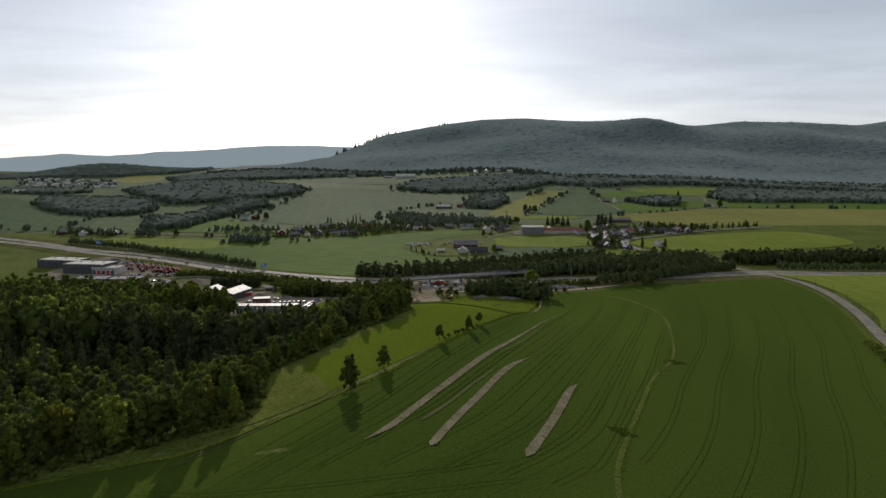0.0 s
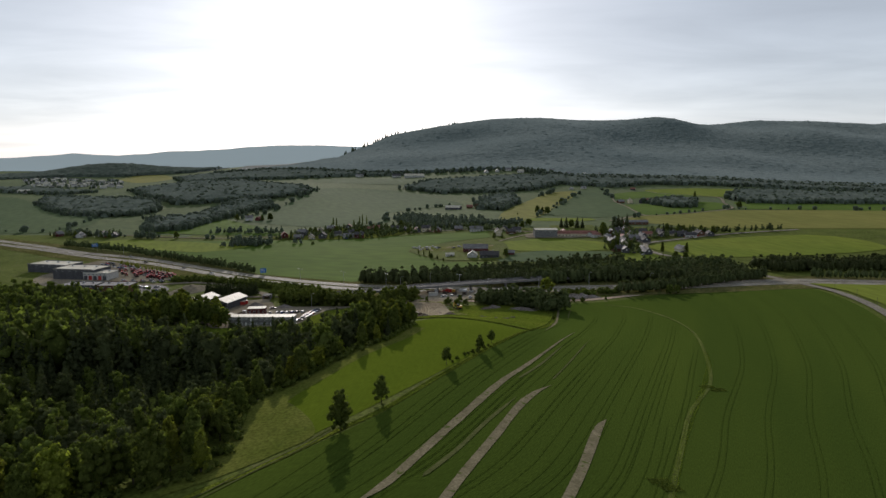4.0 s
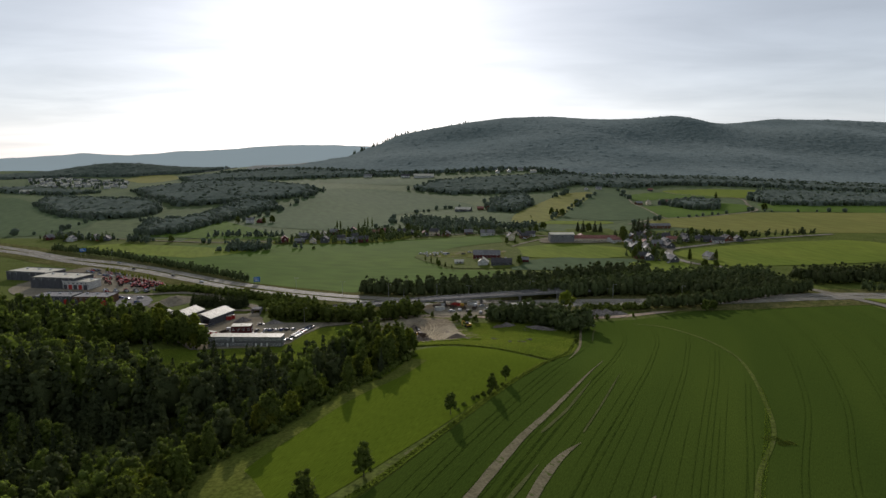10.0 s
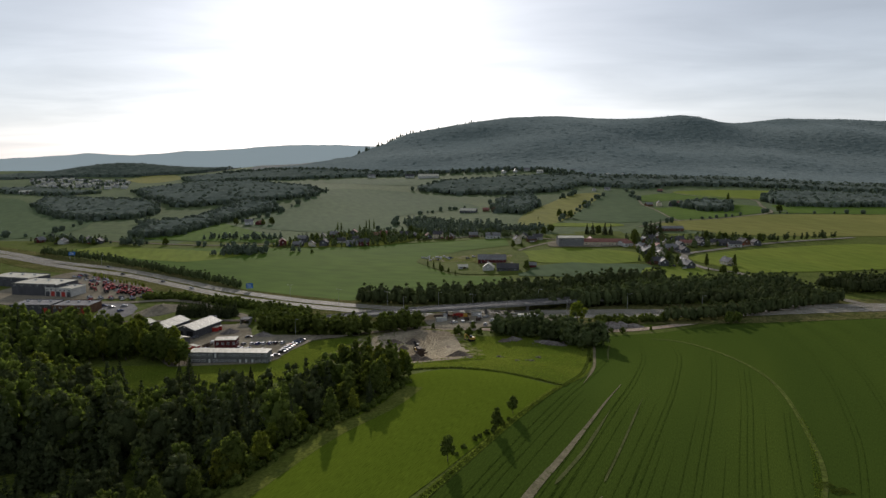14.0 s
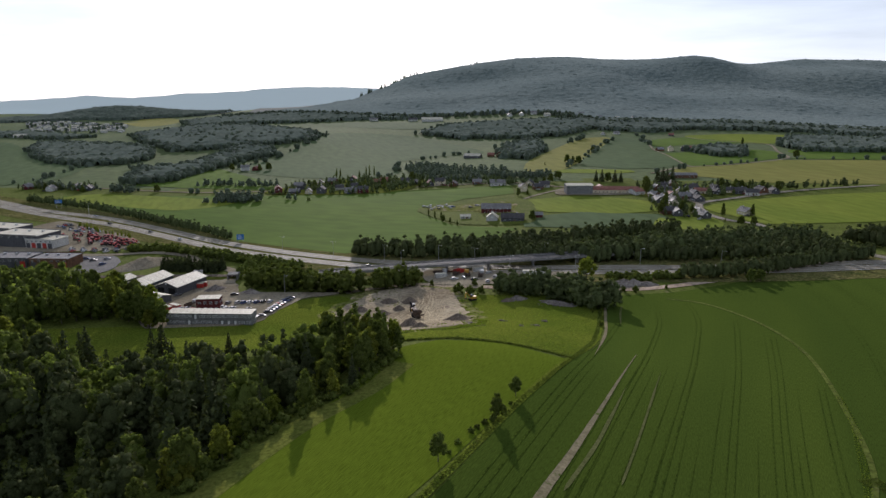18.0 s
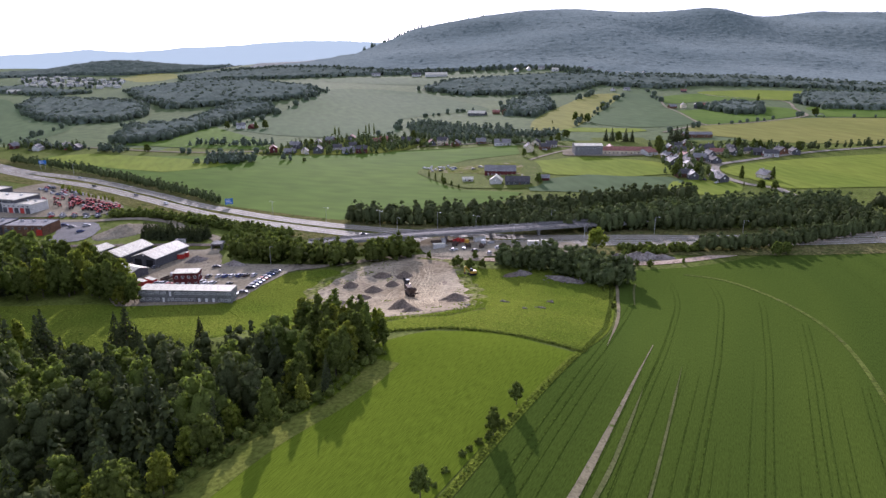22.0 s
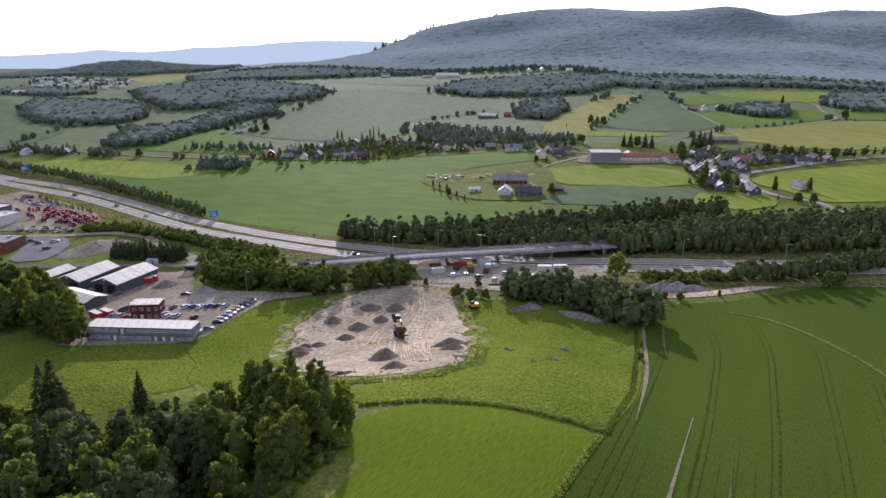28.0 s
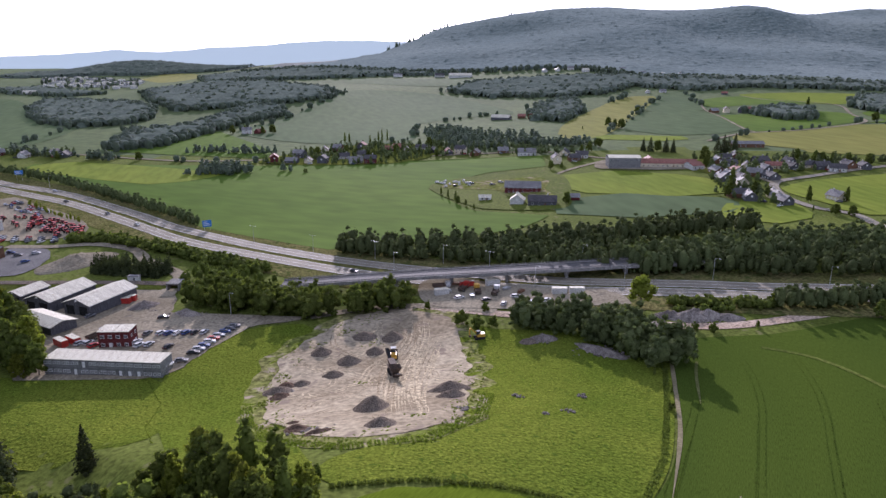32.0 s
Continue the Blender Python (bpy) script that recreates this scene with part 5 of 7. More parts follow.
for off in range(-26, 74, 3):
    start, stop = rr.choice((118, 150, 190, 235)), rr.choice((260, 310, 360, 440))
    run = [(rowline(y) + off + 0.9 * math.sin(off * 1.7), y) for y in range(start, stop, 14)]
    run = [p for p in run if edge_x(p[1]) + 2 < p[0] < seam_x(p[1]) - 2]
    if len(run) > 4:
        ribbon("sowing_row", run, 0.22, SOWN, "thin dark gap between sowing rows", "sowing row", lift=0.18, step=7, across=1, taper=(0.3, 0.3))
ribbon("weedy_strip", SEAM, 1.5, GRASS, "weedy yellowish strip between two sowings", "verge", lift=0.2, step=4)
ribbon("weedy_strip", [(-110, 157), (-84, 166), (-67, 170), (-54, 180), (-43, 189), (-30, 205), (-18, 221), (-1, 257), (19, 303), (37, 343), (49, 370), (58, 405), (64, 438)], 2.0, TUFTS, "tall grass margin along the field edge", "verge", lift=0.2)
ribbon("weedy_strip", [(-56, 205), (-56, 232), (-47, 255), (-36, 280), (-23, 300), (-16, 318)], 11, VERGE, "rough pale grass strip below the wood", "verge", lift=0.14)
drape("rough_slope", [(-68, 178), (-55, 184), (-43, 194), (-36, 206), (-50, 232), (-60, 236), (-64, 215), (-60, 195)], VERGE, "rough yellow grass slope below the wood", lift=0.16)


def tufts(name, line, width, gap, tall, seed, leaf, label):
    return belt(line, width, gap * 0.55, tall * 1.9, seed, [BUSH_LOW], leaf, label, name)


BUSH_LOW = (crown_broad(171, 26, 3, 2.2, 0.2, 1.1, 1.0, True), None)
tufts("tall_grass", [(-17, 339.5), (-2, 343), (16, 345.5), (29, 344.5), (37, 342)], 1.6, 0.9, 1.1, 41, LEAF, "dark band of tall weeds along a ditch")
tufts("tall_grass", [(37, 342), (49, 372), (57, 405), (62, 430)], 2.0, 1.0, 0.9, 42, LEAF, "tall weeds along the field edge")
tufts("tall_grass", [(-30, 205), (-18, 221), (-1, 257), (19, 303), (37, 342)], 1.6, 1.2, 0.8, 43, LEAF, "tall grass margin between meadow and crop")
tufts("tall_grass", [(-97.5, 421), (-84, 404), (-79.6, 388), (-71, 376)], 1.2, 1.2, 0.6, 44, TUFT_LEAF, "weeds along a small stream")
tufts("tall_grass", [(-57, 400), (-50, 384), (-37, 367), (-20, 358), (-2, 363), (8, 380), (9.5, 402)], 4, 1.3, 0.9, 52, TUFT_LEAF, "uneven weeds at the edge of the worn ground")
rk0 = random.Random(5)
_rim, _spots = [(-57, 400), (-62, 436), (-57, 456), (-46, 476), (-36, 484), (-30, 478), (-44, 462), (-52, 440), (-52, 410), (-40, 388), (-20, 368), (-4, 372), (0, 392), (-2, 430), (-4, 458), (6, 458), (8, 420), (9, 380), (0, 360), (-22, 356), (-40, 366)], []
for x, y, rng in scatter(_rim, 1.1, 80):
    if noise.noise((x * 0.13, y * 0.13, 4)) > -0.08 and rng.uniform() < 0.75:
        _spots.append((x, y, rng.uniform(0.5, 2.2), rng.uniform(0.8, 1.5), 0))
for cx, cy, r in ((-33, 452, 4), (-28, 417, 2.5), (-55, 425, 4), (-44, 463, 4), (-6, 378, 3), (-40, 380, 4), (-52, 402, 3)):
    for k in range(int(r * 14)):
        _spots.append((cx + rk0.gauss(0, r * 0.5), cy + rk0.gauss(0, r * 0.5), rk0.uniform(0.6, 2.2), rk0.uniform(0.8, 1.5), 0))
wood("weeds", _spots, [BUSH_LOW], TUFT_LEAF, "weeds growing at the rim of the sand pit", "weeds")
tufts("roadside_bush", [(208, 318), (201, 296), (194, 274)], 6, 2.4, 3.4, 48, LEAF, "bushes beside the gravel road")
for cx, cy in ((100, 287), (56, 194), (103, 284), (54, 197)):
    tufts("tall_grass", [(cx - 3, cy - 1), (cx + 3, cy + 1)], 3.5, 1.0, 0.8, int(cx), LEAF, "patch of dark weeds in the crop")
tufts("tall_grass", [(44, 160), (56, 193), (68, 222), (81, 251), (98, 286), (112, 317), (118, 338)], 2.4, 1.3, 0.6, 47, TUFT_LEAF, "yellow weeds between two sowings")
tufts("tall_grass", [(118, 338), (124, 362), (126, 390), (121, 416), (110, 438), (98, 446)], 1.1, 1.2, 0.5, 49, LEAF, "dark weeds along a shallow ditch")
_spots = []
for x, y, rng in scatter([(-17, 342), (16, 349), (37, 346), (56, 405), (60, 440), (40, 456), (8, 456), (6, 400), (4, 372)], 1.5, 78):
    if rng.uniform() < 0.5 + 0.5 * noise.noise((x * 0.08, y * 0.08, 0)):
        _spots.append((x, y, rng.uniform(0.5, 1.3), rng.uniform(0.8, 1.6), 0))
wood("wild_grass", _spots, [BUSH_LOW], TUFT_LEAF, "tufts of uneven wild grass", "grass")
_spots = []
for x, y, rng in scatter([(-196, 416), (-129, 416), (-98, 418), (-86, 400), (-78, 384), (-94, 378), (-130, 380), (-190, 388)], 1.7, 79):
    if rng.uniform() < 0.45 + 0.5 * noise.noise((x * 0.08, y * 0.08, 0)):
        _spots.append((x, y, rng.uniform(0.5, 1.3), rng.uniform(0.8, 1.6), 0))
wood("wild_grass", _spots, [BUSH_LOW], TUFT_LEAF, "tufts of pasture grass", "grass")

# ---- sand pit ----


def pit_relief(x, y):
    return 0.06 + 0.4 * max(0.0, noise.noise((x * 0.12, y * 0.12, 0))) + 0.08 * abs(noise.noise((x * 0.5, y * 0.5, 0)))


drape("worn_ground", [(-60, 404), (-66, 438), (-60, 459), (-50, 480), (-31, 490), (-5, 482), (2, 464), (7, 440), (9, 425), (9.5, 382), (-2, 362), (-20, 357), (-37, 366), (-52, 384)], SAND_GRASS, "sandy worn ground with patchy grass", "worn ground", lift=0.17, step=2.5, edge=4.0)
drape("sand_pit", [(-54, 408), (-60, 438), (-55, 456), (-46, 476), (-30, 486), (-8, 477), (-3, 461), (1, 440), (3, 425), (4.5, 385), (-4, 368), (-20, 364), (-33, 372), (-47, 388)], SAND, "pale trampled sand of an excavation site", "sand pit", lift=0.23, step=2.0, relief=pit_relief, edge=3.0)
rk = random.Random(21)
PIT = [(-51, 410), (-56, 438), (-51, 456), (-43, 472), (-30, 480), (-10, 472), (-5, 458), (-2, 440), (0, 425), (1, 387), (-6, 372), (-20, 368), (-32, 376), (-45, 391)]
pit_top = lambda x, y: height(x, y) + pit_relief(x, y)
for k in range(70):
    if k < 14:
        x0, bend = -12 + rk.uniform(-6, 6), rk.uniform(-7, 1)
        pts = [(x0 + 3, 376 + rk.uniform(0, 10)), (x0 + bend * 0.3, 402), (x0 + bend, 432), (x0 + bend * 0.5, 455), (x0 - 4, 474)]
    else:
        cx, cy, r = rk.uniform(-48, -4), rk.uniform(376, 470), rk.uniform(7, 24)
        g0, sweep = rk.uniform(0, 6.28), rk.uniform(0.7, 2.2)
        pts = [(cx + math.cos(g0 + sweep * j / 6) * r, cy + math.sin(g0 + sweep * j / 6) * r) for j in range(7)]
    pts = [p for p in pts if inside(*p, PIT)]
    if len(pts) > 2:
        for off in (-0.8, 0.8):
            ribbon("wheel_track", shifted(pts, off), rk.uniform(0.25, 0.6), SAND_LIGHT if k % 3 else SAND_DARK, "wheel rut in pale sand", "wheel track", lift=0.26, step=1.5, across=1, profile=pit_top, taper=(0.2, 0.2))


def heap(x, y, r, tall, material, label, seed, long=1.0, turn=0.0, name="mound"):
    """A loose heap with an uneven rim and slopes."""
    lumpy = 0.14 if material is GRAVELHEAP else 0.35
    verts, faces, rings, n = [], [], 9, 26
    for k in range(rings + 1):
        u = k / rings
        for s in range(n):
            g = 2 * math.pi * s / n
            rr = r * (1.06 - u) * (1 + 0.2 * noise.noise((math.cos(g) * 1.5, math.sin(g) * 1.5, seed)))
            px, py = math.cos(g) * rr * long, math.sin(g) * rr
            px, py = px * math.cos(turn) - py * math.sin(turn), px * math.sin(turn) + py * math.cos(turn)
            h = tall * (0.7 * u + 0.3 * smooth(u)) * (1 + lumpy * noise.noise((px * 0.7, py * 0.7, seed))) - 0.35 if k else -1.2
            verts.append((px, py, h + (height(x + px, y + py) - height(x, y)) * (1 - u) * 0.9))
    for k in range(rings):
        for s in range(n):
            i, j = k * n + s, k * n + (s + 1) % n
            faces.append((i, j, j + n, i + n))
    faces.append([rings * n + s for s in range(n)])
    ob = link_mesh(name, verts, faces, material, smooth_shade=True)
    ob.location = (x, y, height(x, y) + 0.3)
    return tagged(ob, label, "heap")


for hx, hy, hr, ht, hs, hl in ((-33.5, 374, 3.2, 1.5, 81, 1.5), (-27.5, 370, 2.6, 1.2, 82, 1.6), (-50, 407, 3.4, 1.6, 83, 1.3), (-51, 417, 3.0, 1.4, 84, 1.4), (-37, 380, 2.2, 1.0, 85, 1.3)):
    heap(hx, hy, hr, ht, DEBRIS, "reddish-brown heap of roots and soil at the pit edge", hs, hl, hs, "mound")["group"] = "soil heaps at the pit edge"
HEAP_LABEL = "dark grey cone of gravel on the sand"
for k, (x, y, r, tall) in enumerate(((-19, 388.5, 5.2, 3.6), (-14, 372, 4.5, 2.2), (-48, 444, 4.2, 2.6), (-37, 437, 4.6, 2.6), (-39, 425, 3.8, 2.2), (-30, 445, 3.8, 2.4), (-26, 457, 4.6, 2.8), (-36, 458, 5, 2.4), (-52, 412, 5, 2.0), (-47, 418, 3.5, 1.6))):
    heap(x, y, r, tall, GRAVELHEAP, HEAP_LABEL, k * 3.7)["group"] = "gravel heaps in the pit"
heap(-1, 404, 4.5, 2.6, GRAVELHEAP, "long dark heap of earth at the pit edge", 50, 1.5, 0.6)
heap(0.5, 397, 3.6, 2.0, GRAVELHEAP, "low dark heap of earth at the pit edge", 53, 1.3, 0.4)
for hx, hy, hr, ht, hs in ((74, 475, 4.2, 2.2, 60), (80, 473, 5.0, 3.0, 61), (87, 474.5, 4.6, 2.5, 62), (93, 473, 4.0, 1.8, 64), (83, 477, 4.0, 2.2, 65)):
    heap(hx, hy, hr, ht, RUBBLE, "grey heap of broken rock beside the road", hs, 1.5, -0.12, "mound")["group"] = "rock heaps beside the gravel road"
heap(27, 455, 3.6, 1.8, RUBBLE, "grey heap of broken rock in the grass", 63, 1.5, 0.1, "mound")
heap(22, 452.5, 3, 1.5, GRAVELHEAP, "reddish-brown heap of soil", 66, 1.3)
heap(46, 443, 3.4, 1.6, RUBBLE, "long low bank of broken rock below the trees", 68, 3.4, -0.75, "mound")
heap(-136, 488, 4.5, 2.6, RUBBLE, "bank of broken rock beside the warehouses", 70, 1.6, 0.8, "mound")
heap(-113, 480, 4.0, 2.2, RUBBLE, "bank of broken rock beside the yard road", 72, 1.8, -0.4, "mound")
heap(-205, 548, 13, 4.2, YARD, "broad mound of bare earth beside the loop road", 74, 1.6, 1.2, "mound")
# loose stones
STONE = []
for s in range(3):
    bm = bmesh.new()
    bmesh.ops.create_icosphere(bm, subdivisions=1, radius=0.5)
    rs = random.Random(s)
    for v in bm.verts:
        v.co *= rs.uniform(0.7, 1.2)
        v.co.z *= 0.7
    me = bpy.data.meshes.new("stone")
    bm.to_mesh(me)
    bm.free()
    me.materials.append(RUBBLE)
    STONE.append(me)
rs = random.Random(9)
for cx, cy, rx, ry, n in ((46, 443, 9, 5, 70), (84, 471, 13, 4, 60), (27, 454, 6, 3, 30), (-136, 486, 6, 5, 40), (-113, 479, 6, 4, 30), (18, 400, 1.2, 1.2, 8), (4.5, 385, 1.5, 2.0, 14), (-50, 412, 3, 6, 30), (-32, 373, 5, 2.5, 30), (30, 392, 1.5, 1.2, 10), (24, 388, 1.2, 1.0, 8), (35, 405, 1.2, 1.2, 8)):
    for k in range(n):
        x, y, e = cx + rs.gauss(0, rx * 0.5), cy + rs.gauss(0, ry * 0.5), rs.uniform(0.5, 1.5)
        ob = new("stone", rs.choice(STONE))
        ob.matrix_world = Matrix.Translation((x, y, height(x, y) + 0.25 * e)) @ Matrix.Rotation(rs.uniform(0, 6), 4, "Z") @ Matrix.Diagonal((e, e * 0.8, e * 0.8, 1))
        tagged(ob, "grey broken stone lying on the ground", "stone", "loose broken stones")

# ---- buildings and vehicles ----


def prism(corners, z0, z1):
    """A closed upright block over a ground outline (x, y)."""
    n = len(corners)
    v = [(*c, z0) for c in corners] + [(*c, z1) for c in corners]
    f = [(k, (k + 1) % n, n + (k + 1) % n, n + k) for k in range(n)] + [tuple(reversed(range(n))), tuple(range(n, 2 * n))]
    return v, f


def cuboid(cx, cy, cz, dx, dy, dz, chamfer=0.0):
    """A block about its centre, its upright edges cut where a chamfer is given."""
    a, b, c = dx / 2, dy / 2, min(chamfer, dx / 3, dy / 3)
    if c:
        out = [(-a + c, -b), (a - c, -b), (a, -b + c), (a, b - c), (a - c, b), (-a + c, b), (-a, b - c), (-a, -b + c)]
    else:
        out = [(-a, -b), (a, -b), (a, b), (-a, b)]
    return prism([(cx + x, cy + y) for x, y in out], cz - dz / 2, cz + dz / 2)


def join(*shapes):
    v, f = [], []
    for sv, sf in shapes:
        n = len(v)
        v += sv
        f += [tuple(k + n for k in face) for face in sf]
    return v, f


def part(name, shape, material, parent, label=""):
    return link_mesh(name, shape[0], shape[1], material, parent, label)


MESHES = {}


def shared(name, key, shape, material, parent, at, turn=0.0, label=""):
    """A part whose mesh is shared with alike ones."""
    key = (name, key, material.name)
    if key not in MESHES:
        me = bpy.data.meshes.new(name)
        me.from_pydata(shape[0], [], shape[1])
        me.materials.append(material)
        MESHES[key] = me
    ob = new(name, MESHES[key])
    ob.parent = parent
    ob.matrix_basis = Matrix.Translation(at) @ Matrix.Rotation(turn, 4, "Z")
    if label:
        ob["label"] = label
    return ob


def base(name, x, y, turn, label, category, group="", sink=0.0, z=None):
    root = new(name)
    root.matrix_basis = Matrix.Translation((x, y, (height(x, y) if z is None else z) - sink)) @ Matrix.Rotation(radians(turn), 4, "Z")
    return tagged(root, label, category, group)


def lowest(x, y, length, width, turn):
    c, s = math.cos(radians(turn)), math.sin(radians(turn))
    return min(height(x + c * a - s * b, y + s * a + c * b) for a in (-length / 2, length / 2) for b in (-width / 2, width / 2))


def gable_shape(length, width, eave, ridge):
    a, b = length / 2, width / 2
    v = [(-a, -b, -1.2), (a, -b, -1.2), (a, b, -1.2), (-a, b, -1.2), (-a, -b, eave), (a, -b, eave), (a, b, eave), (-a, b, eave), (-a, 0, ridge), (a, 0, ridge)]
    return v, [(0, 1, 5, 4), (2, 3, 7, 6), (1, 2, 6, 9, 5), (3, 0, 4, 8, 7), (4, 5, 9, 8), (6, 7, 8, 9)]


def roof_shape(length, width, eave, ridge, over=0.45, thick=0.22):
    a, b = length / 2 + over, width / 2 + over
    slope = (ridge - eave) / (width / 2)
    lo = eave - over * slope
    v = []
    for x in (-a, a):
        v += [(x, -b, lo + 0.03), (x, 0, ridge + 0.03), (x, b, lo + 0.03), (x, b, lo + thick), (x, 0, ridge + thick + 0.05), (x, -b, lo + thick)]
    f = [(0, 1, 4, 5), (1, 2, 3, 4), (6, 11, 10, 7), (7, 10, 9, 8)] + [(k, k + 6, (k + 1) % 6 + 6, (k + 1) % 6) for k in range(6)]
    return v, f


def window(parent, w, tall, at, turn, name="window", far=False):
    """A window with its white frame and dark pane, set on a wall."""
    fr = 0.09
    shape = join(cuboid(0, 0, tall / 2 - fr / 2, w, 0.1, fr), cuboid(0, 0, -tall / 2 + fr / 2, w, 0.12, fr), cuboid(-w / 2 + fr / 2, 0, 0, fr, 0.1, tall - 2 * fr), cuboid(w / 2 - fr / 2, 0, 0, fr, 0.1, tall - 2 * fr), cuboid(0, 0, 0, fr * 0.7, 0.09, tall - 2 * fr))
    pane = cuboid(0, 0, 0, w - 2 * fr, 0.05, tall - 2 * fr)
    if far:
        key = ("far window", w, tall)
        if key not in MESHES:
            v = [(sx * (w / 2 - inset), y, sz * (tall / 2 - inset)) for inset, y in ((0, 0.05), (0, -0.05), (fr, -0.05), (fr, 0.0)) for sx, sz in ((-1, -1), (1, -1), (1, 1), (-1, 1))]
            f = [(r * 4 + k, r * 4 + (k + 1) % 4, r * 4 + 4 + (k + 1) % 4, r * 4 + 4 + k) for r in range(3) for k in range(4)] + [(3, 2, 1, 0), (12, 13, 14, 15)]
            me = bpy.data.meshes.new(name)
            me.from_pydata(v, [], f)
            me.materials.append(FRAME)
            me.materials.append(GLASS)
            me.polygons[-1].material_index = 1
            MESHES[key] = me
        win = new(name, MESHES[key])
        win.parent = parent
        win.matrix_basis = Matrix.Translation(at) @ Matrix.Rotation(turn, 4, "Z")
        return win
    win = shared(name, (w, tall), shape, FRAME, parent, at, turn)
    shared("pane", (w, tall), pane, GLASS, win, (0, 0, 0))
    return win


def house(x, y, length, width, eave, ridge, turn, wall, roof, label, name="house", windows=3, chimney=True, group="", category="house"):
    """A gabled house: walls, roof, chimney, door and windows on the long sides and gable ends."""
    root = base(name, x, y, turn, label, category, group, z=lowest(x, y, length, width, turn) + 0.1)
    part("wall", gable_shape(length, width, eave, ridge), wall, root)
    part("roof", roof_shape(length, width, eave, ridge), roof, root)
    if chimney:
        part("chimney", join(cuboid(length * 0.18, width * 0.1, ridge, 0.8, 0.7, 2.0, 0.05), cuboid(length * 0.18, width * 0.1, ridge + 1.05, 0.95, 0.85, 0.14)), CONCRETE, root)
    if windows:
        shared("door", "house", join(cuboid(0, 0, 0, 1.0, 0.12, 2.0), cuboid(0, 0, 1.06, 1.25, 0.16, 0.12)), WALL_BROWN, root, (length * 0.1, -width / 2 - 0.04, 1.1))
    for k in range(windows):
        u = (k + 0.5) / windows - 0.5
        for side in (-1, 1):
            for z in ((1.6,) if eave < 4 else (1.6, 4.2)):
                if not (side < 0 and z < 2 and abs(u * length - length * 0.1) < 1.2):
                    window(root, 1.2, 1.3, (u * length * 0.9, side * (width / 2 + 0.03), z), 0, far=True)
    if windows > 1:
        for side in (-1, 1):
            window(root, 1.1, 1.2, (side * (length / 2 + 0.03), 0, eave + 0.35 if eave < 4 else 4.2), math.pi / 2, far=True)
    return root


# car park and site offices
drape("yard", [(-94, 421), (-91.5, 428), (-82, 468), (-70, 472), (-62, 478), (-70, 481), (-88, 476), (-100, 473), (-120, 480), (-128, 500), (-133, 512), (-139, 512), (-142, 500), (-146, 505), (-205, 506), (-205, 470), (-160, 440), (-140, 417), (-110, 418)], YARD, "grey gravelled yard and car park", "yard", lift=0.3, step=3, soft=False, edge=2.5)
drape("yard", [(-24, 517), (-16, 490), (15, 484), (50, 488), (62, 488), (52, 506), (20, 509), (-10, 526)], YARD, "grey depot yard beside the bridge", "yard", lift=0.45, step=3, edge=2.0)
drape("yard", [(-353, 690), (-316, 672), (-268, 642), (-239, 611), (-246, 590), (-267, 584), (-290, 582), (-318, 560), (-360, 600)], YARD, "pale gravel yard of the machinery dealer", "yard", lift=0.35, step=5, edge=2.0)
drape("yard", [(-258, 570), (-238, 571), (-222, 549), (-220, 525), (-236, 522), (-246, 546)], DARKASPHALT, "dark asphalt lot beside the dark hall", "yard", lift=0.35, step=4, edge=1.5)
ribbon("road", [(-262, 572), (-238, 574), (-215, 581), (-188, 572), (-171, 554), (-156, 543), (-141, 530), (-136, 515), (-133, 500)], 6.5, YARD, "pale gravel loop road", lift=0.45)
ribbon("road", [(-62, 478), (-45, 486), (-20, 490), (10, 482)], 5, YARD, "gravel road from the yard to the depot", lift=0.3)

office = base("site_office", -113, 425.6, 0.6, "long two-storey block of grey site cabins with pale roof", "site office", z=-11.45)
part("plinth", cuboid(0, 0, -0.35, 39, 7.6, 0.9), CONCRETE, office)
for storey in (0, 1):
    for k in range(13):
        at = (-18 + 3 * k, 0, 0.12 + 1.35 + 2.72 * storey)
        cabin = shared("cabin", "module", join(cuboid(0, 0, 0, 2.94, 7.4, 2.5, 0.06), cuboid(0, 0, 1.3, 2.98, 7.5, 0.12), cuboid(0, 0, -1.3, 2.98, 7.5, 0.12)), WALL_MODULE, office, at)
        if (k, storey) not in ((3, 0), (8, 0), (9, 0), (10, 0), (4, 1)):
            for off in (-0.7, 0.7):
                wob = shared("window", "cabin", join(cuboid(0, 0, 0.48, 0.95, 0.08, 0.1), cuboid(0, 0, -0.48, 0.95, 0.1, 0.1), cuboid(-0.43, 0, 0, 0.1, 0.08, 0.9), cuboid(0.43, 0, 0, 0.1, 0.08, 0.9)), FRAME, cabin, (off, -3.74, 0.1))
        else:
            shared("door", "cabin", cuboid(0, 0, 0, 0.95, 0.07, 2.0), FRAME, cabin, (0, -3.74, -0.2))
for k in range(13):
    shared("roof_panel", "office", join(cuboid(0, 0, 0, 2.96, 7.9, 0.14), cuboid(1.48, 0, 0.1, 0.08, 7.9, 0.08)), ROOF_LIGHT, office, (-18 + 3 * k, 0, 5.62))
stair = part("stair", join(*[cuboid(19.9, -2.5 + 0.28 * k, 0.2 + 0.19 * k, 1.1, 0.28, 0.06) for k in range(14)], cuboid(19.9, 2.2, 2.75, 1.2, 2.4, 0.1)), STEEL, office, "grey steel outside stair")
part("railing", join(cuboid(20.45, 0.4, 3.6, 0.05, 6, 0.06), cuboid(20.45, 0.4, 3.1, 0.05, 6, 0.05), *[cuboid(20.45, -2.4 + k * 1.1, 2.4, 0.05, 0.05, 2.4) for k in range(6)]), STEEL, office)

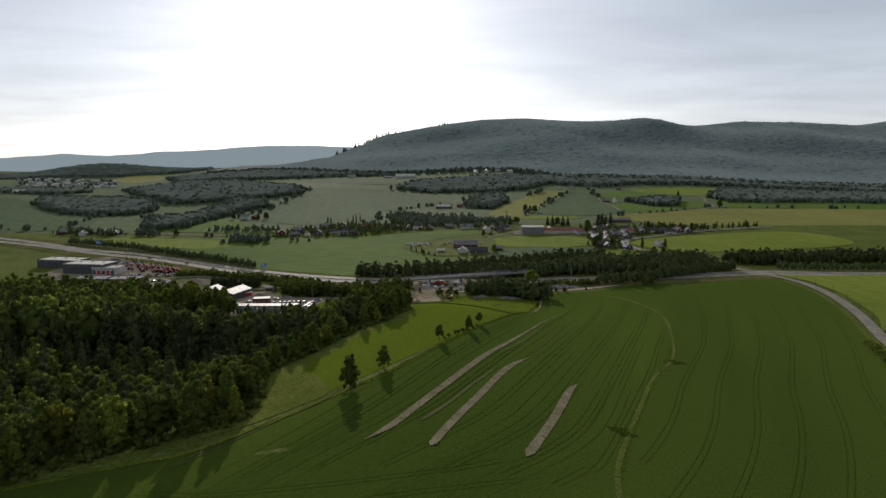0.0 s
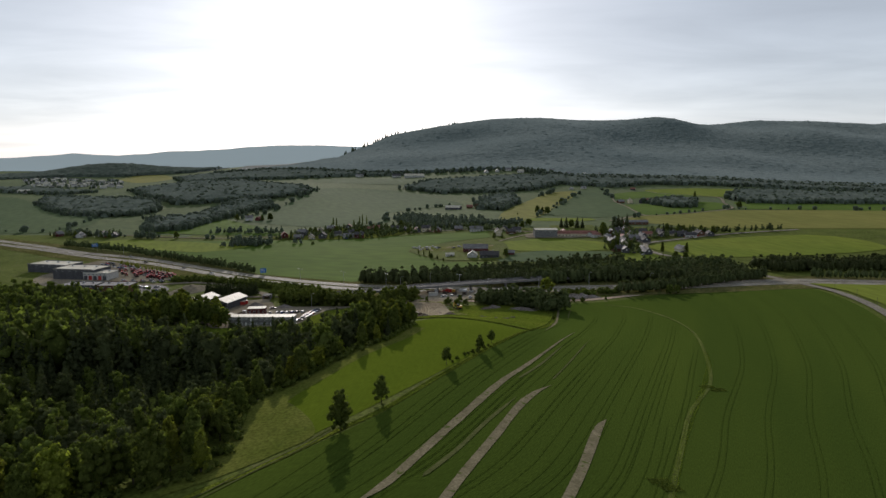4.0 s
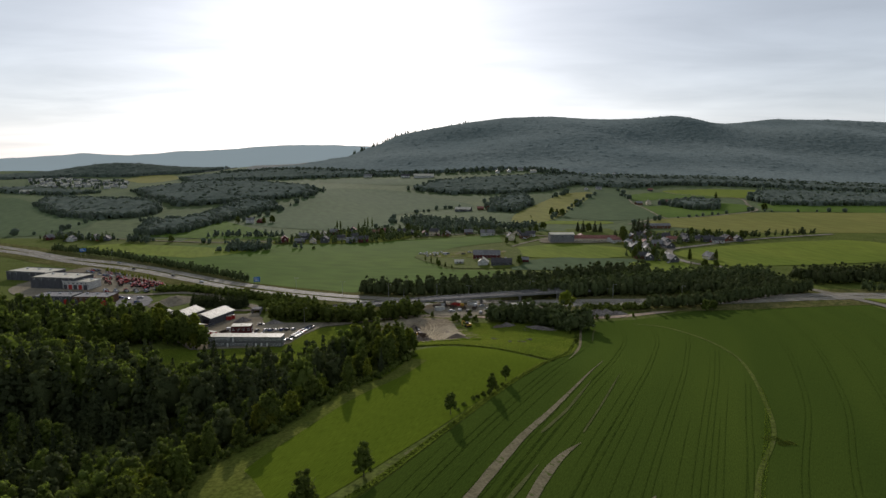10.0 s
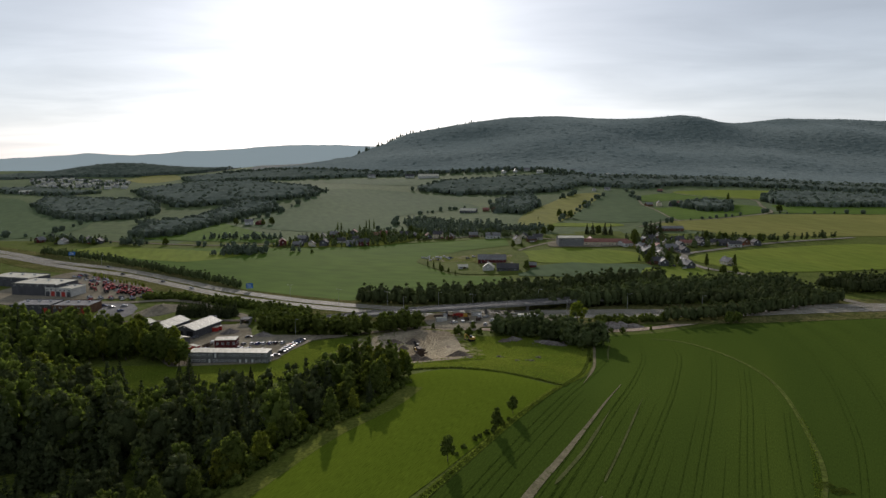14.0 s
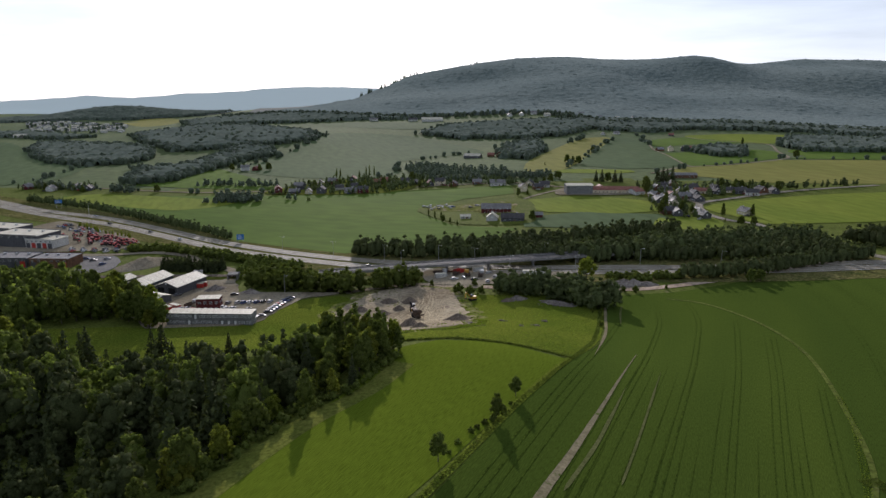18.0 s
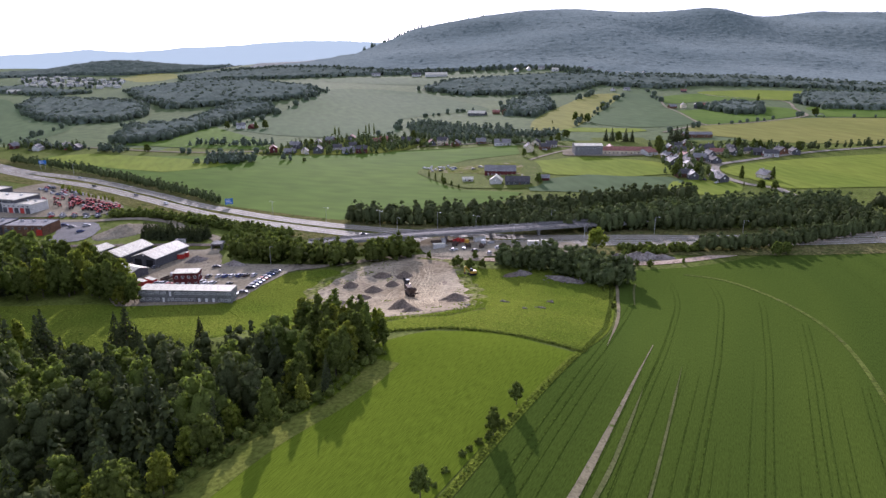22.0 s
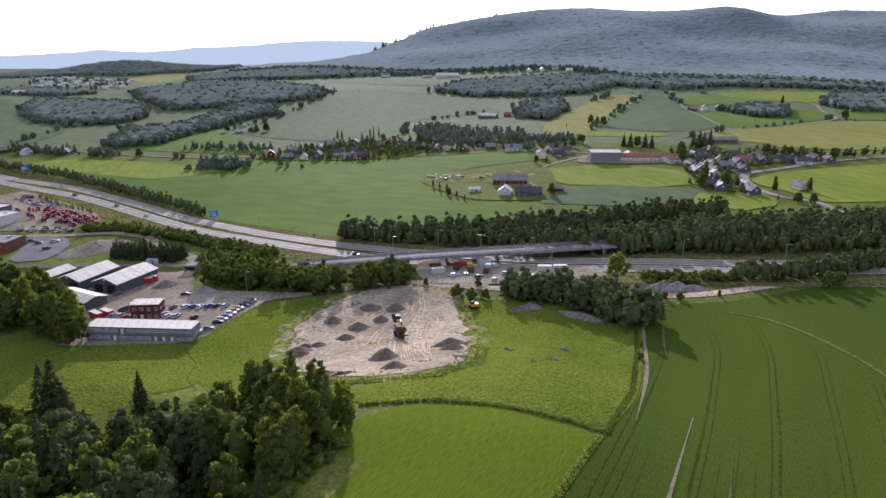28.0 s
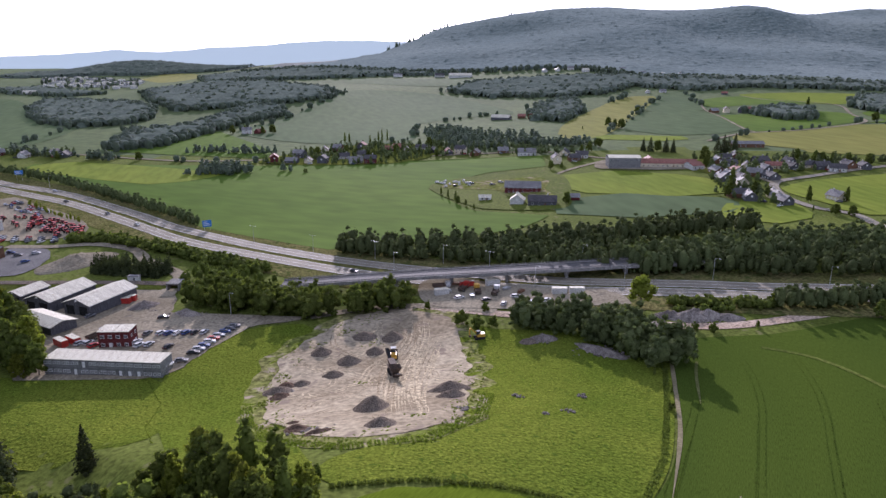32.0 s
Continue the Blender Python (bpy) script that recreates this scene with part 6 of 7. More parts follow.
red = base("office_building", -122.6, 447.2, 8, "dark red two-storey office with pale flat roof", "office building", z=-11.9)
part("wall", cuboid(0, 0, 2.9, 11, 6.4, 6.4, 0.05), WALL_RED, red)
for k in (-1, 1):
    part("roof", join(cuboid(k * 2.78, 0, 6.25, 5.4, 7.0, 0.22), cuboid(k * 5.46, 0, 6.38, 0.1, 7.0, 0.14)), ROOF_LIGHT, red)
for k in range(4):
    for z in (1.4, 4.3):
        window(red, 1.3, 1.2, (-4 + 2.7 * k, -3.24, z), 0)
for z in (1.4, 4.3):
    for b in (-1.6, 1.6):
        window(red, 1.2, 1.2, (5.54, b, z), math.pi / 2)
shared("door", "red", cuboid(0, 0, 0, 1.1, 0.12, 2.1), FRAME, red, (-1.4, -3.24, 1.0))


def warehouse(x, y, length, width, eave, ridge, turn, label, z=None, group="sheet-clad warehouses"):
    """A plain hall with a pale roof, dark panels for open gates in the gable, gutters and roof ribs."""
    root = base("warehouse", x, y, turn, label, "warehouse", group, z=lowest(x, y, length, width, turn) + 0.2 if z is None else z)
    part("wall", gable_shape(length, width, eave, ridge), WALL_GREY, root)
    part("roof", roof_shape(length, width, eave, ridge, 0.5, 0.25), ROOF_LIGHT, root)
    slope = (ridge - eave) / (width / 2)
    for side in (-1, 1):
        part("gutter", cuboid(0, side * (width / 2 + 0.55), eave - 0.4 * slope, length + 1, 0.16, 0.16), STEEL, root)
    # slabs on the gable whose dark colour stands in for unlit openings
    for k in range(2):
        part("gate", cuboid(-length / 2 - 0.05, (-0.25 + 0.5 * k) * width, eave * 0.42, 0.12, width * 0.3, eave * 0.84), DARK_OPEN, root, "dark panel painted as an open hall gate")
    part("vent", cuboid(-length / 2 - 0.06, 0, (eave + ridge) / 2 + 0.2, 0.1, 0.9, 0.7), FRAME, root)
    return root


warehouse(-154.5, 488.5, 25, 13.5, 5.0, 7.2, 76, "grey sheet-clad warehouse with pale shallow roof")
warehouse(-174, 491, 24, 13.0, 5.0, 7.2, 78, "grey sheet-clad warehouse with pale roof beside another")
warehouse(-191, 493, 14, 9, 4.5, 6.0, 78, "small grey storage hall with pale roof")
warehouse(-161, 463, 22, 10, 4.0, 5.2, -24, "low grey hall with white roof among trees")


def container(x, y, turn, material, label, z=0.0):
    root = base("container", x, y, turn, label, "container", "shipping containers")
    side = [(-3 + 0.2 * k, 1.23 - 0.07 * (k % 4 > 1)) for k in range(31)]
    part("body", prism([(px, -py) for px, py in side] + [(px, py) for px, py in reversed(side)], 0.3 + z, 2.7 + z), material, root)
    part("roof", cuboid(0, 0, 2.76 + z, 6.06, 2.48, 0.1), ROOF_LIGHT, root)
    for b in (-0.6, 0.6):
        part("door", join(cuboid(3.06, b, 1.5 + z, 0.06, 1.12, 2.3), cuboid(3.11, b, 1.5 + z, 0.05, 0.05, 2.2)), material, root)
    return root


for x, y, turn, material in ((-147, 491.5, 10, MACHINE_RED), (-146.2, 494.6, 10, MACHINE_RED), (-143, 445, -30, MACHINE_RED), (-140, 447.5, -30, MACHINE_RED), (-13, 503, 20, WALL_WHITE), (8, 514, 30, WALL_WHITE), (35.5, 501, 5, WALL_WHITE), (42.5, 501, 5, WALL_WHITE), (-50, 517, 12, WALL_WHITE), (-43, 517.5, 12, WALL_WHITE), (-34, 517, 12, WALL_WHITE), (-3, 513, 15, MACHINE_RED)):
    container(x, y, turn, material, "red steel shipping container" if material is MACHINE_RED else "white steel container with pale roof")


def wheel(parent, at, radius, wide=0.24, rimmed=True):
    key = (radius, wide)
    n, v, f = 12, [], []
    for s in (-wide / 2, wide / 2):
        for r in (radius, radius * 0.55):
            v += [(math.cos(2 * math.pi * k / n) * r, s, math.sin(2 * math.pi * k / n) * r) for k in range(n)]
    for k in range(n):
        j = (k + 1) % n
        f += [(k, j, 2 * n + j, 2 * n + k), (n + k, n + j, j, k), (2 * n + k, 2 * n + j, 3 * n + j, 3 * n + k)]
    w = shared("wheel", key, (v, f), RUBBER, parent, at)
    if not rimmed:
        return w
    m = n
    rim = prism([(math.cos(2 * math.pi * k / m) * radius * 0.56, math.sin(2 * math.pi * k / m) * radius * 0.56) for k in range(m)], -wide * 0.42, wide * 0.42)
    shared("rim", key, ([(x, z, y) for x, y, z in rim[0]], [tuple(reversed(q)) for q in rim[1]]), STEEL, w, (0, 0, 0))
    return w


def car_shape(estate):
    """The lower body of a car, drawn along its side and rounded across."""
    side = [(-2.2, 0.35), (-2.22, 0.75), (-2.05, 0.92), (0.95, 0.95), (1.9, 0.82), (2.18, 0.62), (2.18, 0.35)]
    v, f, n = [], [], len(side)
    for y, k in ((-0.88, 1), (-0.8, 1.02), (0.8, 1.02), (0.88, 1)):
        v += [(x, y, z * k) for x, z in side]
    for r in range(3):
        for k in range(n):
            a, b = r * n + k, r * n + (k + 1) % n
            f.append((a, b, b + n, a + n))
    f += [tuple(range(n)), tuple(reversed(range(3 * n, 4 * n)))]
    return v, f


def glass_shape(estate):
    back = -2.0 if estate else -1.75
    lo = [(back, -0.78), (1.05, -0.78), (1.05, 0.78), (back, 0.78)]
    hi = [(back + 0.35, -0.62), (0.25, -0.62), (0.25, 0.62), (back + 0.35, 0.62)]
    v = [(*p, 0.93) for p in lo] + [(*p, 1.42) for p in hi]
    return v, [(0, 1, 5, 4), (1, 2, 6, 5), (2, 3, 7, 6), (3, 0, 4, 7), (4, 5, 6, 7)]


CARS = {}
CAR_LABELS = ("white parked car", "black parked car", "silver parked car", "red parked car", "dark blue parked car", "grey parked car")


def car(x, y, turn, colour, where, group="cars in the car park"):
    m = Matrix.Translation((x, y, height(x, y) + 0.32)) @ Matrix.Rotation(radians(turn), 4, "Z")
    far = y > 560
    if (colour, far) in CARS:
        ob = copy_thing(CARS[colour, far], m)
    else:
        paint, estate = CAR_PAINTS[colour], colour % 2 == 0
        ob = new("car")
        part("body", car_shape(estate), paint, ob)
        part("windscreen", glass_shape(estate), GLASS, ob, "dark car windows")
        back = -2.0 if estate else -1.75
        part("roof", cuboid((back + 0.6) / 2, 0, 1.44, 0.25 - back - 0.3, 1.22, 0.05, 0.1), paint, ob)
        for a in (-1.35, 1.35):
            for b in (-0.8, 0.8):
                wheel(ob, (a, b, 0.32), 0.32, rimmed=not far)
        for b in () if far else (-0.6, 0.6):
            part("headlight", cuboid(2.17, b, 0.66, 0.05, 0.3, 0.14), FRAME, ob)
            part("tail_light", cuboid(-2.22, b, 0.72, 0.04, 0.28, 0.16), MACHINE_RED, ob)
        ob.matrix_basis = m
        CARS[colour, far] = ob
    tagged(ob, CAR_LABELS[colour] + " " + where, "car", group)
    return ob


rc = random.Random(4)
for x, y in ((-116.3, 448), (-117, 456.5), (-112.2, 457), (-109.2, 457.2), (-106.2, 457.5), (-103, 458.2), (-100, 458.6), (-96.5, 459)):
    car(x, y, 80 + rc.uniform(-6, 6), rc.choice((0, 0, 1, 1, 2, 2, 5, 5, 4, 3)), "on a gravelled car park")
for x, y in ((-113.8, 445.2), (-110.8, 446), (-102.8, 444.5), (-136.5, 446), (-133.5, 446.4), (-130, 444)):
    car(x, y, 75 + rc.uniform(-8, 8), rc.choice((0, 0, 1, 1, 2, 2, 5, 5, 4, 3)), "beside the site offices")
for x, y in ((-92.6, 433.4), (-91.6, 440), (-91.2, 443.2), (-90.8, 446.4), (-90.4, 450), (-90.2, 453), (-89.6, 456.2), (-89, 460), (-88.4, 463), (-87.8, 466)):
    car(x, y, 15 + rc.uniform(-6, 6), rc.choice((0, 0, 1, 1, 2, 2, 5, 5, 4, 3)), "in a row along the grass slope")
for x, y, turn in ((-150.7, 474, 60), (-120, 474, 20), (6, 494, 40), (13, 489, 80), (24, 490, 70), (-5, 497, 30), (18, 497, 10), (30, 492, 60), (-243, 556, 10), (-236, 560, 30), (-250, 560, 0), (-231, 545, 60)):
    car(x, y, turn, rc.choice((0, 0, 1, 1, 2, 2, 5, 5, 4, 3)), "standing in a yard", "cars in the yards")
for x, y, turn, c in ((-250, 650, -38, 5), (-300, 681, -30, 1), (-215, 624, -38, 0), (-58, 536, -22, 1), (-330, 713, -22, 2)):
    car(x, y, turn, c, "on the motorway", "cars on the motorway").location.z += 0.15


def truck(x, y, turn, paint, label):
    root = base("truck", x, y, turn, label, "truck", "trucks in the depot", sink=-0.45)
    part("cab", join(cuboid(3.0, 0, 1.6, 1.9, 2.3, 2.3, 0.2)), paint, root)
    part("windscreen", cuboid(3.97, 0, 2.1, 0.05, 2.0, 0.8), GLASS, root)
    part("bed", join(cuboid(-0.9, 0, 1.0, 5.6, 2.3, 0.3), cuboid(-0.9, 1.12, 1.5, 5.6, 0.08, 0.8), cuboid(-0.9, -1.12, 1.5, 5.6, 0.08, 0.8), cuboid(-3.66, 0, 1.5, 0.08, 2.3, 0.8)), RUST, root)
    for a in (-2.6, -1.3, 2.8):
        for b in (-1.0, 1.0):
            wheel(root, (a, b, 0.5), 0.5, 0.35)
    return root


for x, y, turn, paint, label in ((-4, 508, 70, MACHINE_RED, "red tipper truck in the depot yard"), (9.5, 502, 80, CAR_PAINTS[0], "white truck in the depot yard"), (2, 504, 100, MACHINE_YELLOW, "yellow tipper truck in the depot yard"), (-14, 511, 20, CAR_PAINTS[0], "white flatbed truck in the depot yard"), (-134, 452, 70, CAR_PAINTS[0], "white truck beside the red office")):
    truck(x, y, turn, paint, label)
for k, (x, y) in enumerate(((-8, 515), (-11, 506), (14, 507), (20, 503), (27, 497), (0, 499))):
    pile = base("material_stack", x, y, 20 * k, "stack of timber and pipes in the depot yard", "stack", "material stacks", sink=-0.45)
    for q in range(6):
        part("beam", cuboid(0, (q % 3 - 1) * 0.55, 0.3 + 0.5 * (q // 3), 4.2 - 0.2 * q, 0.45, 0.42, 0.05), (WALL_BROWN, CONCRETE, STEEL)[k % 3], pile)

# machines in the pit
loader = base("wheel_loader", -22.6, 440, 100, "yellow wheel loader with white cab on the sand", "wheel loader", sink=-0.5)
part("body", join(cuboid(-1.6, 0, 1.5, 2.8, 2.1, 1.3, 0.2), cuboid(1.2, 0, 1.2, 2.2, 1.4, 0.9, 0.1)), MACHINE_YELLOW, loader)
part("cab", cuboid(-0.1, 0, 2.7, 1.5, 1.6, 1.5, 0.15), GLASS, loader)
part("cab_roof", cuboid(-0.1, 0, 3.52, 1.7, 1.8, 0.14, 0.1), WALL_WHITE, loader)
for b in (-0.6, 0.6):
    part("lift_arm", ([(1.0, b - 0.12, 1.7), (3.6, b - 0.12, 0.7), (3.6, b - 0.12, 1.0), (1.0, b - 0.12, 2.1), (1.0, b + 0.12, 1.7), (3.6, b + 0.12, 0.7), (3.6, b + 0.12, 1.0), (1.0, b + 0.12, 2.1)], [(0, 1, 2, 3), (7, 6, 5, 4), (0, 4, 5, 1), (1, 5, 6, 2), (2, 6, 7, 3), (3, 7, 4, 0)]), MACHINE_YELLOW, loader)
part("bucket", ([(3.5, -1.4, 0.3), (4.7, -1.4, 0.2), (3.5, -1.4, 1.3), (3.5, 1.4, 0.3), (4.7, 1.4, 0.2), (3.5, 1.4, 1.3), (3.7, -1.4, 0.4), (3.7, 1.4, 0.4)], [(0, 3, 4, 1), (0, 2, 5, 3), (0, 1, 6, 2), (3, 5, 7, 4)]), RUST, loader)
for a in (-1.7, 1.6):
    for b in (-1.1, 1.1):
        wheel(loader, (a, b, 0.8), 0.8, 0.6)
screener = base("screening_plant", -20, 424, 112, "dark mobile screening plant with sloping conveyor", "screening plant", sink=-0.5)
part("chassis", join(cuboid(0, 0, 1.2, 9, 2.0, 0.5, 0.05), cuboid(-1, 0.9, 1.9, 6, 0.12, 1.0), cuboid(-1, -0.9, 1.9, 6, 0.12, 1.0)), RUST, screener)
for b in (-1.1, 1.1):
    part("track", join(cuboid(0, b, 0.5, 5.2, 0.6, 0.9, 0.2), *[cuboid(-2.4 + 0.4 * k, b, 0.97, 0.2, 0.64, 0.08) for k in range(13)]), RUBBER, screener)
part("hopper", ([(-4.5, -1.8, 3.8), (-1.5, -1.8, 3.8), (-1.5, 1.8, 3.8), (-4.5, 1.8, 3.8), (-4, -0.8, 2.2), (-2, -0.8, 2.2), (-2, 0.8, 2.2), (-4, 0.8, 2.2)], [(0, 1, 5, 4), (1, 2, 6, 5), (2, 3, 7, 6), (3, 0, 4, 7), (4, 5, 6, 7)]), RUST, screener)
for sgn, name in ((1, "conveyor"), (-1, "conveyor")):
    a0, a1, z0, z1 = (1.0, 8.5, 1.6, 4.4) if sgn > 0 else (-4.2, -10.5, 1.6, 4.2)
    cv = part(name, ([(a0, -0.6, z0), (a1, -0.6, z1), (a1, 0.6, z1), (a0, 0.6, z0), (a0, -0.6, z0 + 0.5), (a1, -0.6, z1 + 0.5), (a1, 0.6, z1 + 0.5), (a0, 0.6, z0 + 0.5)], [(3, 2, 1, 0), (0, 1, 5, 4), (1, 2, 6, 5), (2, 3, 7, 6), (3, 0, 4, 7), (4, 5, 6, 7)]), RUST, screener)
    part("belt", ([(a0, -0.5, z0 + 0.53), (a1, -0.5, z1 + 0.53), (a1, 0.5, z1 + 0.53), (a0, 0.5, z0 + 0.53)], [(0, 1, 2, 3)] if sgn > 0 else [(3, 2, 1, 0)]), RUBBER, cv)
part("screen_box", join(cuboid(1.2, 0, 3.1, 4.2, 1.9, 1.0, 0.1), cuboid(1.2, 0, 3.7, 4.3, 2.0, 0.12)), RUST, screener)
digger = base("excavator", 5, 456, 200, "small yellow excavator at the edge of the pit", "excavator", sink=-0.2)
for b in (-1.0, 1.0):
    part("track", cuboid(0, b, 0.4, 3.6, 0.55, 0.8, 0.2), RUBBER, digger)
part("house_body", join(cuboid(-0.4, 0, 1.5, 2.8, 2.3, 1.1, 0.2)), MACHINE_YELLOW, digger)
part("cab", cuboid(0.6, 0.6, 2.5, 1.4, 1.0, 1.3, 0.1), GLASS, digger)
part("boom", ([(0.9, -0.5, 1.6), (3.4, -0.5, 3.9), (3.4, -0.2, 3.9), (0.9, -0.2, 1.6), (0.9, -0.5, 2.1), (3.2, -0.5, 4.3), (3.2, -0.2, 4.3), (0.9, -0.2, 2.1)], [(3, 2, 1, 0), (0, 1, 5, 4), (1, 2, 6, 5), (2, 3, 7, 6), (3, 0, 4, 7), (4, 5, 6, 7)]), MACHINE_YELLOW, digger)
part("stick", cuboid(3.5, -0.35, 2.7, 0.35, 0.3, 2.8), MACHINE_YELLOW, digger)
part("bucket", cuboid(3.3, -0.35, 1.1, 0.8, 0.9, 0.7, 0.15), RUST, digger)

# bridge over the motorway
BRIDGE = [(-84, 510), (-61, 512), (-34, 514.5), (14, 519.5), (66, 528), (92, 533), (120, 540)]


def deck_z(x, y=0):
    return table(x, (-90, -60, -20, 20, 66, 120), (-9.6, -7.2, -4.2, -2.2, -0.4, 0.4))


bridge = tagged(new("bridge"), "long concrete road bridge with steel railings", "bridge")


def swept(line, off, low, high, wide):
    """A bar that follows the bridge, off metres to the side, between two heights over the deck."""
    pts, v, f = rounded([(*p, 0) for p in shifted(line, off)], False, 8), [], []
    for k, p in enumerate(pts):
        way = (pts[min(k + 1, len(pts) - 1)] - pts[max(k - 1, 0)]).normalized()
        s = Vector((way.y, -way.x, 0)) * wide / 2
        z = deck_z(p.x)
        v += [(p.x - s.x, p.y - s.y, z + low), (p.x + s.x, p.y + s.y, z + low), (p.x + s.x, p.y + s.y, z + high), (p.x - s.x, p.y - s.y, z + high)]
    for k in range(len(pts) - 1):
        for j in range(4):
            a, b = 4 * k + j, 4 * k + (j + 1) % 4
            f.append((a, b, b + 4, a + 4))
    f += [(3, 2, 1, 0), tuple(len(v) - 4 + j for j in range(4))]
    return v, f


part("deck", swept(BRIDGE, 0, -0.9, 0, 10.4), CONCRETE_DARK, bridge)
part("roadway", swept(BRIDGE, 0, 0.004, 0.06, 8.6), DARKASPHALT, bridge)
for off in (-4.9, 4.9):
    part("edge_beam", swept(BRIDGE, off, -0.5, 0.45, 0.5), CONCRETE_DARK, bridge)
    part("handrail", swept(BRIDGE, off, 1.05, 1.15, 0.1), STEEL_DARK, bridge)
    part("guard_rail", swept(BRIDGE, off * 0.93, 0.6, 0.85, 0.08), STEEL_DARK, bridge)
_line = rounded([(*p, 0) for p in BRIDGE], False, 12)
for k, p in enumerate(_line):
    if k % 2 == 0:
        for off in (-4.9, 4.9):
            shared("rail_post", "bridge", cuboid(0, 0, 0.5, 0.09, 0.09, 1.2), STEEL, bridge, (p.x + 0.12 * off, p.y - 0.99 * off, deck_z(p.x)))
for x, y in ((-34, 514.5), (-10, 517), (14, 519.5), (40, 523.5), (66, 528)):
    tall = deck_z(x) - 0.9 - height(x, y) + 1
    part("pier", join(cuboid(x, y, height(x, y) - 1 + tall / 2, 1.3, 6.0, tall, 0.35), cuboid(x, y, deck_z(x) - 1.15, 1.8, 9.0, 0.55, 0.1)), CONCRETE_DARK, bridge)
ribbon("embankment", [(-130, 506), (-110, 507), (-84, 510), (-58, 512.3)], 16, VERGE, "grassy embankment leading to the bridge", "embankment", lift=0, across=8,
       profile=lambda x, y: max(height(x, y) - 0.3, deck_z(x) - 0.15 - 0.55 * max(0, abs(y - (510 + 0.09 * (x + 84))) - 5.2)) if x > -112 else height(x, y) - 0.3 + (x + 130) * 0.05)

# railway, underpass and line-side hut
RAIL = [(-330, 500), (-260, 506), (-218, 511), (-165, 515.5), (-138, 515.5), (-106, 514)]
rail_z = lambda x, y: height(x, y) + 1.0
track = ribbon("railway", RAIL, 5.2, GRAVELHEAP, "single railway track on dark ballast", "railway", lift=0.2, profile=rail_z)
for off in (-0.72, 0.72):
    ribbon("rail", shifted(RAIL, off), 0.16, STEEL_DARK, "", lift=0.42, parent=track, profile=rail_z, across=1)
ribbon("rail_bank", RAIL, 11, VERGE, "weedy bank of the railway", "embankment", lift=0.0, across=6, profile=lambda x, y: height(x, y) + max(0.05, 1.1 - 0.35 * max(0, abs(y - table(x, [p[0] for p in RAIL], [p[1] for p in RAIL])) - 2.4)))
portal = base("underpass", -134, 512, 5, "concrete underpass portal below the railway", "underpass")
part("side_wall", cuboid(-2.6, 0, 1.4, 0.6, 7, 3.4), CONCRETE_DARK, portal)
part("side_wall", cuboid(2.6, 0, 1.4, 0.6, 7, 3.4), CONCRETE_DARK, portal)
part("lintel", cuboid(0, 0, 3.3, 5.8, 7, 0.6), CONCRETE_DARK, portal)
hut = base("signal_hut", -158.8, 521, 3, "small white line-side equipment hut", "hut")
part("wall", cuboid(0, 0, 1.3, 5, 2.4, 2.8), WALL_WHITE, hut)
part("roof", cuboid(0, 0, 2.8, 5.4, 2.8, 0.18), ROOF_GREY, hut)
part("door", cuboid(0.6, -1.22, 1.1, 0.9, 0.06, 2.0), WALL_GREY, hut)


def street_lamp(x, y, tall=9.5, turn=0.0, double=False):
    root = base("street_lamp", x, y, turn, "tall galvanised street lamp with %s" % ("two arms" if double else "one arm"), "street lamp", "street lamps along the motorway")
    v, f, n = [], [], 8
    for z, r in ((-0.4, 0.13), (tall, 0.06)):
        v += [(math.cos(2 * math.pi * k / n) * r, math.sin(2 * math.pi * k / n) * r, z) for k in range(n)]
    f = [(k, (k + 1) % n, n + (k + 1) % n, n + k) for k in range(n)]
    part("pole", (v, f), STEEL, root)
    for s in ((-1, 1) if double else (1,)):
        part("arm", cuboid(s * 0.9, 0, tall + 0.03, 1.8, 0.08, 0.08), STEEL, root)
        part("lamp_head", cuboid(s * 1.9, 0, tall + 0.02, 0.7, 0.28, 0.14, 0.08), FRAME, root)
    return root


for x, y, d in ((-52, 558, True), (-16.6, 548, False), (6, 534, True), (26, 510, False), (100, 516, False), (48.5, 541, False), (-39, 538, False), (62, 506, False), (140, 502, False), (-88, 572, True), (-128, 592, True), (-345, 728, False), (-95, 480, False)):
    street_lamp(x, y, 9.5, -25, d)


def road_sign(x, y, wide, tall, up, turn, label):
    root = base("road_sign", x, y, turn, label, "road sign")
    part("panel", cuboid(0, 0, up + tall / 2, wide, 0.1, tall), SIGN_BLUE, root)
    for k in range(3):
        part("marking", cuboid(-wide * 0.08 * k, -0.07, up + tall * (0.25 + 0.25 * k), wide * (0.7 - 0.1 * k), 0.02, tall * 0.09), PAINTWHITE, root)
    for s in (-1, 1):
        part("post", cuboid(s * wide * 0.32, 0.12, up / 2 - 0.2, 0.16, 0.16, up + 0.6), STEEL, root)
    return root


road_sign(-166.5, 617, 5.2, 4.0, 2.2, 30, "large blue motorway direction sign with white markings")
road_sign(-388, 752, 6, 3.2, 5, 28, "blue motorway sign on tall posts")

for k in range(9):
    y = 300 + 21 * k
    x = table(y, (255, 319, 370, 418, 460, 492), (198, 217, 235, 246, 247, 238)) + 5.2
    post = base("marker_post", x, y, 0, "slim pole beside the country road", "pole", "poles along the country road")
    part("shaft", cuboid(0, 0, 2.2, 0.16, 0.16, 5.2, 0.04), BARK, post)
    part("cap", cuboid(0, 0, 4.85, 0.24, 0.24, 0.12), STEEL, post)

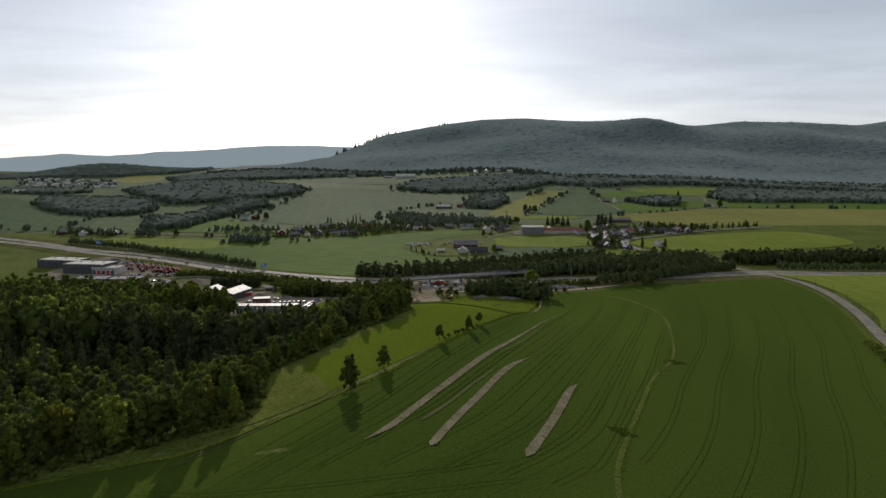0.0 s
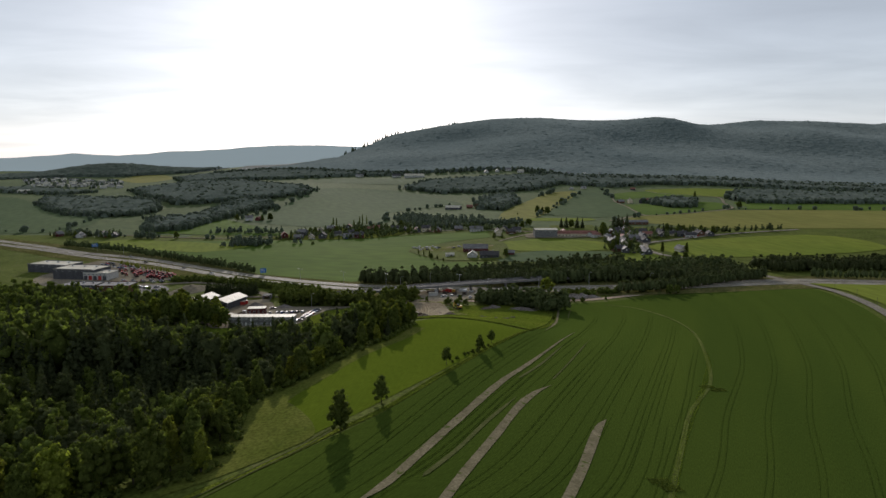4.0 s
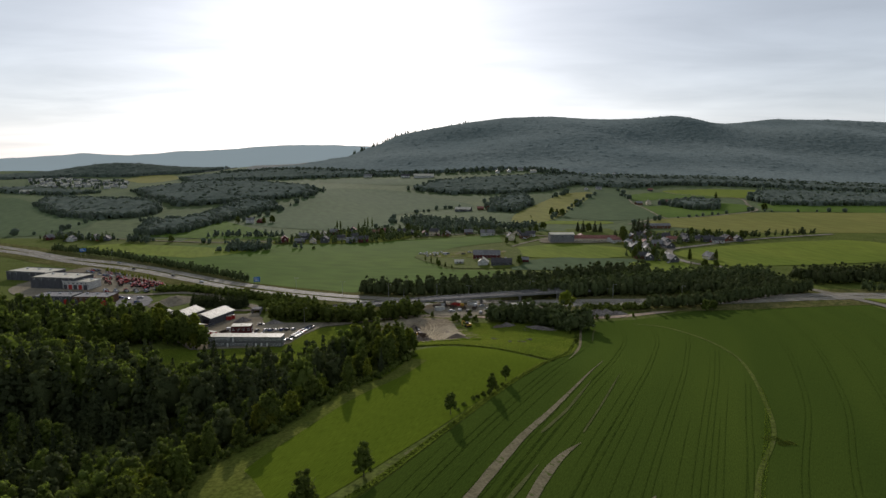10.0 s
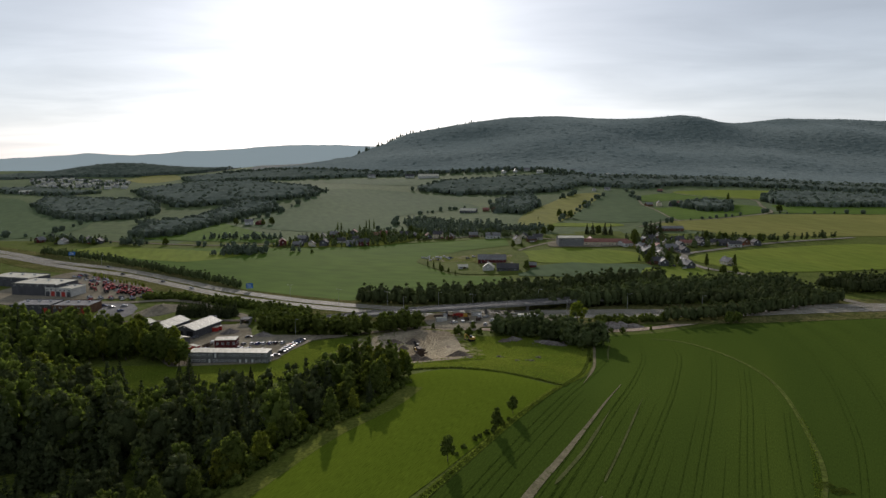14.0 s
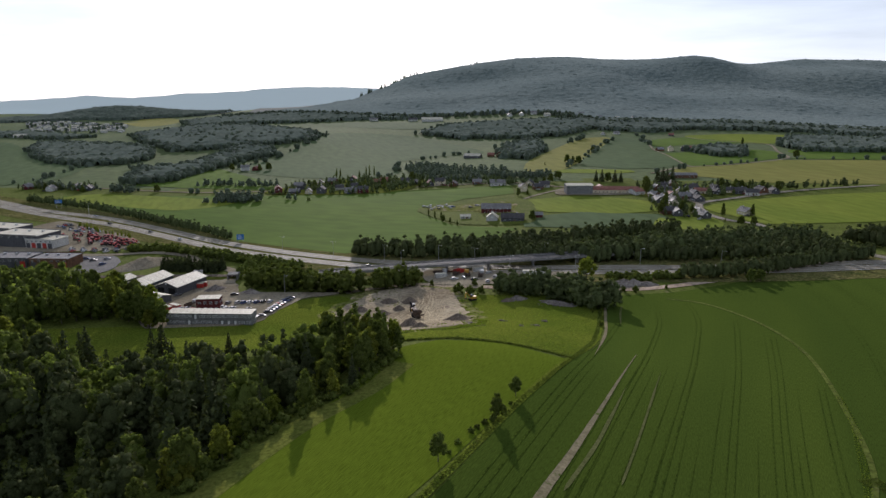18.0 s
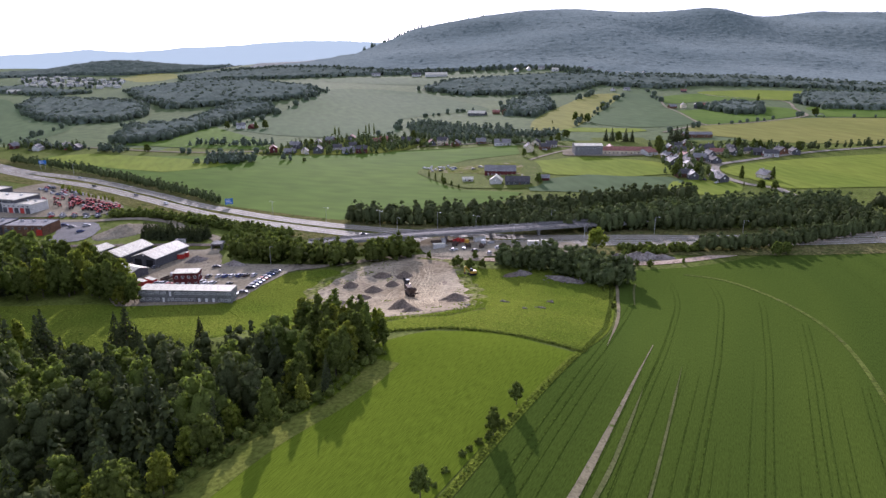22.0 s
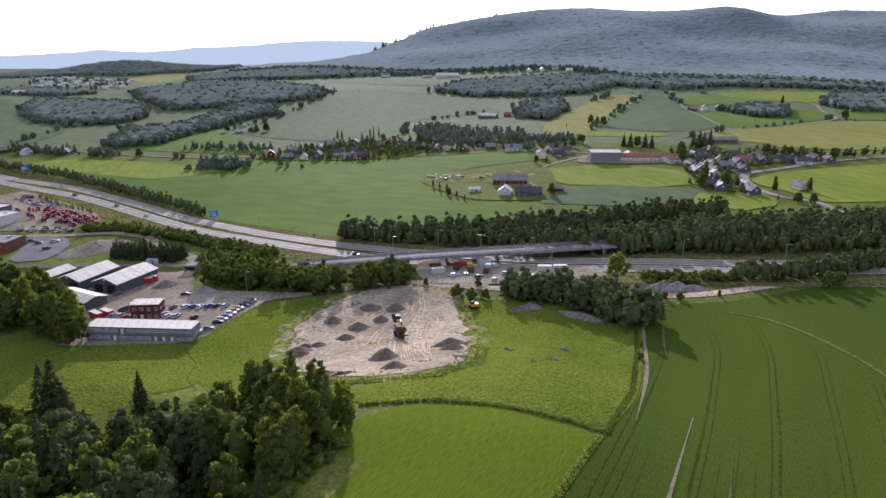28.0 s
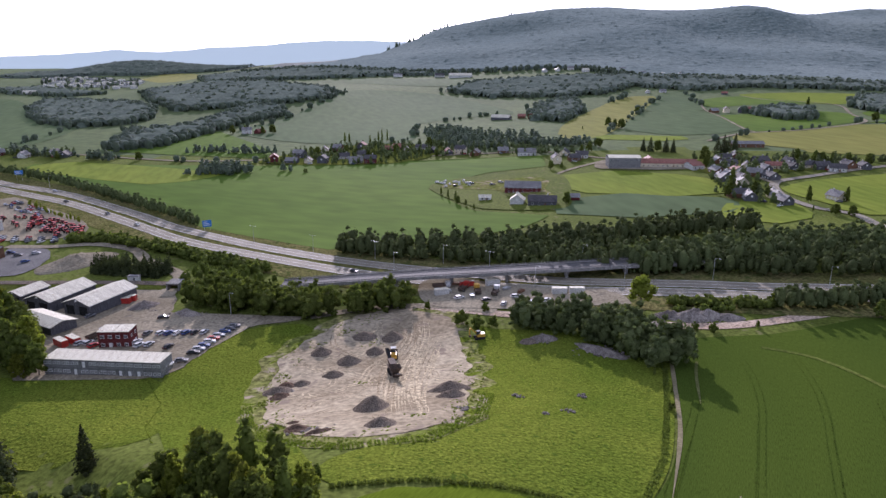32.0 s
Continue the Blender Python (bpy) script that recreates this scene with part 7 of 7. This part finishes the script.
# industrial area
def flat_hall(x, y, length, width, tall, turn, wall, roof, label, gates=0, name="industrial_hall"):
    root = base(name, x, y, turn, label, "industrial hall", z=lowest(x, y, length, width, turn) + 0.3)
    part("wall", cuboid(0, 0, tall / 2 - 0.5, length, width, tall + 1, 0.1), wall, root)
    part("roof", cuboid(0, 0, tall + 0.08, length + 0.3, width + 0.3, 0.25), roof, root)
    for s in (-1, 1):
        part("parapet", cuboid(0, s * (width / 2 + 0.05), tall + 0.35, length + 0.3, 0.22, 0.5), wall, root)
    for k in range(3):
        part("roof_unit", cuboid(-length * 0.3 + k * length * 0.3, width * 0.15, tall + 0.7, 1.6, 1.3, 1.0), STEEL, root)
    for k in range(gates):
        part("gate", cuboid(length * (-0.4 + 0.8 * k / max(1, gates - 1)), -width / 2 - 0.04, 1.9, 3.2, 0.1, 3.6), MACHINE_RED if k % 2 else WALL_GREY, root)
    for k in range(6):
        window(root, 1.6, 1.0, (length * (-0.42 + 0.84 * k / 5), -width / 2 - 0.03, tall - 1.2), 0, far=True)
    return root


flat_hall(-322, 607, 38, 24, 8.5, -8, WALL_GREY, ROOF_LIGHT, "large grey hall with white flat roof")
flat_hall(-302, 600, 22, 16, 6, -8, WALL_WHITE, ROOF_LIGHT, "workshop with white flat roof and red gates", 5)
flat_hall(-260, 544, 24, 18, 5.5, 2, WALL_BROWN, ROOF_GREY, "low dark brown hall with grey flat roof", 2)
flat_hall(-288, 545, 26, 18, 5.5, 2, WALL_GREY, ROOF_GREY, "low grey hall with grey flat roof", 2)
flat_hall(-365, 640, 40, 22, 7, -12, WALL_GREY, ROOF_LIGHT, "long grey hall with pale roof")

TRACTOR = []


def tractor(x, y, turn, group="red machines in the dealer's yard"):
    m = Matrix.Translation((x, y, height(x, y) + 0.36)) @ Matrix.Rotation(radians(turn), 4, "Z")
    if TRACTOR:
        return copy_thing(TRACTOR[0], m)
    ob = tagged(new("tractor"), "red farm tractor parked on gravel", "tractor", group)
    part("hood", cuboid(1.1, 0, 1.35, 2.2, 0.9, 0.8, 0.12), MACHINE_RED, ob)
    part("cab", cuboid(-0.7, 0, 2.0, 1.5, 1.5, 1.5, 0.12), GLASS, ob)
    part("cab_roof", cuboid(-0.7, 0, 2.82, 1.7, 1.7, 0.16, 0.15), MACHINE_RED, ob)
    for b in (-0.95, 0.95):
        wheel(ob, (-0.9, b, 0.85), 0.85, 0.5, False)
        wheel(ob, (1.6, b * 0.9, 0.55), 0.55, 0.35, False)
        part("fender", cuboid(-0.9, b, 1.78, 1.3, 0.5, 0.1), MACHINE_RED, ob)
    ob.matrix_basis = m
    TRACTOR.append(ob)
    return ob


rt = random.Random(8)
for k in range(9):
    for j in range(4):
        u, w = k / 8, j / 3
        x, y = -292 + 46 * u + 10 * w, 636 - 22 * u - 16 * w
        if rt.random() < 0.62:
            tractor(x + rt.uniform(-1, 1), y + rt.uniform(-1, 1), rt.uniform(0, 360))
        else:
            car(x, y, rt.uniform(0, 180), rt.randrange(6), "in the machinery yard", "cars in the machinery yard")
for k in range(26):
    u, w = rt.random(), rt.random()
    x, y = -318 + 70 * u + 6 * w, 652 - 38 * u - 26 * w
    if k % 3:
        tractor(x, y, rt.uniform(0, 360))
    else:
        container(x, y, rt.uniform(-30, 30), (MACHINE_RED, WALL_WHITE, STEEL, WALL_GREY)[k % 4], "steel storage container among parked machines", height(x, y) + 0.3)
for k in range(34):
    u, w = rt.random(), rt.random()
    car(-345 + 52 * u + 8 * w, 687 - 34 * u - 20 * w, rt.uniform(-40, -20), rt.randrange(6), "in rows on the dealer's lot", "cars in the machinery yard")
for k in range(16):
    car(-278 + 40 * k / 15, 590 - 4 * (k % 3), rt.uniform(60, 110), rt.randrange(6), "along the workshop yard", "cars in the machinery yard")

# ---- farm, school and hamlet across the motorway ----
drape("farmyard", [(-46, 741), (0, 776), (53, 768), (56, 680), (44, 655), (15, 658), (-8, 670)], GRASS, "worn grassy farmyard", "yard", lift=0.5, step=5)
drape("farmyard", [(-38, 738), (-20, 752), (8, 748), (30, 760), (44, 742), (40, 716), (46, 690), (34, 684), (14, 696), (10, 712), (-6, 722), (-24, 726)], SAND_GRASS, "gravelled ground round the barn", "yard", lift=0.65, step=5)
drape("schoolyard", [(84, 800), (95, 782), (166, 782), (172, 800), (150, 830), (100, 830)], YARD, "pale schoolyard", "yard", lift=0.6, step=5)
drape("schoolyard", [(176, 760), (260, 790), (300, 800), (290, 830), (180, 830), (160, 800)], VERGE, "gardens among the houses", "gardens", lift=0.6, step=6)
drape("gardens", [(-215, 840), (-100, 840), (-60, 880), (-60, 950), (-140, 960), (-200, 900)], VERGE, "gardens of the hamlet", "gardens", lift=0.7, step=8)
house(24, 712, 25, 11, 4.6, 8.2, -1, WALL_RED, ROOF_GREY, "long red barn with grey roof", "barn", 7, False, category="barn")
house(36, 671, 18, 8.5, 3.4, 6.6, -4, WALL_GREY, ROOF_DARK, "grey farmhouse with dark tiled roof", "farmhouse", 4)
house(20, 676, 8, 9, 3.4, 6.8, 82, WALL_WHITE, ROOF_LIGHT, "white farmhouse wing with pale roof", "farmhouse", 2)
house(56, 681, 9, 6, 2.8, 4.6, 0, WALL_RED, ROOF_GREY, "small red farm shed", "shed", 0, False, category="shed")
house(-2, 690, 8, 5, 2.4, 3.8, 5, WALL_WHITE, ROOF_LIGHT, "low white shed in the farmyard", "shed", 2, False, category="shed")
rb = random.Random(3)
for k in range(16):
    x, y = -28 + rb.uniform(-14, 16), 745 + rb.uniform(-10, 10)
    bale = base("hay_bale", x, y, rb.uniform(0, 180), "round hay bale wrapped in white plastic", "hay bale", "wrapped bales in the farmyard", sink=-0.45)
    n = 10
    v, f = prism([(math.cos(2 * math.pi * q / n) * 0.75, math.sin(2 * math.pi * q / n) * 0.75) for q in range(n)], -0.65, 0.65)
    part("wrap", ([(z * 1.6, px * 1.2, py + 0.75) for px, py, z in v], f), WALL_WHITE, bale)
for x, y, turn in ((-14, 742, 20), (-26, 735, 60), (8, 742, 0), (2, 735, 30)):
    car(x, y, turn, rb.randrange(6), "in the farmyard", "cars in the farmyard").location.z += 0.35
school = base("sports_hall", 106, 795, 2, "tall pale grey school sports hall", "sports hall", z=0.9)
part("wall", cuboid(0, 0, 4.2, 25, 16, 9.4, 0.1), WALL_MODULE, school)
part("roof", roof_shape(25, 16, 8.9, 10.2, 0.4, 0.25), ROOF_LIGHT, school)
for k in range(5):
    window(school, 2.2, 1.2, (-10 + 5 * k, -8.03, 7.2), 0)
house(141, 797, 46, 11, 3.6, 6.4, -1, WALL_CREAM, ROOF_RED, "long low school wing with red roof", "school", 11, False, category="school")
house(129, 806, 14, 10, 3.6, 6.6, 86, WALL_CREAM, ROOF_RED, "school wing with red gable roof", "school", 3, False, category="school")
house(160, 788, 10, 14, 3.4, 5.6, 20, WALL_WHITE, ROOF_RED, "school annexe with red roof", "school", 3, False, category="school")
WALLS = (WALL_WHITE, WALL_WHITE, WALL_CREAM, WALL_RED, WALL_BROWN, WALL_GREY, WALL_GREY)
WORDS = {"white_painted_boards": "white", "cream_painted_boards": "cream", "red_painted_boards": "red", "brown_stained_boards": "brown", "grey_sheet_cladding": "grey"}
ROOFS = (ROOF_DARK, ROOF_DARK, ROOF_RED, ROOF_GREY, ROOF_GREY, ROOF_DARK)
ROOF_WORDS = {"dark_roof_tiles": "dark tiled", "red_clay_tiles": "red tiled", "grey_felt_roof": "pale grey"}
rh = random.Random(12)
SPOTS = [(-206, 852), (-187, 846), (-172, 848), (-158, 848), (-127, 848), (-113, 847), (-129, 884), (-159, 911), (-143, 871), (-107, 918), (-100, 930), (-88, 909), (-76, 926), (-139, 931), (-173, 911), (-189, 876), (-62, 905), (-45, 892), (-33, 892), (-18, 880), (8, 885), (54, 818), (64, 858), (78, 842), (70, 828),
         (163, 688), (168, 679), (186, 686), (184, 668), (182, 742), (197, 759), (205, 748), (200, 786), (219, 812), (190, 798), (185, 811), (235, 790), (250, 796), (259, 792), (266, 782), (281, 798), (292, 795), (222, 682), (176, 752), (188, 770), (172, 768), (210, 775), (222, 790), (240, 808), (196, 828), (208, 838), (168, 740), (178, 726),
         (-496, 869), (-462, 858), (-440, 872), (-424, 866), (-310, 1052), (-295, 1056), (300, 1236), (318, 1240), (337, 1238), (350, 1241), (260, 1512), (290, 1530), (395, 1515), (30, 1190), (44, 1180), (52, 1196)]
for k, (x, y) in enumerate(SPOTS):
    wall, roof = WALLS[rh.randrange(7)], ROOFS[rh.randrange(6)]
    tall = rh.choice((2.9, 3.2, 5.2))
    if x > 150 and 660 < y < 840:
        wall, tall = (WALL_BROWN, WALL_GREY, WALL_CREAM, WALL_GREY, WALL_WHITE)[k % 5], min(tall, 3.2)
    house(x, y, rh.uniform(9, 13), rh.uniform(7, 8.5), tall, tall + rh.uniform(2.4, 3.2), rh.uniform(-20, 20) + rh.choice((0, 90)), wall, roof,
          "%s wooden house with %s roof" % (WORDS[wall.name], ROOF_WORDS[roof.name]), "house", 3 if y < 1000 else 1, True, "houses of the hamlets")
    if y < 960 and k % 2 == 0:
        car(x + rh.uniform(-7, 7), y - 9, rh.uniform(0, 180), rh.randrange(6), "beside a house", "cars at the houses").location.z += 0.3
house(30, 866, 16, 9, 3.6, 6.8, 3, WALL_WHITE, ROOF_GREY, "white barn with grey roof at the hamlet", "barn", 4, False, category="barn")
house(238, 905, 30, 10, 3.4, 5.6, 2, WALL_BROWN, ROOF_GREY, "long brown hall with grey roof behind spruces", "barn", 6, False, category="barn")
house(2, 1184, 26, 12, 4.2, 7.4, -18, WALL_GREY, ROOF_LIGHT, "farm barn with pale roof above the wood", "barn", 5, False, category="barn")
house(-101, 1820, 52, 18, 6, 11, 6, WALL_WHITE, ROOF_LIGHT, "long white barn with pale roof high on the slope", "barn", 8, False, category="barn")
house(-150, 1835, 22, 12, 5, 9, 0, WALL_WHITE, ROOF_DARK, "white farmhouse high on the slope", "farmhouse", 3)
house(-250, 1850, 20, 10, 5, 8, 0, WALL_WHITE, ROOF_GREY, "white farmhouse on the far slope", "farmhouse", 3)
house(-1068, 1704, 34, 14, 5, 9, 10, WALL_WHITE, ROOF_LIGHT, "pale farm hall in front of a wood", "barn", 5, False, category="barn")
for k, (x, y) in enumerate(((151, 1866), (180, 1823), (265, 1842), (230, 1830), (300, 1790), (340, 1780), (210, 1850), (420, 1760), (380, 1790), (120, 1850), (90, 1840))):
    house(x, y, 15, 10, 5, 8.5, 10 * k, WALL_WHITE, (ROOF_GREY, ROOF_LIGHT)[k % 2], "distant white house at the hill's foot", "house", 2, False, "houses below the hill")
# housing estate on the far left slope
_first = None
for k in range(66):
    row = k // 14
    u, v = ((k % 14) + rh.uniform(-0.4, 0.4)) / 13, (row + rh.uniform(-0.4, 0.4)) / 4
    x, y = -1110 + 210 * u + v * (-304 + 130 * u), 1800 + 50 * u + v * (450 - 110 * u)
    turn = rh.uniform(-30, 30)
    if k < 3:
        ob = house(x, y, (12, 15, 10)[k], 8, 5.5, 8, turn, WALL_WHITE, (ROOF_GREY, ROOF_LIGHT, ROOF_LIGHT)[k], "white house of the distant housing estate", "house", 0, False, "houses of the distant estate")
        _first = (_first or []) + [ob]
    else:
        src = _first[k % 3]
        copy_thing(src, Matrix.Translation((x, y, height(x, y) - 0.3)) @ Matrix.Rotation(radians(turn), 4, "Z"))
_spots = []
for k in range(170):
    u, v = rh.uniform(-0.03, 1.03), rh.uniform(-0.1, 1.1)
    _spots.append((-1110 + 210 * u + v * (-304 + 130 * u), 1800 + 50 * u + v * (450 - 110 * u), rh.uniform(5, 10), rh.uniform(0.9, 1.4), k % 3))
wood("garden_greenery", _spots, DOT_BROAD, NEEDLE_FAR, "trees among the houses of the distant estate", "garden trees")
# garden trees among the houses
_spots = []
for outline, seed in (([(-215, 838), (-100, 838), (-60, 870), (0, 880), (60, 840), (80, 850), (40, 900), (-60, 955), (-140, 965), (-200, 905)], 1), ([(155, 672), (180, 660), (195, 680), (190, 740), (260, 786), (300, 800), (290, 835), (170, 835), (165, 760), (150, 700)], 2), ([(-510, 862), (-420, 855), (-420, 885), (-500, 890)], 3)):
    for x, y, rng in scatter(outline, 6.6, 200 + seed):
        if rng.uniform() < 0.68 and min(math.hypot(x - a, y - b) for a, b in SPOTS) > 7:
            _spots.append((x, y, rng.uniform(3, 9.5), rng.uniform(0.8, 1.2), int(rng.integers(0, 3))))
wood("garden_greenery", _spots, BROAD_OFF, LEAF_DARK, "garden trees and hedges among the houses", "garden trees")
